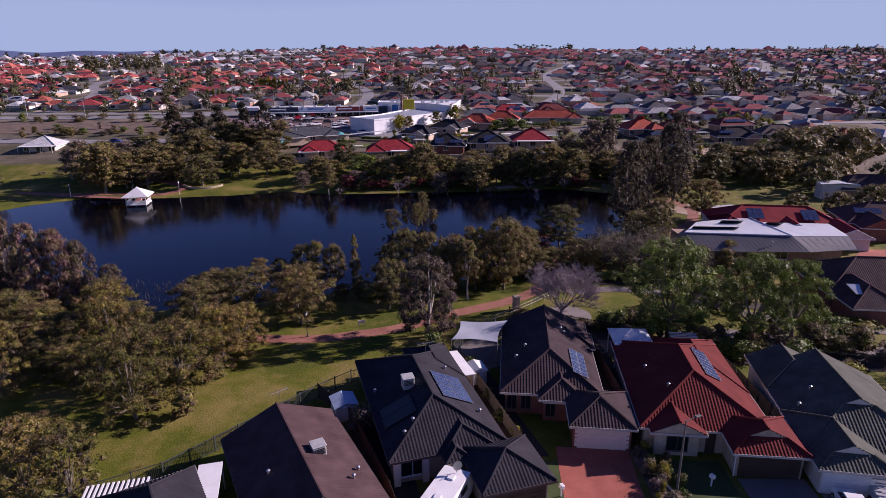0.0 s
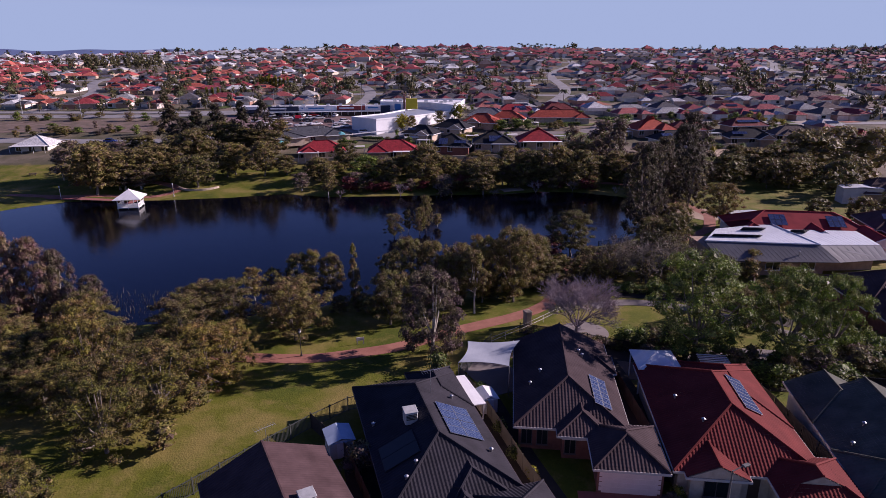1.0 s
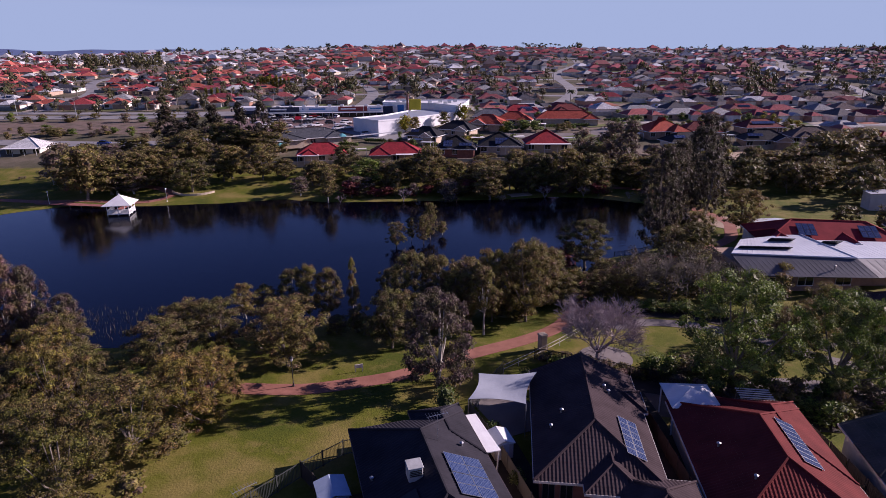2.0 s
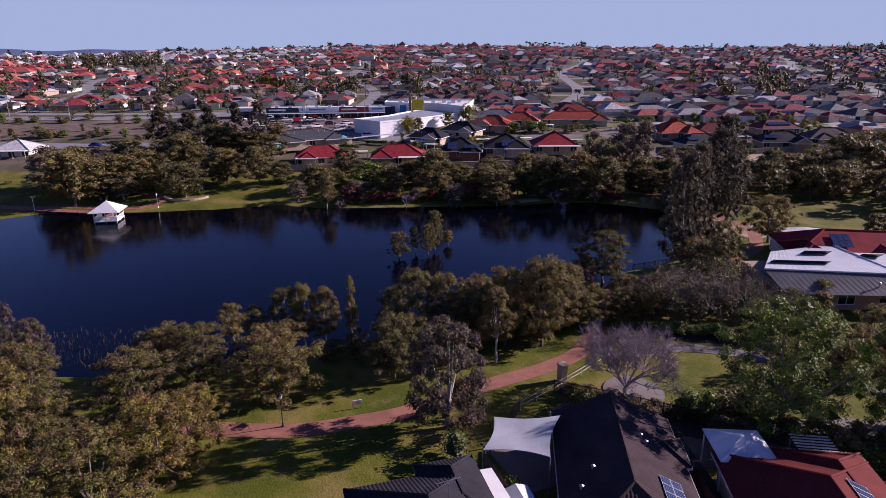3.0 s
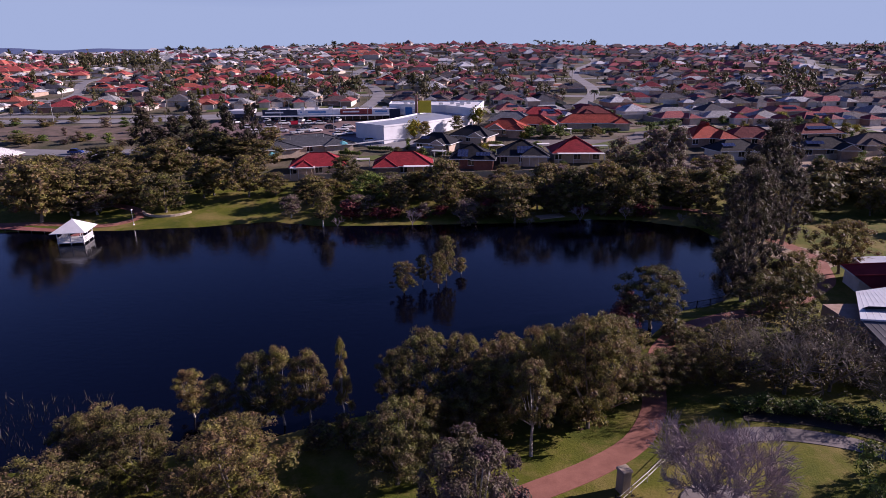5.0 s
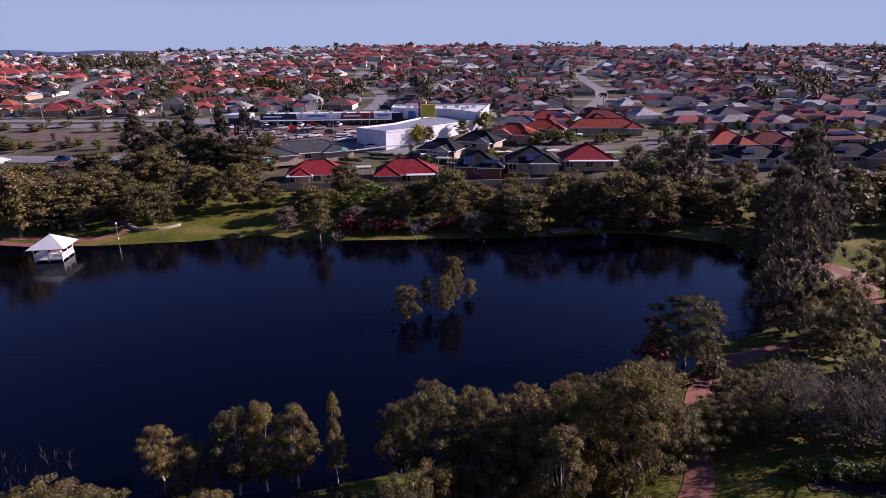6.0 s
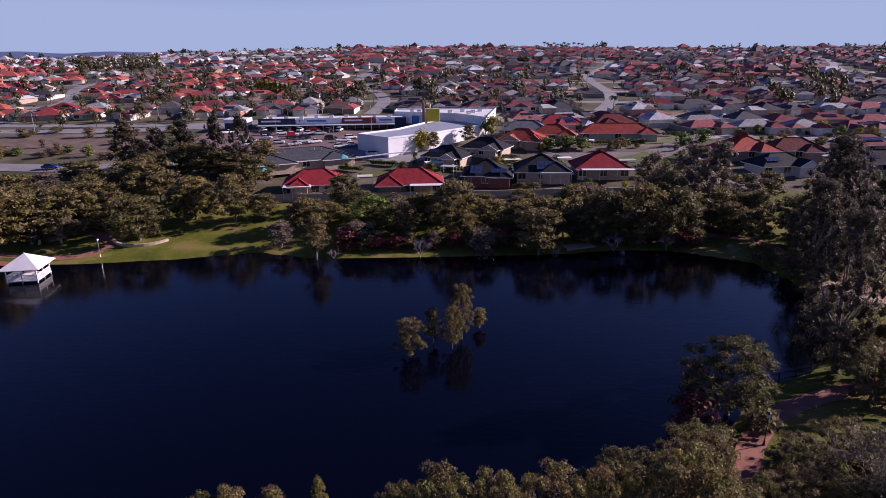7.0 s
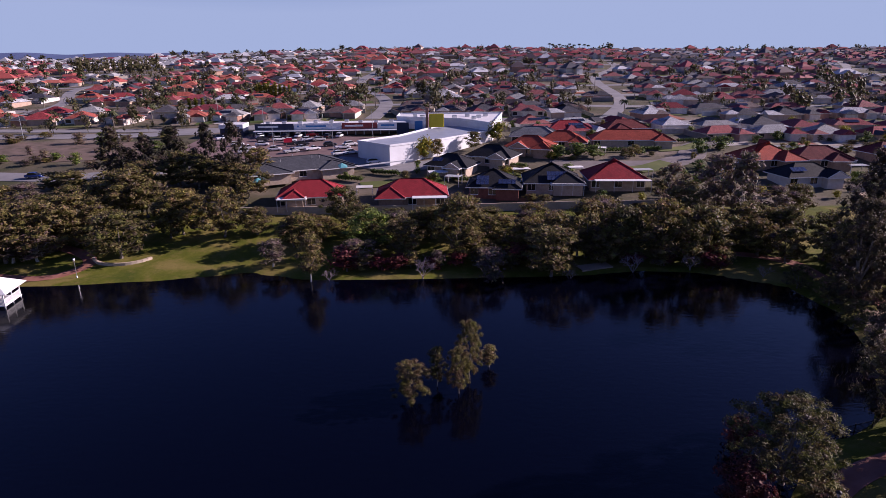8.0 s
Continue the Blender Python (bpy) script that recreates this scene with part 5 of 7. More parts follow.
far_house("dark brown tiled house above the sandy bank", 139, 226, -10, [(-8, 8, -5, 6, "u", "hh"), (-6, 0, -7, 0, "v", "hh")], "brown", BRICK_CREAM)
far_house("maroon tiled house with many solar panels", 128, 241, 5, [(-8, 8, -5, 5, "u", "hh")], "maroon", BRICK_TAN, [(0, -2.6, 3.9, 9, 1, 0, 26)])
far_house("white-roofed pavilion with open veranda by the park", -134.5, 226, 4, [(-6.2, 6.2, -6, 6, "v", "hh")], "white", RENDER, porch=(-5.8, 5.8, 2.2), z=5.6, slope=0.5)
childcare = far_house("low grey metal-roofed childcare building with cream walls", -41, 233, 27, [(-15, 15, -8, 9, "u", "hh"), (-15, -3, -10.5, 2, "u", "hh"), (4, 14, -10, 0, "v", "hh")], "lead", BRICK_CREAM, slope=0.3, eave=2.3)
for u, v in ((-6, 2), (0, 3.5), (-5, -4), (4, -2), (6, -2.5)):
    roof_vent(childcare, u, v, 4.6)

# boundary wall behind the far bank, in panels
for i in range(26):
    x = -52 + i * 4.4
    w = Geo().box(-2.2, -0.1, -0.6, 2.15, 0.1, 1.75).box(-2.2, -0.14, 1.75, 2.15, 0.14, 1.83)
    tagged(part("wall_panel", w, LIMESTONE, None, "", at(x, 201.5 + 0.05 * i + 1.2 * smooth(10, 20, i))), "pale limestone boundary wall panel behind the far bank", "wall", "boundary wall", "structure")
draped("sandy_bank", [(100, 208), (115, 209.5), (130, 213), (160, 220)], 9.0, SAND, "bare pale sand bank below the houses", "ground", 0.25)
for i in range(12):
    tagged(part("wall_panel", Geo().box(-2.5, -0.1, -0.6, 2.45, 0.1, 1.7), LIMESTONE, None, "", at(101 + i * 5, 213.5 + i * 0.85, 9)), "pale limestone boundary wall panel above the sand bank", "wall", "boundary wall", "structure")

# ---- the shops and their car park ----
def slab(name, pts, z0, z1, mat, label="", parent=None):
    g = Geo()
    g.face([(x, y, z0) for x, y in pts][::-1])
    g.face([(x, y, z1) for x, y in pts])
    for (ax, ay), (bx, by) in zip(pts, pts[1:] + pts[:1]):
        g.face([(ax, ay, z0), (bx, by, z0), (bx, by, z1), (ax, ay, z1)])
    return part(name, g, mat, parent, label)


def inset(pts, k):
    cx, cy = sum(p[0] for p in pts) / len(pts), sum(p[1] for p in pts) / len(pts)
    return [(cx + (x - cx) * k, cy + (y - cy) * k) for x, y in pts]


SHOPWHITE = surface("shop_render", (0.66, 0.67, 0.7), (0.78, 0.79, 0.82), 0.3, 0.7, bump=0.1)
SHOPROOF = surface("pale_metal_roof", (0.3, 0.33, 0.39), (0.38, 0.41, 0.47), 0.3, 0.5, 0.0, bump=0.1)
SHOPRED = surface("red_fascia", (0.22, 0.03, 0.03), (0.3, 0.045, 0.04), 0.5, 0.6)
YELLOW = surface("yellow_sign_box", (0.5, 0.4, 0.01), (0.6, 0.48, 0.02), 0.5, 0.5)
BLUE = surface("blue_sign_panel", (0.03, 0.16, 0.4), (0.05, 0.22, 0.5), 0.5, 0.5)
NAVY = surface("navy_panel", (0.012, 0.02, 0.05), (0.02, 0.03, 0.07), 0.5, 0.5)
mall = thing("shopping_centre", pose(0, 0, 0), "white flat-roofed shopping centre with a yellow sign box", "shops")
g0 = 8.0
wedge = [(-26, 249.5), (-15.6, 238.5), (-1, 252), (15.9, 274), (11, 283), (5.7, 292), (-0.6, 294), (-14.5, 262)]
slab("wall", wedge, g0 - 1, g0 + 6.0, SHOPWHITE, "white rendered wall", mall)
slab("roof", inset(wedge, 0.97), g0 + 5.6, g0 + 6.05, SHOPROOF, "pale grey metal roof", mall)
for a, b in zip(wedge, wedge[1:] + wedge[:1]):
    d = math.dist(a, b)
    part("parapet", Geo().box(0, -0.15, 0, d, 0.15, 0.55), SHOPWHITE, mall, "", pose(a[0], a[1], g0 + 6.0, 0, 0, math.degrees(math.atan2(b[1] - a[1], b[0] - a[0]))))
big = [(16.3, 274.2), (23.5, 316), (-18, 318), (-18, 303), (-0.6, 294.3), (6.0, 292.2), (11.4, 283.2)]
slab("wall", big, g0 - 1, g0 + 8.4, SHOPWHITE, "white rendered wall", mall)
slab("roof", inset(big, 0.95), g0 + 8.0, g0 + 8.43, WHITE, "white flat roof", mall)
for a, b in zip(big, big[1:] + big[:1]):
    part("parapet", Geo().box(0, -0.15, 0, math.dist(a, b), 0.15, 0.5), SHOPWHITE, mall, "", pose(a[0], a[1], g0 + 8.4, 0, 0, math.degrees(math.atan2(b[1] - a[1], b[0] - a[0]))))
for x, y in ((-8, 300), (-2, 303), (4, 297), (9, 303), (13, 298), (16, 304), (11, 292), (-11, 305)):
    part("roof_unit", Geo().box(-0.9, -0.8, 0, 0.9, 0.8, 1.1, bevel=0.1), METAL, mall, "grey air-conditioning unit", pose(x, y, g0 + 8.43))
row = pose(-68, 287.5, 10.6, 0, 0, 2.5)
part("wall", Geo().box(0, 0, -1, 54, 14, 4.6), SHOPWHITE, mall, "white shop block", row)
part("roof", Geo().box(0.4, 0.4, 4.6, 53.6, 13.6, 4.7), WHITE, mall, "white flat roof", row)
for x0, x1, mat, lab in ((0, 14, NAVY, "navy shop fascia"), (14, 17, SHOPWHITE, ""), (17, 31, SHOPWHITE, "white shop fascia"), (31, 44, SHOPRED, "red shop fascia"), (44, 54, SHOPWHITE, "white shop fascia")):
    p = part("fascia", Geo().box(x0 + 0.1, -0.35, 3.2, x1 - 0.1, -0.02, 5.3), mat, mall, lab, row)
    part("sign_bar", Geo().box(x0 + 1.2, -0.42, 4.0, x0 + (x1 - x0) * 0.6, -0.36, 4.6), BLUE if mat is SHOPWHITE else WHITE, p)
for i in range(18):
    part("shopfront", Geo().box(i * 3 + 0.15, -0.06, -0.2, i * 3 + 2.85, -0.02, 2.7), GLASS, mall, "dark shopfront glass", row)
part("awning", Geo().box(0, -3.2, 2.75, 54, -0.03, 2.98), WHITE, mall, "flat white awning", row)
for i in range(10):
    part("post", Geo().box(i * 6 - 0.08, -3.0, -0.6, i * 6 + 0.08, -2.84, 2.75), DARK, mall, "", row)
for i in range(9):
    part("roof_unit", Geo().box(-0.8, -0.7, 0, 0.8, 0.7, 1.0, bevel=0.1), METAL, mall, "grey air-conditioning unit", row @ pose(4 + i * 5.6, 4 + (i * 7) % 6, 4.7))
part("sign_box", Geo().box(-2.6, -0.7, 0, 2.6, 0.7, 4.6, bevel=0.1), YELLOW, mall, "tall yellow sign box", pose(-2.7, 284, g0 + 6.6, 0, 0, 5))
part("pylon", Geo().box(-0.5, -0.5, 0, 0.5, 0.5, 11.6, bevel=0.08), surface("pylon_brick", (0.3, 0.15, 0.12), (0.38, 0.2, 0.16)), mall, "brown entrance pylon", pose(-6.0, 285, g0 + 1.8))
part("panel", Geo().box(-1.4, -0.4, 0, 1.4, 0.4, 5.6, bevel=0.08), BLUE, mall, "blue entrance panel", pose(-9, 284, g0 + 3.2, 0, 0, 5))
part("panel", Geo().box(-2.1, -0.4, 0, 2.1, 0.4, 6.4, bevel=0.08), NAVY, mall, "navy entrance panel", pose(-14.5, 282.5, g0 + 2, 0, 0, 5))
part("door", Geo().box(-0.6, -0.05, 0, 0.6, 0.02, 2.2), DARK, mall, "dark service door", pose(-18.2, 241.66, g0 + 0.1, 0, 0, -36))
tower = thing("corner_shop", pose(-76, 286, 10.4, 0, 0, 3), "dark corner shop block with a white fascia", "shops")
part("wall", Geo().box(-4, 0, -1, 4, 8, 4.2), NAVY, tower)
part("fascia", Geo().box(-4.3, -0.3, 4.2, 4.3, 8.3, 5.6, bevel=0.1), WHITE, tower, "white fascia")
part("window", Geo().box(-3.4, -0.06, 0.2, 3.4, -0.01, 2.8), GLASS, tower)
draped("car_park", [(-86, 268), (-60, 268), (-40, 266), (-21, 262)], 38.0, CARPARK, "brown-red paved car park in front of the shops", "car park", 0.22)
draped("service_yard", [(-33, 247), (-24, 243), (-13, 236), (0, 242)], 8.0, ASPHALT, "asphalt service yard beside the shops", "road", 0.3)
draped("screen_wall", [(-27, 232), (-18, 236), (-9, 239.5)], 0.3, WHITE, "white curved screen wall of the service yard", "wall", 2.0)
draped("vacant_lot", [(-205, 266), (-180, 262), (-150, 266), (-120, 262), (-96, 266)], 29.0, SOIL, "bare brown vacant lot with scrub", "ground", 0.12)
draped("road", [(-260, 300), (-180, 291), (-120, 290), (-92, 296), (-70, 310), (20, 320), (60, 306)], 9.0, ASPHALT, "grey asphalt road past the vacant lot and shops", "road", 0.15)
draped("road", [(-220, 238), (-150, 236), (-105, 231), (-80, 236), (-70, 250)], 7.0, ASPHALT, "grey asphalt access road behind the park trees", "road", 0.15)
draped("road", [(150, 300), (97, 275), (80, 262), (73, 246), (62, 238), (40, 238), (30, 240)], 8.0, CONCRETE, "pale paved residential court", "road", 0.15)
draped("road", [(97, 275), (82, 300), (66, 318)], 8.0, CONCRETE, "pale paved residential street", "road", 0.16)

lrnd = random.Random(17)
for _ in range(46):
    x = lrnd.uniform(-215, -92)
    plant(lrnd.choice(("bush", "bush_green", "bush_grey", "gum_thin", "bush")), round(x, 1), round(lrnd.choice((244, 246, 281, 283, 262)) + lrnd.uniform(-5, 5), 1), lrnd.uniform(1.0, 3.8), lrnd.uniform(2, 5), far=True)

# ---- cars ----
PAINT = {k: surface(k + "_car_paint", c, tuple(min(1, v * 1.15) for v in c), 0.6, 0.25, 0.0, 0.6, bump=0) for k, c in (
    ("white", (0.75, 0.75, 0.76)), ("silver", (0.4, 0.41, 0.43)), ("dark", (0.03, 0.03, 0.035)), ("red", (0.45, 0.02, 0.02)), ("blue", (0.02, 0.05, 0.22)))}
RUBBER = surface("tyre_rubber", (0.015, 0.015, 0.015), (0.03, 0.03, 0.03), 3, 0.9)
LAMPGLASS = surface("lamp_glass", (0.6, 0.6, 0.62), (0.75, 0.75, 0.76), 3, 0.15)
TAIL = surface("tail_lamp", (0.3, 0.01, 0.01), (0.4, 0.02, 0.02), 3, 0.2)


def loft(rings):
    g, n = Geo(), len(rings[0])
    for r in rings:
        g.v += [tuple(p) for p in r]
    for k in range(len(rings) - 1):
        g.f += [(k * n + j, k * n + (j + 1) % n, (k + 1) * n + (j + 1) % n, (k + 1) * n + j) for j in range(n)]
    g.f += [tuple(range(n - 1, -1, -1)), tuple((len(rings) - 1) * n + j for j in range(n))]
    return g


def car_ring(x, half, z0, z1, r=0.12):
    return [(x, -half + r, z0), (x, half - r, z0), (x, half, z0 + r), (x, half, z1 - r), (x, half - r * 1.4, z1), (x, -half + r * 1.4, z1), (x, -half, z1 - r), (x, -half, z0 + r)]


CARS = {}


def car(x, y, yaw, paint, shape="hatch", z=None, group="parked cars"):
    """A parked car: body, glazed cabin, roof, wheels and lamps."""
    if (paint, shape) not in CARS:
        long = 4.5 if shape != "ute" else 5.1
        body = loft([car_ring(a * long, 0.9 * w, 0.28 + c, h) for a, w, c, h in ((-0.5, 0.86, 0.12, 0.8), (-0.47, 0.97, 0, 0.95), (-0.2, 1, 0, 1.0), (0.18, 1, 0, 1.0), (0.42, 0.97, 0, 0.88), (0.5, 0.84, 0.08, 0.7))])
        back = -0.44 if shape == "hatch" else (-0.05 if shape == "ute" else -0.36)
        cab = loft([car_ring(a * long, h, 0.95, z, 0.06) for a, h, z in ((back, 0.8, 1.0), (back + 0.09, 0.76, 1.5), (0.1, 0.74, 1.52), (0.25, 0.78, 1.0))])
        roof = loft([car_ring(a * long, 0.7, 1.49, z, 0.03) for a, z in ((back + 0.1, 1.55), (-0.02, 1.6), (0.1, 1.56))])
        wheel = Geo().tube([(0, -0.12, 0), (0, 0.12, 0)], [0.33, 0.33], 12)
        rim = Geo().tube([(0, -0.14, 0), (0, 0.14, 0)], [0.2, 0.2], 8)
        lamp = Geo().box(-0.05, -0.2, -0.08, 0.05, 0.2, 0.08)
        CARS[paint, shape] = (long, body.mesh("body", PAINT[paint]), cab.mesh("cabin_glass", GLASS), roof.mesh("roof", PAINT[paint]), wheel.mesh("wheel", RUBBER), rim.mesh("rim", METAL), lamp.mesh("headlight", LAMPGLASS), lamp.mesh("tail_light", TAIL))
    long, body, cab, roof, wheel, rim, front, rear = CARS[paint, shape]
    ob = thing("car", pose(x, y, (ground_height(x, y) if z is None else z) + 0.24 * (z is None), 0, 0, yaw), f"parked {paint} {'utility truck' if shape == 'ute' else 'hatchback' if shape == 'hatch' else 'sedan'} with dark windows", "car", group)
    for n, me in (("body", body), ("cabin_glass", cab), ("roof", roof)):
        part(n, me, None, ob)
    for sx in (-1, 1):
        for sy in (-1, 1):
            w = part("wheel", wheel, None, ob, "", pose(sx * 0.3 * long, sy * 0.8, 0.33))
            part("rim", rim, None, w)
        part("headlight", front, None, ob, "", pose(0.48 * long, sx * 0.55, 0.68))
        part("tail_light", rear, None, ob, "", pose(-0.49 * long, sx * 0.6, 0.75))
    return ob


crnd = random.Random(3)
for x, y in ((-65, 283), (-61, 283.5), (-56, 283.5), (-51.5, 283.5), (-41, 282), (-37, 283)):
    car(x, y, 80 + crnd.uniform(-5, 5), crnd.choice(("white", "white", "silver", "dark")), crnd.choice(("hatch", "sedan")))
for x, y in ((-62.6, 277.5), (-57, 277.3), (-47, 276.6), (-43, 276.4), (-51.4, 270), (-37.6, 267), (-31, 267.5)):
    car(x, y, 20 + crnd.uniform(-12, 12), crnd.choice(("white", "white", "silver", "dark")), crnd.choice(("hatch", "sedan")))
for x, y in ((-54, 260.3), (-48, 257), (-46, 261.8), (-42, 260.5), (-32.4, 252.5), (-29, 254.5), (-77, 280)):
    car(x, y, 25 + crnd.uniform(-12, 12), crnd.choice(("white", "white", "white", "silver")), crnd.choice(("hatch", "sedan", "ute")))
for j, (y, n, yaw) in enumerate(((274.5, 11, 15), (268.5, 11, 18), (262.5, 10, 20), (257, 7, 20), (279.6, 9, 80))):
    for i in range(n):
        x = -70 + i * 4.4 + crnd.uniform(-0.3, 0.3) + j * 1.1
        if crnd.random() < 0.6 and min(math.dist((x, y), q.matrix_basis.translation[:2]) for q in bpy.data.objects if q.name.startswith("car") and q.parent is None and q.name[:8] != "car_park") > 4.6:
            car(x, y + crnd.uniform(-0.4, 0.4), yaw + crnd.uniform(-6, 6), crnd.choice(("white", "white", "white", "silver", "dark")), crnd.choice(("hatch", "sedan", "ute")))
car(-47, 285.5, 10, "red", "hatch")
car(-20.5, 241.5, 20, "white", "hatch")
car(-112, 231, 5, "blue", "sedan")
for x, y in ((106, 283), (113, 287), (124, 291), (96, 300), (-13, 322)):
    car(x, y, 25, crnd.choice(("white", "silver", "dark")), "sedan")
banner = thing("banner", at(-46.5, 252, 20), "bright red feather banner on a thin pole", "banner")
part("pole", Geo().tube([(0, 0, -0.3), (0, 0, 5.5)], [0.05, 0.04], 6), DARK, banner)
part("flag", Geo().box(-2.2, -0.03, 4.4, 0.3, 0.03, 5.6), surface("red_flag", (0.6, 0.01, 0.04), (0.7, 0.02, 0.06)), banner)


def light_pole(x, y, high, yaw=0.0, arms=1, label="tall grey car park light pole", mat=METAL):
    ob = thing("light_pole", at(x, y, yaw), label, "street lamp", "light poles")
    part("pole", Geo().tube([(0, 0, -0.3), (0, 0, high * 0.5), (0, 0, high)], [0.11, 0.085, 0.05], 8), mat, ob)
    for k in range(arms):
        s = 1 if k == 0 else -1
        arm = part("arm", Geo().tube([(0, 0, high - 0.05), (s * 1.0, 0, high + 0.12)], [0.04, 0.03], 6), mat, ob)
        part("lamp_head", Geo().box(min(s * 0.9, s * 1.5), -0.14, high + 0.06, max(s * 0.9, s * 1.5), 0.14, high + 0.18, bevel=0.04), mat, arm)


for x, y in ((-54.2, 260.3), (-35.2, 259.3), (-25, 281), (-66, 292)):
    light_pole(x, y, 10.0, 10, 2)
for x, y in ((-150, 285), (-185, 300), (-96, 330), (97, 268)):
    light_pole(x, y, 8.5, -90)
LAWN = surface("verge_grass", (0.07, 0.1, 0.018), (0.14, 0.15, 0.035), 0.2, 0.95, objects=False)
for line, w in (([(44, 232), (56, 234), (64, 240)], 6), ([(66, 256), (76, 258), (84, 266)], 5), ([(100, 268), (112, 276), (130, 285)], 4), ([(16, 230), (22, 229), (30, 230)], 5), ([(-22, 222), (-12, 224), (0, 222)], 5)):
    draped("verge_lawn", line, w, LAWN, "mown green verge beside the court", "lawn", 0.2)
for x, y, yaw, w, d in ((-20, 214, 5, 4, 3), (2, 222, -20, 4, 3), (20, 228, 10, 5, 3), (35, 229, 0, 4, 3), (52, 226, 5, 5, 3), (-2, 226, 10, 5, 3.5), (46, 250, -20, 5, 3), (78, 232, 10, 5, 3), (110, 228, 0, 5, 3), (74, 226, 5, 4, 3)):
    ob = thing("patio", at(x, y, yaw), "flat-roofed pale garden patio on posts", "patio", "patios")
    part("roof", Geo().box(-w / 2, -d / 2, 2.3, w / 2, d / 2, 2.4), SHEETING, ob)
    for sx in (-1, 1):
        for sy in (-1, 1):
            part("post", Geo().box(sx * (w / 2 - 0.1) - 0.05, sy * (d / 2 - 0.1) - 0.05, -0.4, sx * (w / 2 - 0.1) + 0.05, sy * (d / 2 - 0.1) + 0.05, 2.3), WHITE, ob)
TEAL = surface("teal_shade_cloth", (0.08, 0.3, 0.34), (0.12, 0.4, 0.44), 1, 0.8)
for x, y, w in ((-28, 230.5, 4.5), (-47.3, 218, 4)):
    ob = thing("shade_umbrella", at(x, y), "teal fabric shade umbrella over a playground", "shade sail", "shade umbrellas")
    part("pole", Geo().tube([(0, 0, -0.3), (0, 0, 3.2)], [0.07, 0.06], 8), METAL, ob)
    top = Geo()
    for k in range(8):
        a, b = k * math.pi / 4, (k + 1) * math.pi / 4
        top.face([(w / 2 * math.cos(a), w / 2 * math.sin(a), 2.6), (w / 2 * math.cos(b), w / 2 * math.sin(b), 2.6), (0, 0, 3.6)])
    part("canopy", top, TEAL, ob)
hedge = surface("hedge", (0.03, 0.05, 0.015), (0.06, 0.09, 0.025))
for x, y, w in ((-25, 226, 7), (-16, 231, 8), (6, 224, 8), (20, 236, 6), (55, 254, 12), (64, 255, 6), (84, 268, 14)):
    lobes = [(u, 0, 0.8, 0.9, 0.7, 0.8) for u in np.arange(-w / 2, w / 2, 0.9)]
    tagged(part("hedge", crown_mesh("hedge", int(x * y) % 999, lobes, 0.3, 700, LEAF["green"]), None, None, "", at(x, y, -20 if x < 30 else 5)), "clipped dark green hedge beside a house", "hedge", "hedges")
for x, y, h, w in ((-6, 247, 6.5, 6), (-2, 249, 5.5, 5), (18, 272, 7, 6.5), (9, 258, 6, 6)):
    plant("bush_fresh" if x < -4 or x > 15 else "gum_thin", x, y, h, w, far=True)
for x, y, h, w in ((33, 246, 4, 6), (39, 247, 4.5, 7), (44, 246, 4, 6), (77, 250, 4.5, 5), (86, 256, 4.5, 7), (70, 270, 4, 5)):
    plant("bush_green", x, y, h, w, far=True)


# palms and poplars among the far houses
PALM = surface("palm_fronds", (0.05, 0.06, 0.02), (0.1, 0.11, 0.04))


def palm(x, y, h):
    key = ("palm", 0)
    if key not in MADE:
        r, g = random.Random(4), Geo()
        for i in range(26):
            a, lift = i * 2.4, r.uniform(-0.2, 1.0)
            pts = [Vector((math.cos(a) * q * 2.6, math.sin(a) * q * 2.6, lift * q * 1.6 - 1.9 * q * q)) for q in (0, 0.3, 0.6, 1.0)]
            side = Vector((-math.sin(a), math.cos(a), 0))
            g.strip([p + side * s for p, s in zip(pts, (0.08, 0.4, 0.42, 0.04))], [p - side * s + Vector((0, 0, -0.12)) for p, s in zip(pts, (0.08, 0.4, 0.42, 0.04))])
        MADE[key] = (Geo().tube([(0, 0, -0.4), (0.1, 0, 0.5), (0.05, 0, 1.0)], [0.24, 0.18, 0.15], 7).mesh("trunk", BARK), g.mesh("fronds", PALM))
    ob = thing("palm_tree", at(x, y, x * 31 % 360), "palm tree with drooping fronds between houses", "tree", "palms")
    part("trunk", MADE[key][0], None, ob, "", Matrix.Diagonal((1, 1, h, 1)))
    part("frond_head", MADE[key][1], None, ob, "", pose(0.05, 0, h))


prnd = random.Random(8)
for _ in range(46):
    y = prnd.uniform(296, 520)
    x = prnd.choice((prnd.uniform(-0.7 * y, -0.25 * y), prnd.uniform(-0.2 * y, 0.75 * y)))
    if not taken(x, y):
        palm(x, y, prnd.uniform(5, 9))
for i in range(9):
    palm(138 + i * 6.5 + prnd.uniform(-1.5, 1.5), 884, prnd.uniform(6.5, 9))
POPLAR = dome_lobes(77, 16, 2.4, 0.8, 10, 0.8, 0.5)
pop = (Geo().tube([(0, 0, -0.3), (0, 0, 3)], [0.14, 0.1], 6).mesh("trunk", BARK), crown_mesh("crown", 78, POPLAR, 0.45, 700, LEAF["fresh"]))
for i in range(15):
    x, y, h = (-97 + i % 8 * 2.4, 392 + i // 8 * 5, prnd.uniform(7, 10)) if i < 12 else (-150 + i * 3, 345, 7)
    ob = thing("poplar_tree", at(x, y, i * 40) @ Matrix.Diagonal((1, 1, h / 10, 1)), "slim upright yellow-green poplar in a row", "tree", "poplars")
    part("trunk", pop[0], None, ob)
    part("crown", pop[1], None, ob)

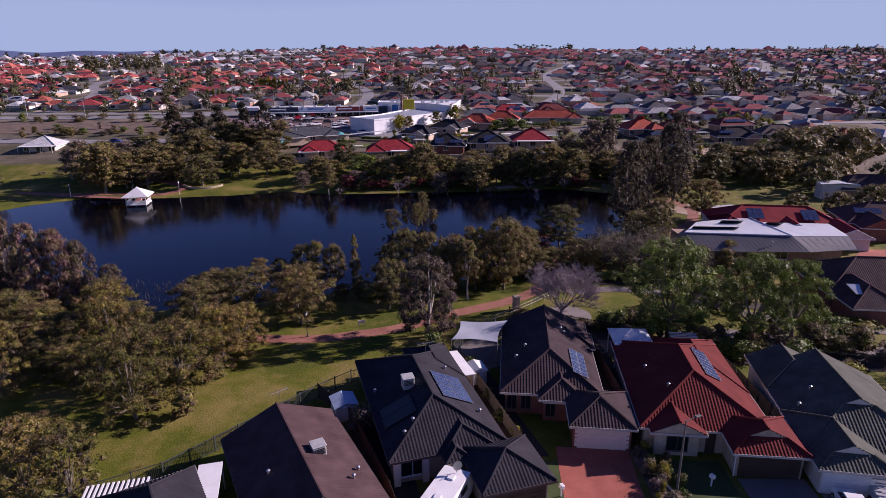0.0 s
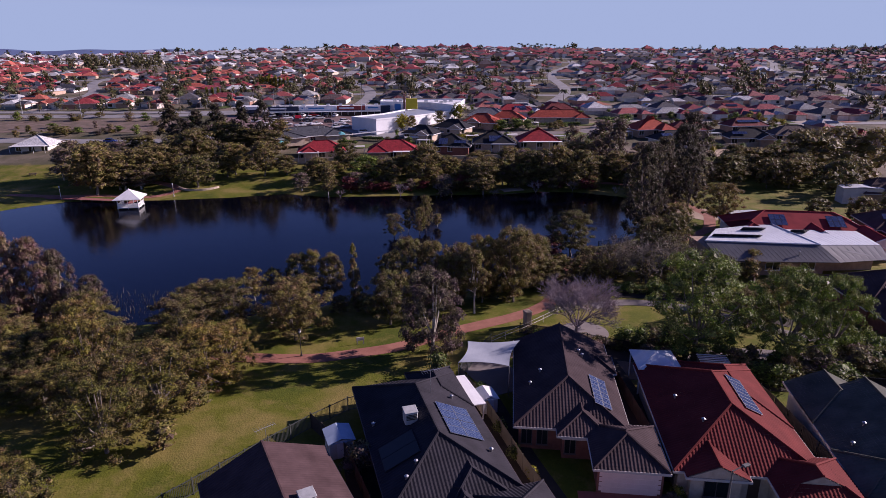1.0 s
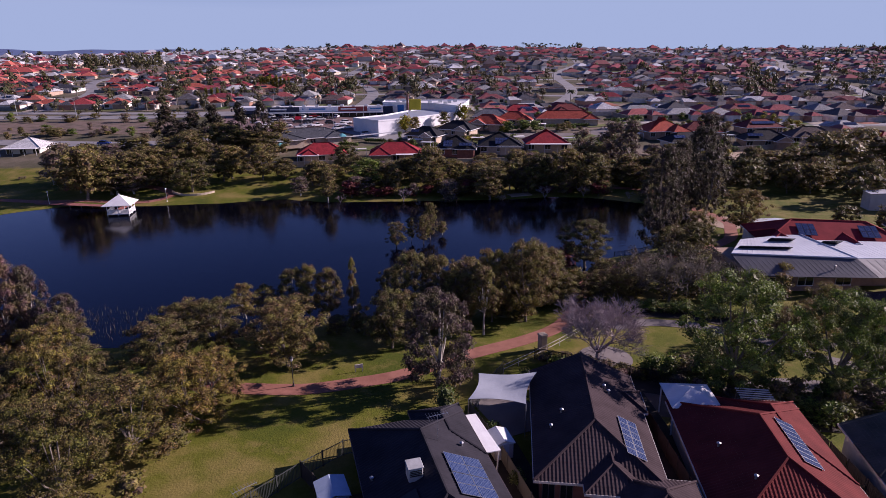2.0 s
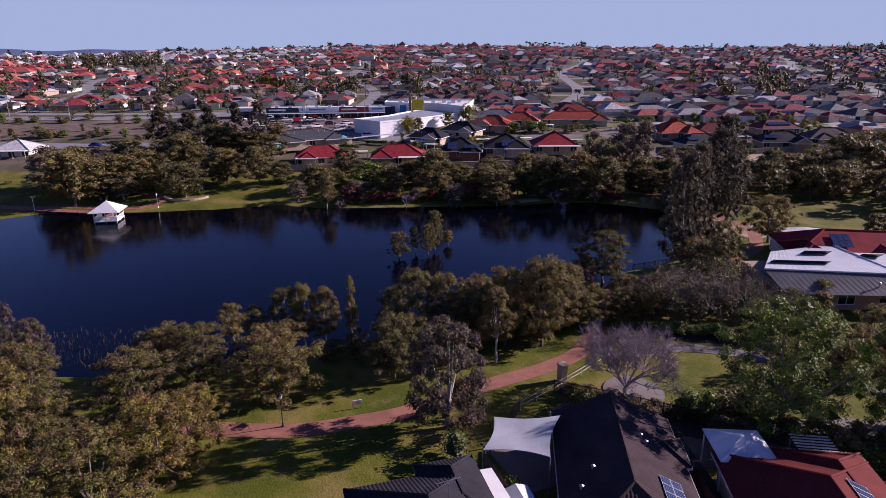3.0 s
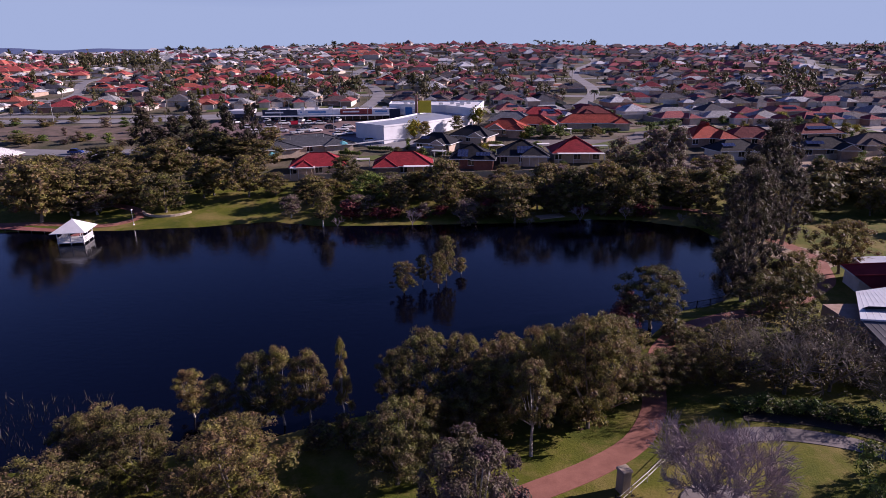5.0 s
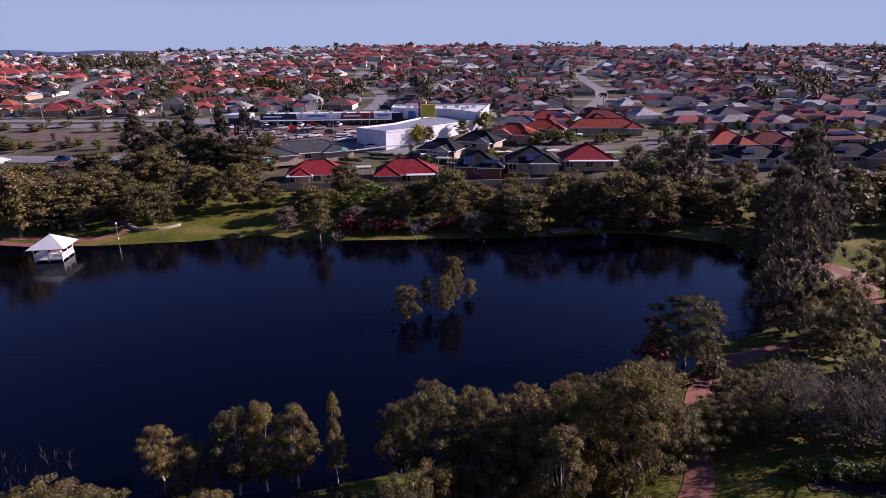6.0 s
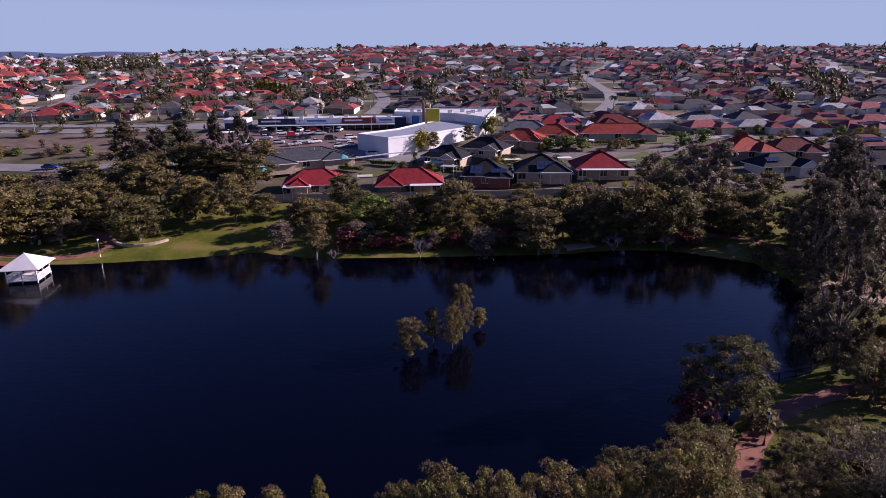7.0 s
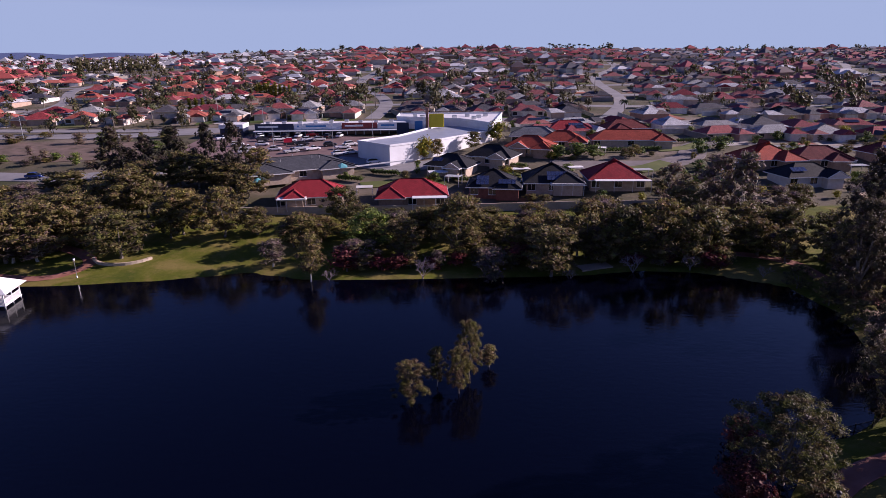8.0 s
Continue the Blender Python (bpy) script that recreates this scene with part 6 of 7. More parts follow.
# ---- park: paths, lamps, gazebo, fences ----
draped("path", [(-25, 74.2), (-21.5, 73.2), (-12.3, 72.2), (-2, 75), (6.1, 80.2), (13.1, 83.6), (19, 87.5), (22.6, 93), (25.5, 101.6), (28.9, 108.5), (33.5, 113.2), (38.5, 116), (45, 118.2), (54, 121), (63, 128), (68.5, 140), (67.6, 150), (64.5, 163), (64, 173), (58, 178), (46, 181)], 2.45, RED_PATH, "red brick footpath winding through the park", "path", 0.05, step=1.5)
draped("path", [(-112, 172), (-100, 171), (-90, 172.5), (-80, 171), (-73, 169.6), (-69, 173), (-67.5, 177.5), (-71, 181.5), (-78, 185), (-92, 188)], 2.4, RED_PATH, "red brick footpath along the far bank", "path", 0.06, step=1.5)
draped("path", [(26.4, 87.4), (29, 88.6), (33, 88.8), (39, 87), (44.5, 82.5), (49, 77), (56, 72), (66, 70)], 2.2, CONCRETE, "pale paved path curving round the lawn", "path", 0.05, step=1.2)
draped("path", [(33, 69.2), (39, 71.5), (46, 70.2), (53, 66), (62, 64)], 3.0, CONCRETE, "pale paved path behind the gardens", "path", 0.07, step=1.2)
disc = Geo()
disc.face([(3.2 * math.cos(a), 3.2 * math.sin(a), 0.08) for a in np.linspace(0, 2 * math.pi, 33)[:-1]])
disc.strip([(3.2 * math.cos(a), 3.2 * math.sin(a), 0.08) for a in np.linspace(0, 2 * math.pi, 33)], [(3.3 * math.cos(a), 3.3 * math.sin(a), -0.3) for a in np.linspace(0, 2 * math.pi, 33)])
tagged(part("paved_circle", disc, CONCRETE, None, "", at(22.8, 78.6)), "round paved tree surround", "paving", kind="structure")
draped("bare_earth", [(60, 150), (66, 144), (70, 136)], 9.0, SAND, "worn bare earth under the tall trees", "ground", 0.05)
draped("bare_earth", [(24, 172.4), (27, 173.4), (30, 174.3)], 2.5, SAND, "pale stony patch at the far bank", "ground", 0.25)

BLACK = surface("black_paint", (0.015, 0.015, 0.016), (0.03, 0.03, 0.03), 2, 0.5)


def park_lamp(x, y, label="black cast park lamp beside the path", mat=BLACK):
    ob = thing("park_lamp", at(x, y), label, "street lamp", "park lamps")
    part("post", Geo().tube([(0, 0, -0.3), (0, 0, 0.5), (0, 0, 0.55), (0, 0, 3.1)], [0.09, 0.09, 0.055, 0.045], 8), mat, ob)
    part("base", Geo().tube([(0, 0, -0.2), (0, 0, 0.12), (0, 0, 0.3)], [0.16, 0.15, 0.09], 8), mat, ob)
    part("lantern", Geo().tube([(0, 0, 3.1), (0, 0, 3.2), (0, 0, 3.5)], [0.07, 0.13, 0.19], 8), LAMPGLASS, ob, "frosted lantern")
    part("cap", Geo().tube([(0, 0, 3.5), (0, 0, 3.6), (0, 0, 3.72)], [0.25, 0.2, 0.03], 8), mat, ob)


park_lamp(-13.6, 72.3 + 0.9)
park_lamp(30.5, 108.6)
park_lamp(-66.8, 170.6, "pale lamp post on the far bank", METAL)
park_lamp(-96, 168.5, "white bollard lamp on the far bank", WHITE)
seat = thing("park_sign", at(-6.7, 76.4, 15), "small pale timber sign frame on the lawn", "sign")
for u in (-0.4, 0.4):
    part("leg", Geo().box(u - 0.05, -0.05, -0.2, u + 0.05, 0.05, 0.9), RENDER, seat)
part("board", Geo().box(-0.5, -0.04, 0.5, 0.5, 0.04, 0.95), RENDER, seat)

# picnic tables on the far lawn
TIMBER = surface("dark_timber", (0.05, 0.035, 0.028), (0.1, 0.07, 0.055), 1.5, 0.85)
for x, y, yaw in ((-117.5, 192.5, 20), (-112.5, 194.5, -10)):
    ob = thing("picnic_table", at(x, y, yaw), "dark timber picnic table with benches on the far lawn", "table", "picnic tables")
    part("tabletop", Geo().box(-1.0, -0.4, 0.7, 1.0, 0.4, 0.76), TIMBER, ob)
    for sy in (-0.75, 0.75):
        part("bench_seat", Geo().box(-1.0, sy - 0.14, 0.42, 1.0, sy + 0.14, 0.47), TIMBER, ob)
    for sx in (-0.7, 0.7):
        part("trestle", Geo().box(sx - 0.05, -0.85, 0.36, sx + 0.05, 0.85, 0.42).box(sx - 0.05, -0.35, -0.1, sx + 0.05, -0.25, 0.7).box(sx - 0.05, 0.25, -0.1, sx + 0.05, 0.35, 0.7), TIMBER, ob)

# gazebo over the water
gz = thing("gazebo", pose(-73.3, 159.4, 0, 0, 0, 8.5), "white timber gazebo with a pyramid roof standing over the lake", "gazebo")
part("deck", Geo().box(-2.55, -2.55, 0.35, 2.55, 2.55, 0.5), WHITE, gz, "pale timber deck")
for sx in (-1, 0, 1):
    for sy in (-1, 0, 1):
        if sx or sy:
            part("post", Geo().box(sx * 2.4 - 0.07, sy * 2.4 - 0.07, -1.6, sx * 2.4 + 0.07, sy * 2.4 + 0.07, 2.75), WHITE, gz)
roof = Geo()
for s in wing_lines(-3.3, 3.3, -3.3, 3.3, 2.65, 0.66, "v", "hh")[0]:
    flat_slope(roof, *s)
roof.box(-3.3, -3.3, 2.56, 3.3, 3.3, 2.64)
part("roof", roof, WHITE, gz, "white metal pyramid roof")
part("finial", Geo().tube([(0, 0, 4.75), (0, 0, 5.05)], [0.1, 0.03], 6), WHITE, gz)
for k in range(4):
    m = pose(0, 0, 0, 0, 0, 90 * k)
    if k != 2:
        part("rail", Geo().box(-2.4, -2.46, 1.42, 2.4, -2.36, 1.5), WHITE, gz, "", m)
        part("rail", Geo().box(-2.4, -2.44, 0.62, 2.4, -2.38, 0.68), WHITE, gz, "", m)
        for j in range(28):
            part("baluster", Geo().box(-2.33 + j * 0.172 - 0.045, -2.43, 0.68, -2.33 + j * 0.172 + 0.045, -2.39, 1.42), WHITE, gz, "", m)
jet = thing("jetty", pose(-76.4, 165.2, 0, 0, 0, -8), "red-brown timber jetty leading from the bank to the gazebo", "jetty")
JETTY = surface("jetty_boards", (0.22, 0.08, 0.07), (0.34, 0.13, 0.11), 1.0, 0.85)
for i in range(52):
    part("board", Geo().box(-2.6 - i * 0.42 - 0.4, -0.7 + 0.02 * i, 0.42, -2.6 - i * 0.42, 1.1 + 0.05 * i, 0.5), JETTY, jet)
for i in range(7):
    for s in (-0.6, 1.3):
        part("pile", Geo().tube([(-4 - i * 3.2, s + 0.1 * i, -1.6), (-4 - i * 3.2, s + 0.1 * i, 0.42)], [0.1, 0.1], 6), BARK, jet)
for i in range(6):
    part("board", Geo().box(0.9 - i * 0.1, -3.5 + i * 0.8, 0.42, 2.5 - i * 0.1, -3.5 + i * 0.8 + 0.76, 0.5), JETTY, jet)

# curved limestone seat wall
arc = [(-63 + 6.2 * math.cos(a), 182 + 5.8 * math.sin(a)) for a in np.linspace(radians(205), radians(335), 15)]
for p, q in zip(arc, arc[1:]):
    tagged(part("seat_wall", Geo().box(0, -0.25, -0.4, math.dist(p, q) - 0.02, 0.25, 0.5), LIMESTONE, None, "", pose(p[0], p[1], ground_height(*p), 0, 0, math.degrees(math.atan2(q[1] - p[1], q[0] - p[0])))), "pale limestone block of a curved seat wall", "wall", "seat wall", "structure")


def fence(label, line, high, mat, gap=2.4, solid=False, up=0.0):
    """A fence along a line: posts, rails and pickets (or a solid sheet) panel by panel."""
    ob = thing("fence", pose(0, 0, 0), label, "fence", "fences")
    for a, b in zip(line, line[1:]):
        k = max(1, round(math.dist(a, b) / gap))
        for i in range(k):
            p, q = (tuple(a[j] + (b[j] - a[j]) * (i + u) / k for j in (0, 1)) for u in (0, 1))
            d, turn = math.dist(p, q), math.degrees(math.atan2(q[1] - p[1], q[0] - p[0]))
            z0, z1 = ground_height(*p), ground_height(*q)
            m = pose(p[0], p[1], z0 + up, 0, -math.degrees(math.atan2(z1 - z0, d)), turn)
            part("post", Geo().box(-0.045, -0.045, -0.4, 0.045, 0.045, high + 0.08), mat, ob, "", pose(p[0], p[1], z0 + up, 0, 0, turn))
            if solid:
                us = [0.05 + i * 0.11 for i in range(int((d - 0.1) / 0.11) + 1)]
                g = Geo().strip([(u, 0.03 * (-1) ** i, 0.02) for i, u in enumerate(us)], [(u, 0.03 * (-1) ** i, high) for i, u in enumerate(us)])
                part("sheet", g, mat, ob, "", m)
            else:
                part("rail", Geo().box(0, -0.02, high - 0.12, d, 0.02, high - 0.06), mat, ob, "", m)
                part("rail", Geo().box(0, -0.02, 0.12, d, 0.02, 0.17), mat, ob, "", m)
                g = Geo()
                for r in np.arange(0.12, d - 0.05, 0.14):
                    g.box(r - 0.012, -0.012, 0.05, r + 0.012, 0.012, high)
                tagged(part("picket_infill", g, mat, ob, "", m), kind="stuff")
    return ob


GREYFENCE = surface("grey_green_pickets", (0.07, 0.08, 0.075), (0.12, 0.13, 0.125), 2, 0.5, 0.3)
COLORBOND = surface("brown_sheet_fence", (0.07, 0.055, 0.05), (0.11, 0.09, 0.08), 1, 0.6)
TANFENCE = surface("cream_sheet_fence", (0.16, 0.145, 0.12), (0.22, 0.2, 0.17), 1, 0.6)
fence("grey metal picket fence along the park boundary", [(-29, 40.6), (-25.3, 42.4), (-21, 44.6), (-16, 50), (-9.6, 57.2), (-6.4, 60.2), (4.9, 63.6), (5.6, 67), (10, 75.3)], 1.6, GREYFENCE)
rail = thing("hand_rail", pose(0, 0, 0), "pale metal two-bar safety rail beside the path", "rail")
rail_line = [(10, 75.3), (12, 77), (14.2, 78.8), (16.1, 80.5), (18, 82.2), (20.5, 84.6), (23, 87)]
for p, q in zip(rail_line, rail_line[1:] + rail_line[-1:]):
    a, b = Vector((*p, ground_height(*p))), Vector((*q, ground_height(*q)))
    part("post", Geo().tube([a - Vector((0, 0, 0.3)), a + Vector((0, 0, 1.05))], [0.035, 0.035], 6), TRIM, rail)
    if p != q:
        for z in (0.55, 1.03):
            part("bar", Geo().tube([a + Vector((0, 0, z)), b + Vector((0, 0, z))], [0.03, 0.03], 6), TRIM, rail)
fence("brown sheet fence between gardens", [(-9.6, 57.2), (-5.5, 52), (-1.2, 41), (0.2, 36)], 1.7, COLORBOND, solid=True)
fence("cream sheet fence between gardens", [(5.4, 66), (7.4, 60), (9.8, 50), (11.6, 44)], 1.7, TANFENCE, solid=True)
fence("brown sheet fence beside the brick house", [(20.2, 76), (22.6, 66), (22.3, 54), (22, 47)], 1.7, COLORBOND, solid=True)
fence("brown sheet fence beside the red-roofed house", [(36.6, 66), (36.6, 58), (36.0, 48)], 1.7, COLORBOND, solid=True)
fence("dark picket fence behind the gardens", [(14.2, 78.8), (20.2, 76), (28, 71.5), (36.6, 66), (46, 63), (56, 60)], 1.5, DARK)
fence("low dark fence on the lake bank", [(37, 121.2), (43.5, 122.6), (48, 126)], 1.0, DARK)
pil = thing("stone_pillar", at(15.6, 81.2, 20), "weathered grey stone pillar at the end of the rail", "pillar")
part("shaft", Geo().box(-0.45, -0.45, -0.3, 0.45, 0.45, 2.0, bevel=0.08), LIMESTONE, pil)
part("cap", Geo().box(-0.52, -0.52, 2.0, 0.52, 0.52, 2.2, bevel=0.08), LIMESTONE, pil)

# ---- gardens of the near houses ----
CLOTH = surface("white_shade_cloth", (0.33, 0.36, 0.41), (0.4, 0.43, 0.48), 0.8, 0.8, bump=0.15)
sail = thing("shade_sail", pose(0, 0, 0), "white fabric shade sail stretched between posts over a patio", "shade sail")
c00, c10, c11, c01 = Vector((5.1, 63.8, 5.0)), Vector((10.35, 62.4, 5.2)), Vector((12.3, 67.75, 5.5)), Vector((6.4, 67.5, 5.65))
cloth, n = Geo(), 12
for top in (0, 0.02):
    base = len(cloth.v)
    for j in range(n + 1):
        for i in range(n + 1):
            u, v = i / n, j / n
            su = 0.5 + (u - 0.5) * (1 - 0.13 * math.sin(math.pi * v))
            sv = 0.5 + (v - 0.5) * (1 - 0.16 * math.sin(math.pi * u))
            p = c00.lerp(c10, su).lerp(c01.lerp(c11, su), sv)
            cloth.v.append((p.x, p.y, p.z - 0.25 * math.sin(math.pi * u) * math.sin(math.pi * v) + top))
    cloth.f += [(base + j * (n + 1) + i, base + j * (n + 1) + i + 1, base + (j + 1) * (n + 1) + i + 1, base + (j + 1) * (n + 1) + i) for j in range(n) for i in range(n)]
part("cloth", cloth, CLOTH, sail)
for c in (c00, c10, c01):
    part("post", Geo().tube([(c.x, c.y, 1.0), (c.x, c.y, c.z)], [0.06, 0.05], 8), METAL, sail)

tent = thing("garden_pavilion", pose(26.45, 63.9, 1.9, 0, 0, -6), "white pyramid-roofed garden pavilion on posts", "gazebo")
roof = Geo()
for s in wing_lines(-2.3, 2.3, -2.25, 2.25, 2.9, 0.42, "v", "hh")[0]:
    flat_slope(roof, *s)
roof.box(-2.3, -2.25, 2.82, 2.3, 2.25, 2.89)
part("roof", roof, WHITE, tent, "white sheeted roof")
for sx in (-1, 1):
    for sy in (-1, 1):
        part("post", Geo().box(sx * 2.1 - 0.06, sy * 2.05 - 0.06, -0.3, sx * 2.1 + 0.06, sy * 2.05 + 0.06, 2.9), WHITE, tent)
perg = thing("pergola", pose(33.5, 65, 1.5, 0, 0, -10), "small open pergola with pale battens", "pergola")
for i in range(6):
    part("batten", Geo().box(-1.6, -1.1 + i * 0.42, 2.5, 1.6, -1.02 + i * 0.42, 2.6), WHITE, perg)
for sx in (-1, 1):
    for sy in (-1, 1):
        part("post", Geo().box(sx * 1.4 - 0.05, sy * 1.0 - 0.05, -0.3, sx * 1.4 + 0.05, sy * 1.0 + 0.05, 2.5), BARK, perg)


def shed(label, x, y, yaw, w, d, h, mat, roof_mat, rise=0.35):
    ob = thing("garden_shed", pose(x, y, ground_height(x, y), 0, 0, yaw), label, "shed")
    part("wall", Geo().box(-w / 2, -d / 2, -0.3, w / 2, d / 2, h), mat, ob)
    g = Geo()
    for s in (-1, 1):
        flat_slope(g, (s * (w / 2 + 0.15), -s * (d / 2 + 0.15), h), (s * (w / 2 + 0.15), s * (d / 2 + 0.15), h), (0, s * (d / 2 + 0.15), h + rise), (0, -s * (d / 2 + 0.15), h + rise))
    g.box(-w / 2 - 0.15, -d / 2 - 0.15, h - 0.05, w / 2 + 0.15, d / 2 + 0.15, h - 0.005)
    part("roof", g, roof_mat, ob)
    part("door", Geo().box(-0.45, -d / 2 - 0.04, 0, 0.45, -d / 2 - 0.01, 1.8), WHITE, ob)


shed("pale metal garden shed beside the fence", 7.7, 60.0, 14, 1.7, 2.1, 1.7, RENDER, WHITE)
shed("small pale-blue roofed shed by the park fence", -6.4, 53.6, 20, 2.2, 2.4, 1.7, RENDER, surface("pale_blue_roof", (0.4, 0.5, 0.62), (0.5, 0.6, 0.72)))
patio = part("patio_roof", Geo().box(-0.65, -2.9, -0.05, 0.65, 2.9, 0.05), WHITE, None, "", pose(5.9, 59.6, 4.2, 0, 4, 17))
tagged(patio, "white translucent patio roof along the charcoal house", "patio roof")
for v in (-2.7, 0, 2.7):
    part("post", Geo().box(0.5, v - 0.05, -2.7, 0.6, v + 0.05, -0.05), WHITE, patio)

# hip-roofed corner house with white patio and striped pergola
e_ = house("brown tiled house corner with a small hipped roof", -19, 37.5, 30, [(-3.2, 4.0, -6, 3.6, "v", "hh")], TILE["charcoal"], BRICK_TAN, z=zy)
w_ = part("patio_roof", Geo().box(-0.95, -3, -0.05, 0.95, 3, 0.05), WHITE, None, "", pose(-15.5, 40.0, 4.4, 0, 0, 12))
tagged(w_, "white insulated patio roof panel", "patio roof")
for sx in (-0.85, 0.85):
    for v in (-2.8, 2.8):
        part("post", Geo().box(sx - 0.05, v - 0.05, -2.8, sx + 0.05, v + 0.05, -0.05), WHITE, w_)
st = thing("striped_pergola", pose(-22.5, 39.8, 1.8, 0, 0, 12), "pergola with white battens over dark shade", "pergola")
# a solid navy sheet, not open framing: paints the shade between the battens
part("frame", Geo().box(-2.4, -1.2, 2.5, 2.4, 1.2, 2.58), NAVY, st)
for i in range(13):
    part("batten", Geo().box(-2.3 + i * 0.37, -1.25, 2.585, -2.14 + i * 0.37, 1.25, 2.66), WHITE, st)
for sx in (-1, 1):
    for sy in (-1, 1):
        part("post", Geo().box(sx * 2.3 - 0.05, sy * 1.1 - 0.05, -0.3, sx * 2.3 + 0.05, sy * 1.1 + 0.05, 2.5), WHITE, st)

# caravan and satellite dish
van = thing("caravan", pose(3.3, 39.2, 1.85, 0, 0, 62), "white caravan parked in front of the charcoal house", "caravan")
prof = [(-2.9, 0.5), (2.6, 0.5), (2.95, 1.0), (2.75, 2.2), (2.3, 2.6), (-2.5, 2.65), (-2.85, 2.3)]
g = Geo()
g.face([(x, -1.15, z) for x, z in prof])
g.face([(x, 1.15, z) for x, z in prof][::-1])
for (ax, az), (bx, bz) in zip(prof, prof[1:] + prof[:1]):
    g.face([(bx, -1.15, bz), (ax, -1.15, az), (ax, 1.15, az), (bx, 1.15, bz)])
part("body", g, WHITE, van)
for u in (-1.5, 1.0):
    part("window", Geo().box(u - 0.6, -1.18, 1.5, u + 0.6, -1.14, 2.1), GLASS, van)
    part("roof_hatch", Geo().box(u - 0.3, -0.3, 2.6, u + 0.3, 0.3, 2.74, bevel=0.05), WHITE, van)
for sy in (-1, 1):
    for u in (-0.5, 0.5):
        part("wheel", Geo().tube([(u, sy * 1.1 - 0.1, 0.34), (u, sy * 1.1 + 0.1, 0.34)], [0.34, 0.34], 10), RUBBER, van)
dish = thing("satellite_dish", pose(4.3, 40.6, 4.7, 0, 0, 20), "grey satellite dish on a roof bracket", "dish")
part("bowl", Geo().tube([(0, 0.12, 0.5), (0, 0, 0.52), (0, -0.05, 0.53)], [0.1, 0.32, 0.4], 14), METAL, dish)
part("bracket", Geo().tube([(0, 0.1, -0.2), (0, 0.12, 0.5)], [0.03, 0.03], 6), DARK, dish)
part("feed_arm", Geo().tube([(0, 0, 0.2), (0, -0.5, 0.5)], [0.02, 0.02], 5), DARK, dish)


def aerial(x, y, z, yaw, label):
    ob = thing("tv_aerial", pose(x, y, z, 0, 0, yaw), label, "aerial", "aerials")
    part("mast", Geo().tube([(0, 0, -0.8), (0, 0, 1.8)], [0.025, 0.02], 5), METAL, ob)
    part("boom", Geo().tube([(-0.9, 0, 1.75), (0.9, 0, 1.75)], [0.018, 0.018], 5), METAL, ob)
    for i in range(8):
        part("element", Geo().tube([(-0.85 + i * 0.24, -0.5 + 0.03 * i, 1.76), (-0.85 + i * 0.24, 0.5 - 0.03 * i, 1.76)], [0.01, 0.01], 4), METAL, ob)


aerial(-11.6, 49.2, 5.6, 40, "television aerial on the brown-purple roof")
aerial(2.0, 55.5, 7.0, 20, "television aerial on the charcoal roof")

STREETPOLE = surface("street_pole_paint", (0.09, 0.09, 0.09), (0.14, 0.14, 0.14), 2, 0.7)
# drives, front lawns and verge
draped("driveway", [(17.2, 46.8), (16.7, 43), (16.2, 38), (15.6, 30)], 6.6, RED_DRIVE, "red paved driveway in front of the beige garage", "driveway", 0.06, step=1.0)
draped("driveway", [(31.3, 41.8), (31.0, 36), (30.6, 28)], 5.6, CONCRETE, "paved driveway in front of the brown garage", "driveway", 0.06, step=1.0)
draped("driveway", [(37.2, 39.4), (36.5, 34), (35.5, 28)], 5.6, CONCRETE, "paved driveway in front of the white garage", "driveway", 0.06, step=1.0)
draped("driveway", [(8.6, 38.2), (9.2, 33), (10, 27)], 5.6, CONCRETE, "paved driveway in front of the charcoal house", "driveway", 0.06, step=1.0)
draped("front_lawn", [(13.2, 45.2), (12.9, 41), (12.6, 36)], 2.4, surface("green_lawn", (0.035, 0.058, 0.014), (0.065, 0.09, 0.024), 0.6, 0.95, objects=False), "small bright green front lawn", "lawn", 0.05, step=1.0)
draped("front_lawn", [(25.5, 44.5), (25.2, 40), (24.8, 34)], 5.0, bpy.data.materials["green_lawn"], "shaded front lawn beside the drive", "lawn", 0.05, step=1.0)
draped("garden_bed", [(21.4, 46.5), (21.4, 42), (21.2, 36)], 1.8, SOIL, "bare garden bed between the drives", "garden", 0.07, step=1.0)
draped("garden_kerb", [(22.1, 42.2), (22.0, 41.5), (22.1, 40.8), (22.6, 40.0)], 0.22, RENDER, "pale curved concrete kerb round the garden bed", "kerb", 0.12, step=0.6)
draped("street", [(-40, 17), (0, 24), (20, 27), (60, 20), (90, 4)], 9.0, ASPHALT, "asphalt street in front of the near houses", "road", 0.03)
MULCH = surface("dark_mulch", (0.022, 0.017, 0.014), (0.055, 0.042, 0.034), 0.5, 0.95, bump=0.5, fine=14, objects=False)
draped("side_yard", [(-4.2, 55), (-2.5, 47), (0.2, 36)], 4.6, MULCH, "dark paved side yard between two houses", "garden", 0.06, step=1.0)
draped("side_yard", [(7.6, 62), (9.6, 52), (11.4, 45.5)], 3.4, MULCH, "dark planted side yard between two houses", "garden", 0.06, step=1.0)
draped("side_yard", [(22.4, 72), (22.5, 60), (22, 48)], 4.0, MULCH, "dark side yard beside the brick house", "garden", 0.06, step=1.0)
draped("side_yard", [(36.4, 65), (36.2, 55), (35.6, 45)], 3.0, MULCH, "dark side yard beside the red-roofed house", "garden", 0.06, step=1.0)
# dark ground over the lawn: planted bed and the trees' shade in one colour
draped("garden_bed", [(36, 66), (46, 64.5), (60, 62)], 7.0, MULCH, "mulched garden bed under the shade trees", "garden", 0.05, step=1.5)
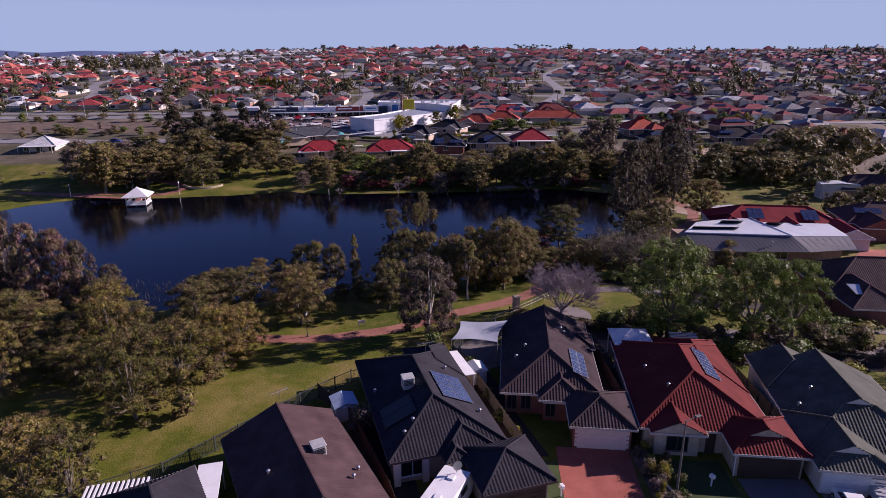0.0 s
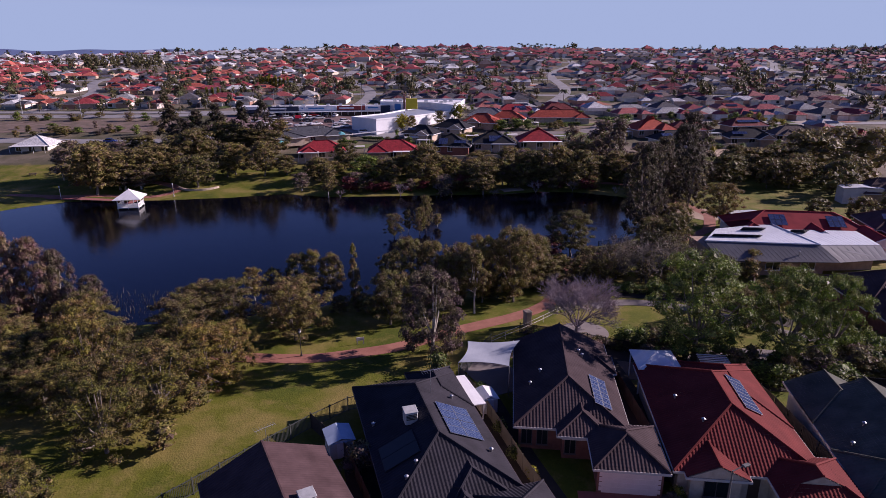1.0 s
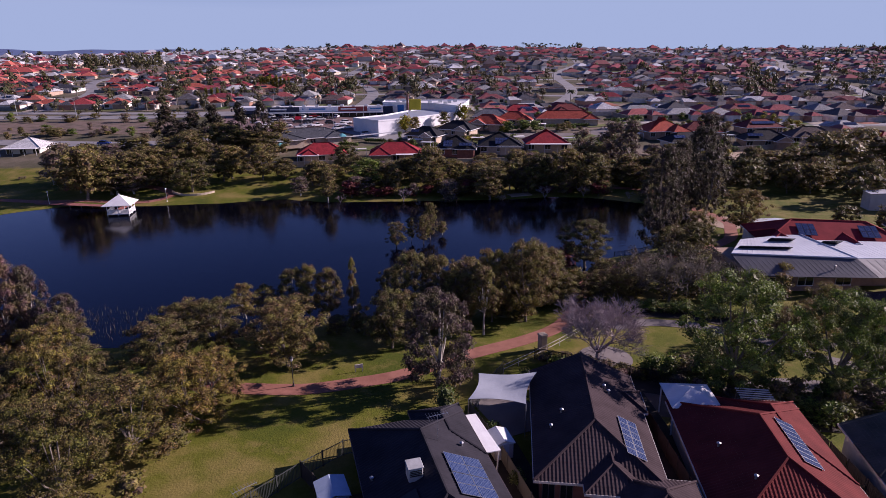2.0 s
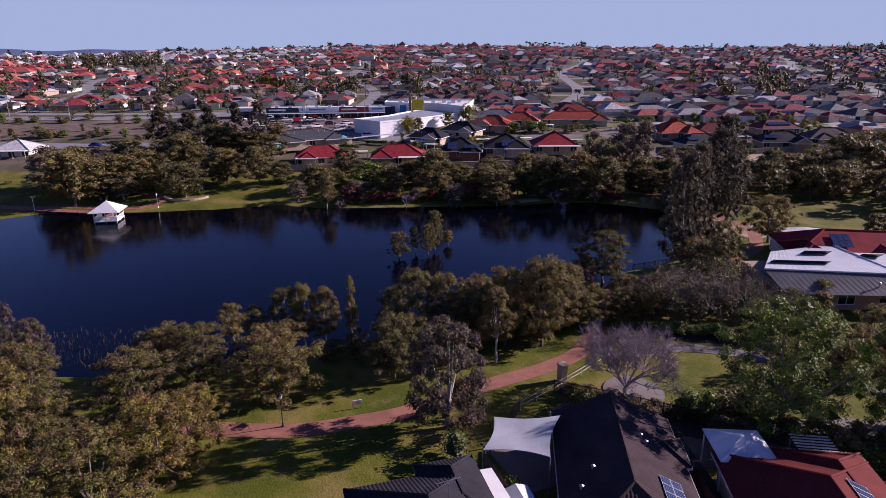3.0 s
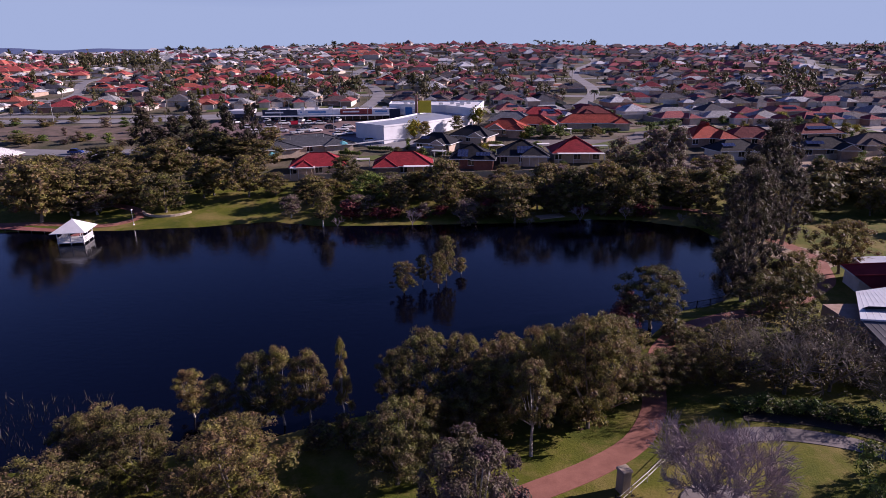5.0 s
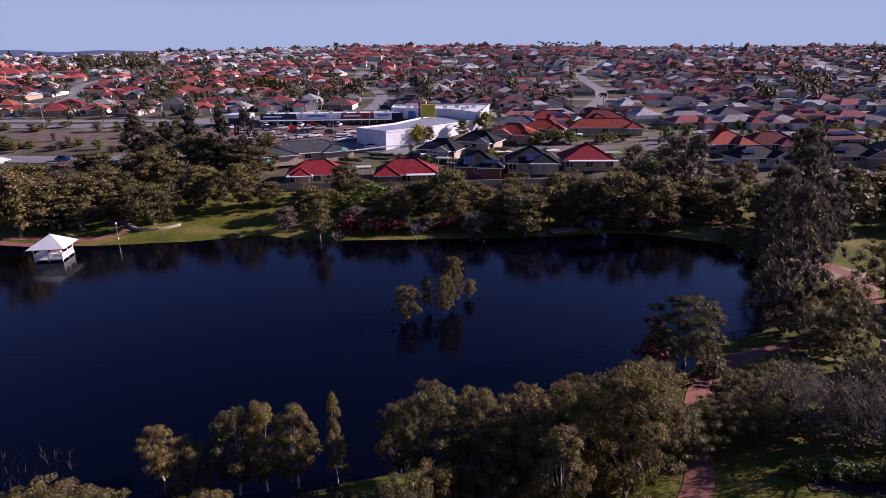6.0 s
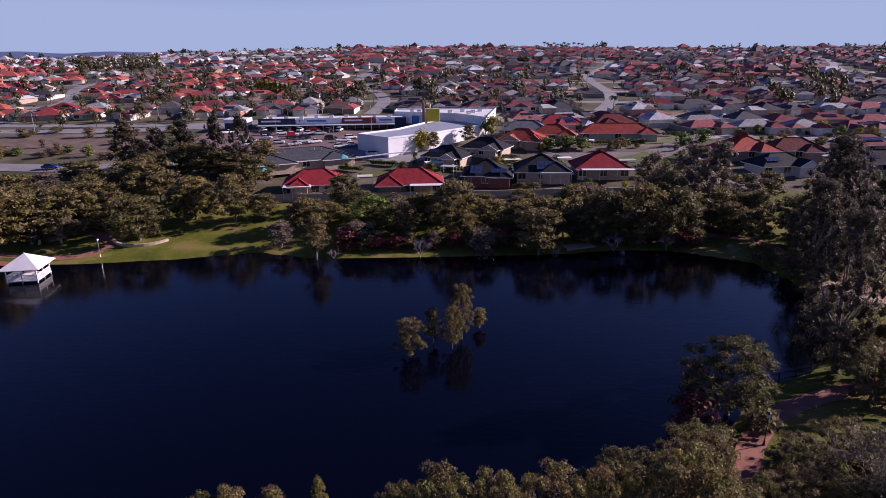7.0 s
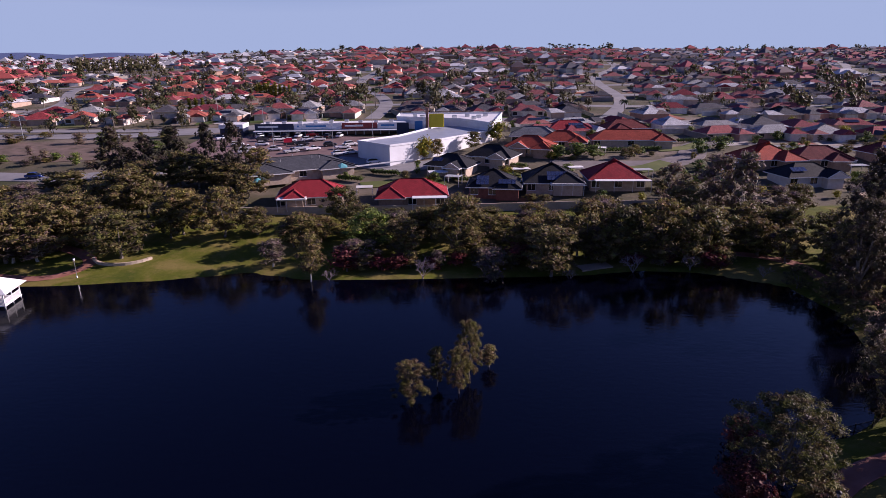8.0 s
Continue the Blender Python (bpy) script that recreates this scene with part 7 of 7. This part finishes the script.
draped("garden_bed", [(17, 77.5), (22, 73.5), (30, 70.5)], 4.5, MULCH, "mulched bed inside the park fence", "garden", 0.06, step=1.5)
draped("garden_bed", [(31, 92.5), (38, 91.5), (45, 87), (52, 80)], 3.4, MULCH, "mulched hedge bed beyond the curved path", "garden", 0.05, step=1.5)
draped("back_yard", [(14, 76), (17.5, 72)], 9, SOIL, "dark mulched back yard", "garden", 0.04, step=1.0)
draped("back_yard", [(22.5, 69), (34, 66)], 6, SOIL, "bare back yard behind the red-roofed house", "garden", 0.04, step=1.0)
draped("back_yard", [(7, 66), (12, 68)], 8, CONCRETE, "paved patio under the shade sail", "garden", 0.05, step=1.0)
light_pole(22.4, 40.2, 7.2, 20, 1, "slim grey street lamp in front of the houses", STREETPOLE)
for x, y in ((25.8, 41.2), (12.9, 40.6)):
    ob = thing("letterbox", at(x, y, 20), "pale letterbox on a post by the drive", "letterbox", "letterboxes")
    part("post", Geo().box(-0.05, -0.05, -0.2, 0.05, 0.05, 0.9), WHITE, ob)
    part("box", Geo().box(-0.18, -0.22, 0.9, 0.18, 0.22, 1.2, bevel=0.05), WHITE, ob)
car(35.4, 37.6, 75, "white", "hatch", 1.85)
ute = thing("trailer", pose(38.6, 38.4, 1.85, 0, 0, 75), "silver caged trailer parked on the drive", "trailer")
part("tray", Geo().box(-1.8, -0.95, 0.5, 1.8, 0.95, 1.3, bevel=0.05), PAINT["silver"], ute)
for i in range(7):
    part("slat", Geo().box(-1.75 + i * 0.55, -0.9, 1.9, -1.6 + i * 0.55, 0.9, 1.96), METAL, ute)
for sx in (-1.75, 1.75):
    for sy in (-0.9, 0.9):
        part("upright", Geo().box(sx - 0.03, sy - 0.03, 1.3, sx + 0.03, sy + 0.03, 1.9), METAL, ute)
for sy in (-1, 1):
    part("wheel", Geo().tube([(0, sy * 0.95 - 0.1, 0.33), (0, sy * 0.95 + 0.1, 0.33)], [0.33, 0.33], 10), RUBBER, ute)

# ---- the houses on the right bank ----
# One roof steel in two tones: the grey copy has the shade painted in.
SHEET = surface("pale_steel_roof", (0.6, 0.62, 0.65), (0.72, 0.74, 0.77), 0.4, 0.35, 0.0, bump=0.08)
SHADESHEET = surface("grey_steel_roof", (0.075, 0.075, 0.085), (0.11, 0.11, 0.125), 0.4, 0.45, 0.0, bump=0.08)
wh = thing("house", pose(0, 0, 1.0), "large house with a pale steel roof and solar panels", "house", "houses on the right bank")


def roof_sheet(name, pts, mat, parent, ribs=16, label=""):
    """A roof plane of ribbed steel between four corners (eave left, eave right, top right, top left), with thickness."""
    a, b, c, d = map(Vector, pts)
    n = (b - a).cross(d - a).normalized()
    g, low, high = Geo(), [], []
    for k in range(ribs + 1):
        for off, up in ((0, 0),) if k in (0, ribs) else ((-0.05, 0), (-0.025, 0.018), (0.025, 0.018), (0.05, 0)):
            low.append(a.lerp(b, k / ribs) + (b - a).normalized() * off + n * up)
            high.append(d.lerp(c, k / ribs) + (c - d).normalized() * off + n * up)
    g.strip(high, low)
    g.face([p - n * 0.12 for p in (d, c, b, a)])
    for p, q in ((a, b), (b, c), (c, d), (d, a)):
        g.face([p, p - n * 0.12, q - n * 0.12, q])
    return part(name, g, mat, parent, label)


roof_sheet("roof", [(50.6, 98.3, 3.0), (69.3, 96.5, 3.0), (67.8, 99.8, 5.0), (49.7, 103.0, 5.0)], SHADESHEET, wh, 24, "shaded grey steel roof slope")
roof_sheet("roof", [(69.5, 118.0, 3.8), (57.4, 114.8, 3.8), (49.7, 103.05, 5.05), (67.8, 99.85, 5.05)], SHEET, wh, 22, "pale steel roof slope")
roof_sheet("roof", [(83.3, 112.5, 3.6), (69.8, 113.0, 4.0), (68.0, 100.0, 4.97), (79.6, 101.6, 4.3)], SHEET, wh, 14, "pale steel roof slope")
roof_sheet("roof", [(69.4, 96.5, 3.0), (78.6, 97.6, 3.0), (79.6, 101.5, 4.25), (67.9, 99.8, 4.93)], SHADESHEET, wh, 8, "shaded grey steel roof slope")
part("wall", Geo().box(51.2, 99.3, -0.5, 68.8, 112, 3.2), BRICK_TAN, wh)
part("wall", Geo().box(68.2, 101, -0.5, 78.5, 110.5, 3.3), BRICK_TAN, wh)
part("ridge_cap", Geo().tube([(49.7, 103.0, 5.08), (67.8, 99.8, 5.08)], [0.12, 0.12], 6).tube([(67.8, 99.8, 5.08), (69.5, 117.9, 3.95)], [0.12, 0.12], 6), SHEET, wh)
for x0, y0, z0, n in ((57.0, 106.3, 4.75, 8), (63.0, 111.8, 4.4, 4), (70.3, 109.6, 4.45, 3)):
    solar_array(wh, x0, y0, z0, n, 1, 172, 33, back=DARK)
for x in (54, 60, 66):
    window(wh, pose(x, 99.26, 1.6), 2.4, 1.3, WHITE)
roof_vent(wh, 63.6, 98.4, 4.1)
rh = house("red tiled house with solar panels and white gables", 77, 119, -12, [(-14, 12, -6.5, 7, "u", "hh"), (-3, 4, -9, 2, "v", "gh"), (6, 13, -12, 0, "v", "gh"), (-14, -7, -8, 2, "v", "hh"), (-8.5, -4, -9.5, 1, "v", "gh")], TILE["crimson"], RENDER, tiled=False, z=1.0, slope=0.47, fascia=WHITE)
for u in (-5.6, 4.8):
    solar_array(rh, u, -2.6, 4.55, 3, 2, 0, 25, back=DARK)
dh = house("dark brown tiled house with gabled garage", 101, 119, -15, [(-10, 10, -6, 6, "u", "hh"), (-9, -2, -10, 0, "v", "gh")], TILE["plum"], BRICK_RED, tiled=False, z=1.2)
house("brown tiled house with a pale annex", 121, 151, -10, [(-10, 10, -5.5, 5.5, "u", "hh")], TILE["plum"], BRICK_TAN, tiled=False, z=1.2)
for u in (-5.5, 2.5):
    solar_array(dh, u, -2.8, 4.5, 5, 1, 0, 28, back=DARK)
for x, y, h, w in ((98, 131, 6, 7), (107, 133, 7, 8), (116, 137, 7, 9), (90, 134, 5, 6)):
    plant("dark_round", x, y, h, w, far=True)
shed("pale steel annex roof behind the red-tiled house", 72, 128, -10, 9, 4, 3.2, RENDER, SHEET)
shed("pale steel annex roof beside the brown house", 111, 150, -12, 9, 4, 4.0, RENDER, SHEET)
lr = house("dark maroon tiled house with a skylight", 70, 83, -8, [(-9, 9, -6.5, 6.5, "u", "hh"), (-8.5, -1, -12, 0, "v", "hh")], TILE["plum"], BRICK_RED, tiled=True, z=1.3)
part("skylight", Geo().box(-0.9, -1.4, 0, 0.9, 1.4, 0.12), METAL, lr, "pale framed skylight", pose(-6.2, -8.2, 4.0, 10, 0, 0))
draped("street", [(120, 95), (98, 99), (88, 104), (82, 96), (84, 80)], 7.0, RED_DRIVE, "red paved residential court", "road", 0.06)

# ---- more planting: gardens, right bank, reeds ----
brnd = random.Random(31)
for _ in range(40):
    x, y = brnd.uniform(-34, 62), brnd.uniform(173.5, 191)
    if -12 < x < 4 and y < 186 and brnd.random() < 0.8 or lake_distance(x, y) < 1.2:
        continue
    plant(brnd.choice(("gum", "gum", "gum_round", "grey", "dark_round")), round(x, 1), round(y, 1), brnd.uniform(5, 7.5), brnd.uniform(6, 9), far=True)
for _ in range(26):
    x = brnd.uniform(-30, 58)
    plant(brnd.choice(("bush_grey", "bush", "bush", "bush_red")), round(x, 1), round(171.5 + 3 * brnd.random() + (1.5 if 26 < x < 44 else 0), 1), brnd.uniform(2.2, 4.2), brnd.uniform(3, 5), far=True)
for _ in range(17):
    x, y = brnd.uniform(70, 128), brnd.uniform(168, 204)
    plant(brnd.choice(("gum_round", "dark_round", "gum")), round(x, 1), round(y, 1), brnd.uniform(6, 10), brnd.uniform(7, 11), far=True)
for _ in range(14):
    x, y = brnd.uniform(-97, -72), brnd.uniform(178, 205)
    if lake_distance(x, y) > 4 and abs(y - 171) > 3:
        plant(brnd.choice(("gum", "gum_round", "grey")), round(x, 1), round(y, 1), brnd.uniform(5, 7.5), brnd.uniform(7, 9), far=True)
for _ in range(5):
    x, y = brnd.uniform(-85, -55), brnd.uniform(200, 225)
    plant(brnd.choice(("dark_round", "gum_round")), round(x, 1), round(y, 1), brnd.uniform(6, 8.5), brnd.uniform(8, 11), far=True)
BUILT = ((-32, 210), (-8, 209), (12, 216), (27, 219), (43, 221), (2, 233), (14, 242), (27, 254), (38, 263), (60, 264), (30, 272), (64, 285), (44, 284), (89, 237), (92, 221), (104, 236), (120, 222), (139, 226), (128, 241))
for _ in range(330):
    x, y = brnd.uniform(-28, 150), brnd.uniform(203, 300)
    if min(math.dist((x, y), p) for p in BUILT) < 9.3 or 66 < x < 98 and 244 < y < 280 or 30 < x < 66 and 234 < y < 242 or x < 26 and y > 236 or -30 < x < -12 and y > 228:
        continue
    plant(brnd.choice(("bush_green", "bush", "bush_fresh", "gum_thin", "bush_green")), round(x, 1), round(y, 1), brnd.uniform(1.2, 4.0), brnd.uniform(1.8, 4.2), far=True)
for x, y, h, w in ((8.6, 55.5, 1.6, 1.5), (9.4, 51.5, 1.5, 1.4), (7.4, 62.3, 1.8, 1.6), (12.0, 72.5, 2.0, 2.0), (16.5, 75.5, 2.0, 2.4), (3.0, 67.5, 2.8, 3.0), (40, 63, 2.6, 3.5), (47, 63.5, 2.5, 4.0), (56, 70, 2.4, 4.0), (53, 66, 2.6, 4.0)):
    plant("bush_green", x, y, h, w)
plant("bush_grey", -4.3, 50.2, 3.0, 2.6)
for x, y, h, w in ((7.6, 61, 1.9, 1.4), (57.4, 73.2, 1.6, 5.0), (61, 71, 1.5, 5.0), (10.4, 49, 1.2, 1.0), (48, 61, 1.4, 3.0), (51, 59.5, 1.2, 3.0)):
    plant("bush_fresh", x, y, h, w)
for x, y, h, w in ((21.5, 45.5, 1.0, 1.2), (21.3, 43.5, 1.3, 1.4), (22.0, 42.4, 1.0, 1.3), (21.0, 40.8, 1.2, 1.6), (21.6, 38.8, 1.4, 1.8), (24.0, 46.2, 1.0, 1.2)):
    plant("bush_grey", x, y, h, w)
for _ in range(26):
    x, y = brnd.uniform(20.6, 23.4), brnd.uniform(37, 47.5)
    plant(brnd.choice(("bush_green", "bush_grey", "bush", "bush_fresh", "bush")), round(x, 1), round(y, 1), brnd.uniform(0.5, 1.5), brnd.uniform(0.6, 1.3), far=True)
for i in range(4, 11):
    plant("bush_green" if i % 3 else "bush", 20.5 + i * 1.55, 77.2 - i * 0.85, 2.2 + 0.5 * (i % 3), 3.0)
for i in range(15):
    plant("bush_green", 30.5 + i * 1.5, 92.8 - 0.045 * i * i, 1.3 + 0.3 * (i % 3), 2.6)
for _ in range(34):
    x = brnd.uniform(35, 62)
    plant(brnd.choice(("bush_green", "bush", "dark_round", "bush_green", "bush_grey")), round(x, 1), round(65.5 - 0.15 * (x - 46) + brnd.uniform(-2.8, 3.2), 1), brnd.uniform(1.4, 3.4), brnd.uniform(2, 4.2))
for _ in range(16):
    u = brnd.random()
    plant(brnd.choice(("bush_green", "bush", "bush_grey")), round(15.5 + 15 * u, 1), round(78 - 8 * u + brnd.uniform(-1.5, 1.2), 1), brnd.uniform(0.8, 2.0), brnd.uniform(1.2, 2.6))
for i in range(22):
    u = i / 21
    plant("bush" if i % 3 else "bush_grey", round(15.6 + 15.5 * u, 1), round(78.9 - 7.6 * u + 0.7 * math.sin(i * 2.3), 1), 0.7 + 0.15 * (i % 4), 2.0)
for x, y, h, w in ((32.5, 75, 2.2, 4), (30.5, 73, 2.6, 4.5), (35, 76.5, 1.8, 3.5)):
    plant("dark_round", x, y, h, w)
for x, y, h, w in ((41, 82, 4.5, 4), (45, 79, 5.5, 5), (49, 81, 6, 6), (47, 87, 4, 5), (53, 84, 7, 6), (40, 76, 2.5, 3.5), (37, 79.5, 1.5, 2.5)):
    plant("dark_round" if h > 4.2 else "bush_green", x, y, h, w)
for i in range(16):
    plant("bush", 34 + i * 1.5, 99.5 + 3 * math.sin(i * 2.1), 2.4 + (i % 4) * 0.7, 3.6)
for x, y, h, w in ((-31.5, 86.0, 5.5, 5), (-34.5, 70, 6.5, 7)):
    plant("gum", x, y, h, w)
for x, y, h, w in ((6, 90, 8, 6.5), (12.5, 95, 9, 7), (16.8, 94.5, 9.5, 7), (20, 100, 8, 6.5), (3, 88.5, 6, 6), (-1, 87, 6, 5.5), (7.5, 94, 8.5, 6.5)):
    plant("gum", x, y, h, w)
for x, y, h, w in ((-6, 88, 2.5, 4), (0.5, 90, 2.5, 5), (5.5, 91.5, 2.5, 5), (11, 92.5, 2.5, 5), (14.5, 92, 2, 4), (18, 97, 2.5, 5), (-11, 88.5, 2.5, 4), (-19, 88, 2.2, 4), (23, 105, 2.5, 5), (26, 109, 2.2, 4)):
    plant("bush", x, y, h, w)
for x, y, h, w in ((21.5, 96.5, 5, 6), (24.8, 97.6, 4.6, 5), (27.5, 98.5, 4.5, 5), (31, 98, 4, 5), (33, 103.5, 3, 4)):
    plant("gum", x, y, h, w)
for x, y, h, w in ((45.5, 115.5, 6.5, 8), (50, 116, 7, 7), (36, 106, 4, 5), (31.3, 110.8, 2.8, 3.6), (52, 120.5, 8, 7), (47, 109, 4, 5)):
    plant("dark_round", x, y, h, w)
for x, y, h, w in ((51, 131, 3.5, 4), (54, 137, 4, 5), (57.5, 147, 4, 5), (59, 155, 4.5, 5), (58, 162, 4, 5), (50, 128, 3, 4)):
    plant("bush_grey" if y < 140 else "dark_round", x, y, h, w)
for x, y, h, w in ((62, 173, 7, 7), (68, 168, 8, 8), (72, 178, 8, 8), (59, 177, 6, 6), (66, 182, 8, 8), (75, 166, 9, 8), (71, 158, 8, 8)):
    plant("gum_round", x, y, h, w, far=True)
for x, y, h, w in ((110, 156, 10, 11), (120, 164, 9, 10), (128, 152, 10, 12), (104, 168, 8, 9)):
    plant("gum_round" if x < 105 else "dark_round", x, y, h, w, far=True)
plant("bush_red", 19.5, 101.5, 4.5, 4)
plant("bush_red", 24.5, 111, 4.5, 5)
for x, y, h, w in ((-48, 67.9, 5, 7), (-46.5, 71.5, 6, 7), (-41, 64, 5, 7), (-37.8, 62, 4.5, 6), (-52, 74, 7, 8)):
    plant("gum" if x > -45 else "dark_round", x, y, h, w)
for x, y, h, w in ((-62, 78, 9, 8), (-70, 84, 11, 9), (-66, 72, 8, 8), (-47, 72, 6, 7), (-40, 66, 7, 7), (-56, 68, 8, 8), (-34, 48, 4, 6)):
    plant("gum", x, y, h, w)
for x, y, h, w in ((-63, 88, 14, 6.5), (-67, 92, 13, 6), (-44, 84.5, 8, 5)):
    plant("sheoak", x, y, h, w)

bare = thing("jacaranda_tree", at(21.4, 77.4) @ Matrix.Diagonal((0.97, 0.97, 1, 1)), "leafless grey-purple jacaranda with a fine twiggy spreading crown", "tree", "trees")
part("trunk", Geo().tube([(0, 0, -0.3), (0.02, 0, 0.3), (0.03, 0, 1.55)], [0.34, 0.24, 0.2], 8), BARK_TWIG, bare)
part("crown", twig_mesh("crown", 21, BARK_TWIG, 8.8, 0.55, 1.5, 0.2, 6, 3, 11, trunk=False), None, bare)
dead = twig_mesh("branches", 41, BARK_TWIG, 5.0, 0.6, 0.4, 0.09, 4, 3, 6)
for i, x in enumerate((-21, -4.5, 6.5, 21.5, 33.5, 44, 55)):
    y = 168.4 + 2.2 * smooth(24, 34, x) - 3.5 * smooth(44, 56, x) + (i % 3) * 0.5
    ob = thing("bare_shrub", at(x, y, i * 47) @ Matrix.Scale(0.5 + 0.17 * (i * 2 % 3), 4), "bleached bare shrub leaning over the waterline", "shrub", "bare shrubs")
    part("branch_crown", dead, None, ob)
scrub_twigs = twig_mesh("limbs", 23, BARK, 8.5, 0.62, 1.0, 0.16, 5, 3, 7)
scrub_leaf = crown_mesh("foliage", 24, dome_lobes(24, 40, 10, 1.2, 8.3, 0.8), 0.16, 2000, LEAF["dark"], core=0)
for x, y, s in ((37.3, 95.6, 1.1), (42.4, 96, 1.0), (33.5, 99, 0.9), (46.5, 92, 0.75), (59, 57, 0.6)):
    ob = thing("scrub_tree", at(x, y, x * 50) @ Matrix.Scale(s, 4), "half-bare brown scrubby tree with tangled twigs", "tree", "trees")
    part("limb_crown", scrub_twigs, None, ob)
    part("foliage", scrub_leaf, None, ob)

rr = np.random.RandomState(9)
reed = Geo()
for _ in range(640):
    u = rr.rand()
    x, y = (rr.uniform(-62, -33), rr.uniform(88.5, 99)) if u < 0.8 else (rr.uniform(45, 52), rr.uniform(126, 136))
    if lake_distance(x, y) > 0.3:
        continue
    hgt, a, lx, ly = rr.uniform(0.4, 1.0), rr.uniform(0, 6.3), rr.normal(0.1, 0.3), rr.normal(0, 0.25)
    dx, dy = 0.03 * math.cos(a), 0.03 * math.sin(a)
    reed.f.append((len(reed.v), len(reed.v) + 1, len(reed.v) + 2))
    reed.v += [(x - dx, y - dy, -0.2), (x + dx, y + dy, -0.2), (x + lx, y + ly, hgt)]
tagged(part("reeds", reed, LEAF["grey"], None), "pale dry reeds standing in the shallows", "reeds", kind="stuff")
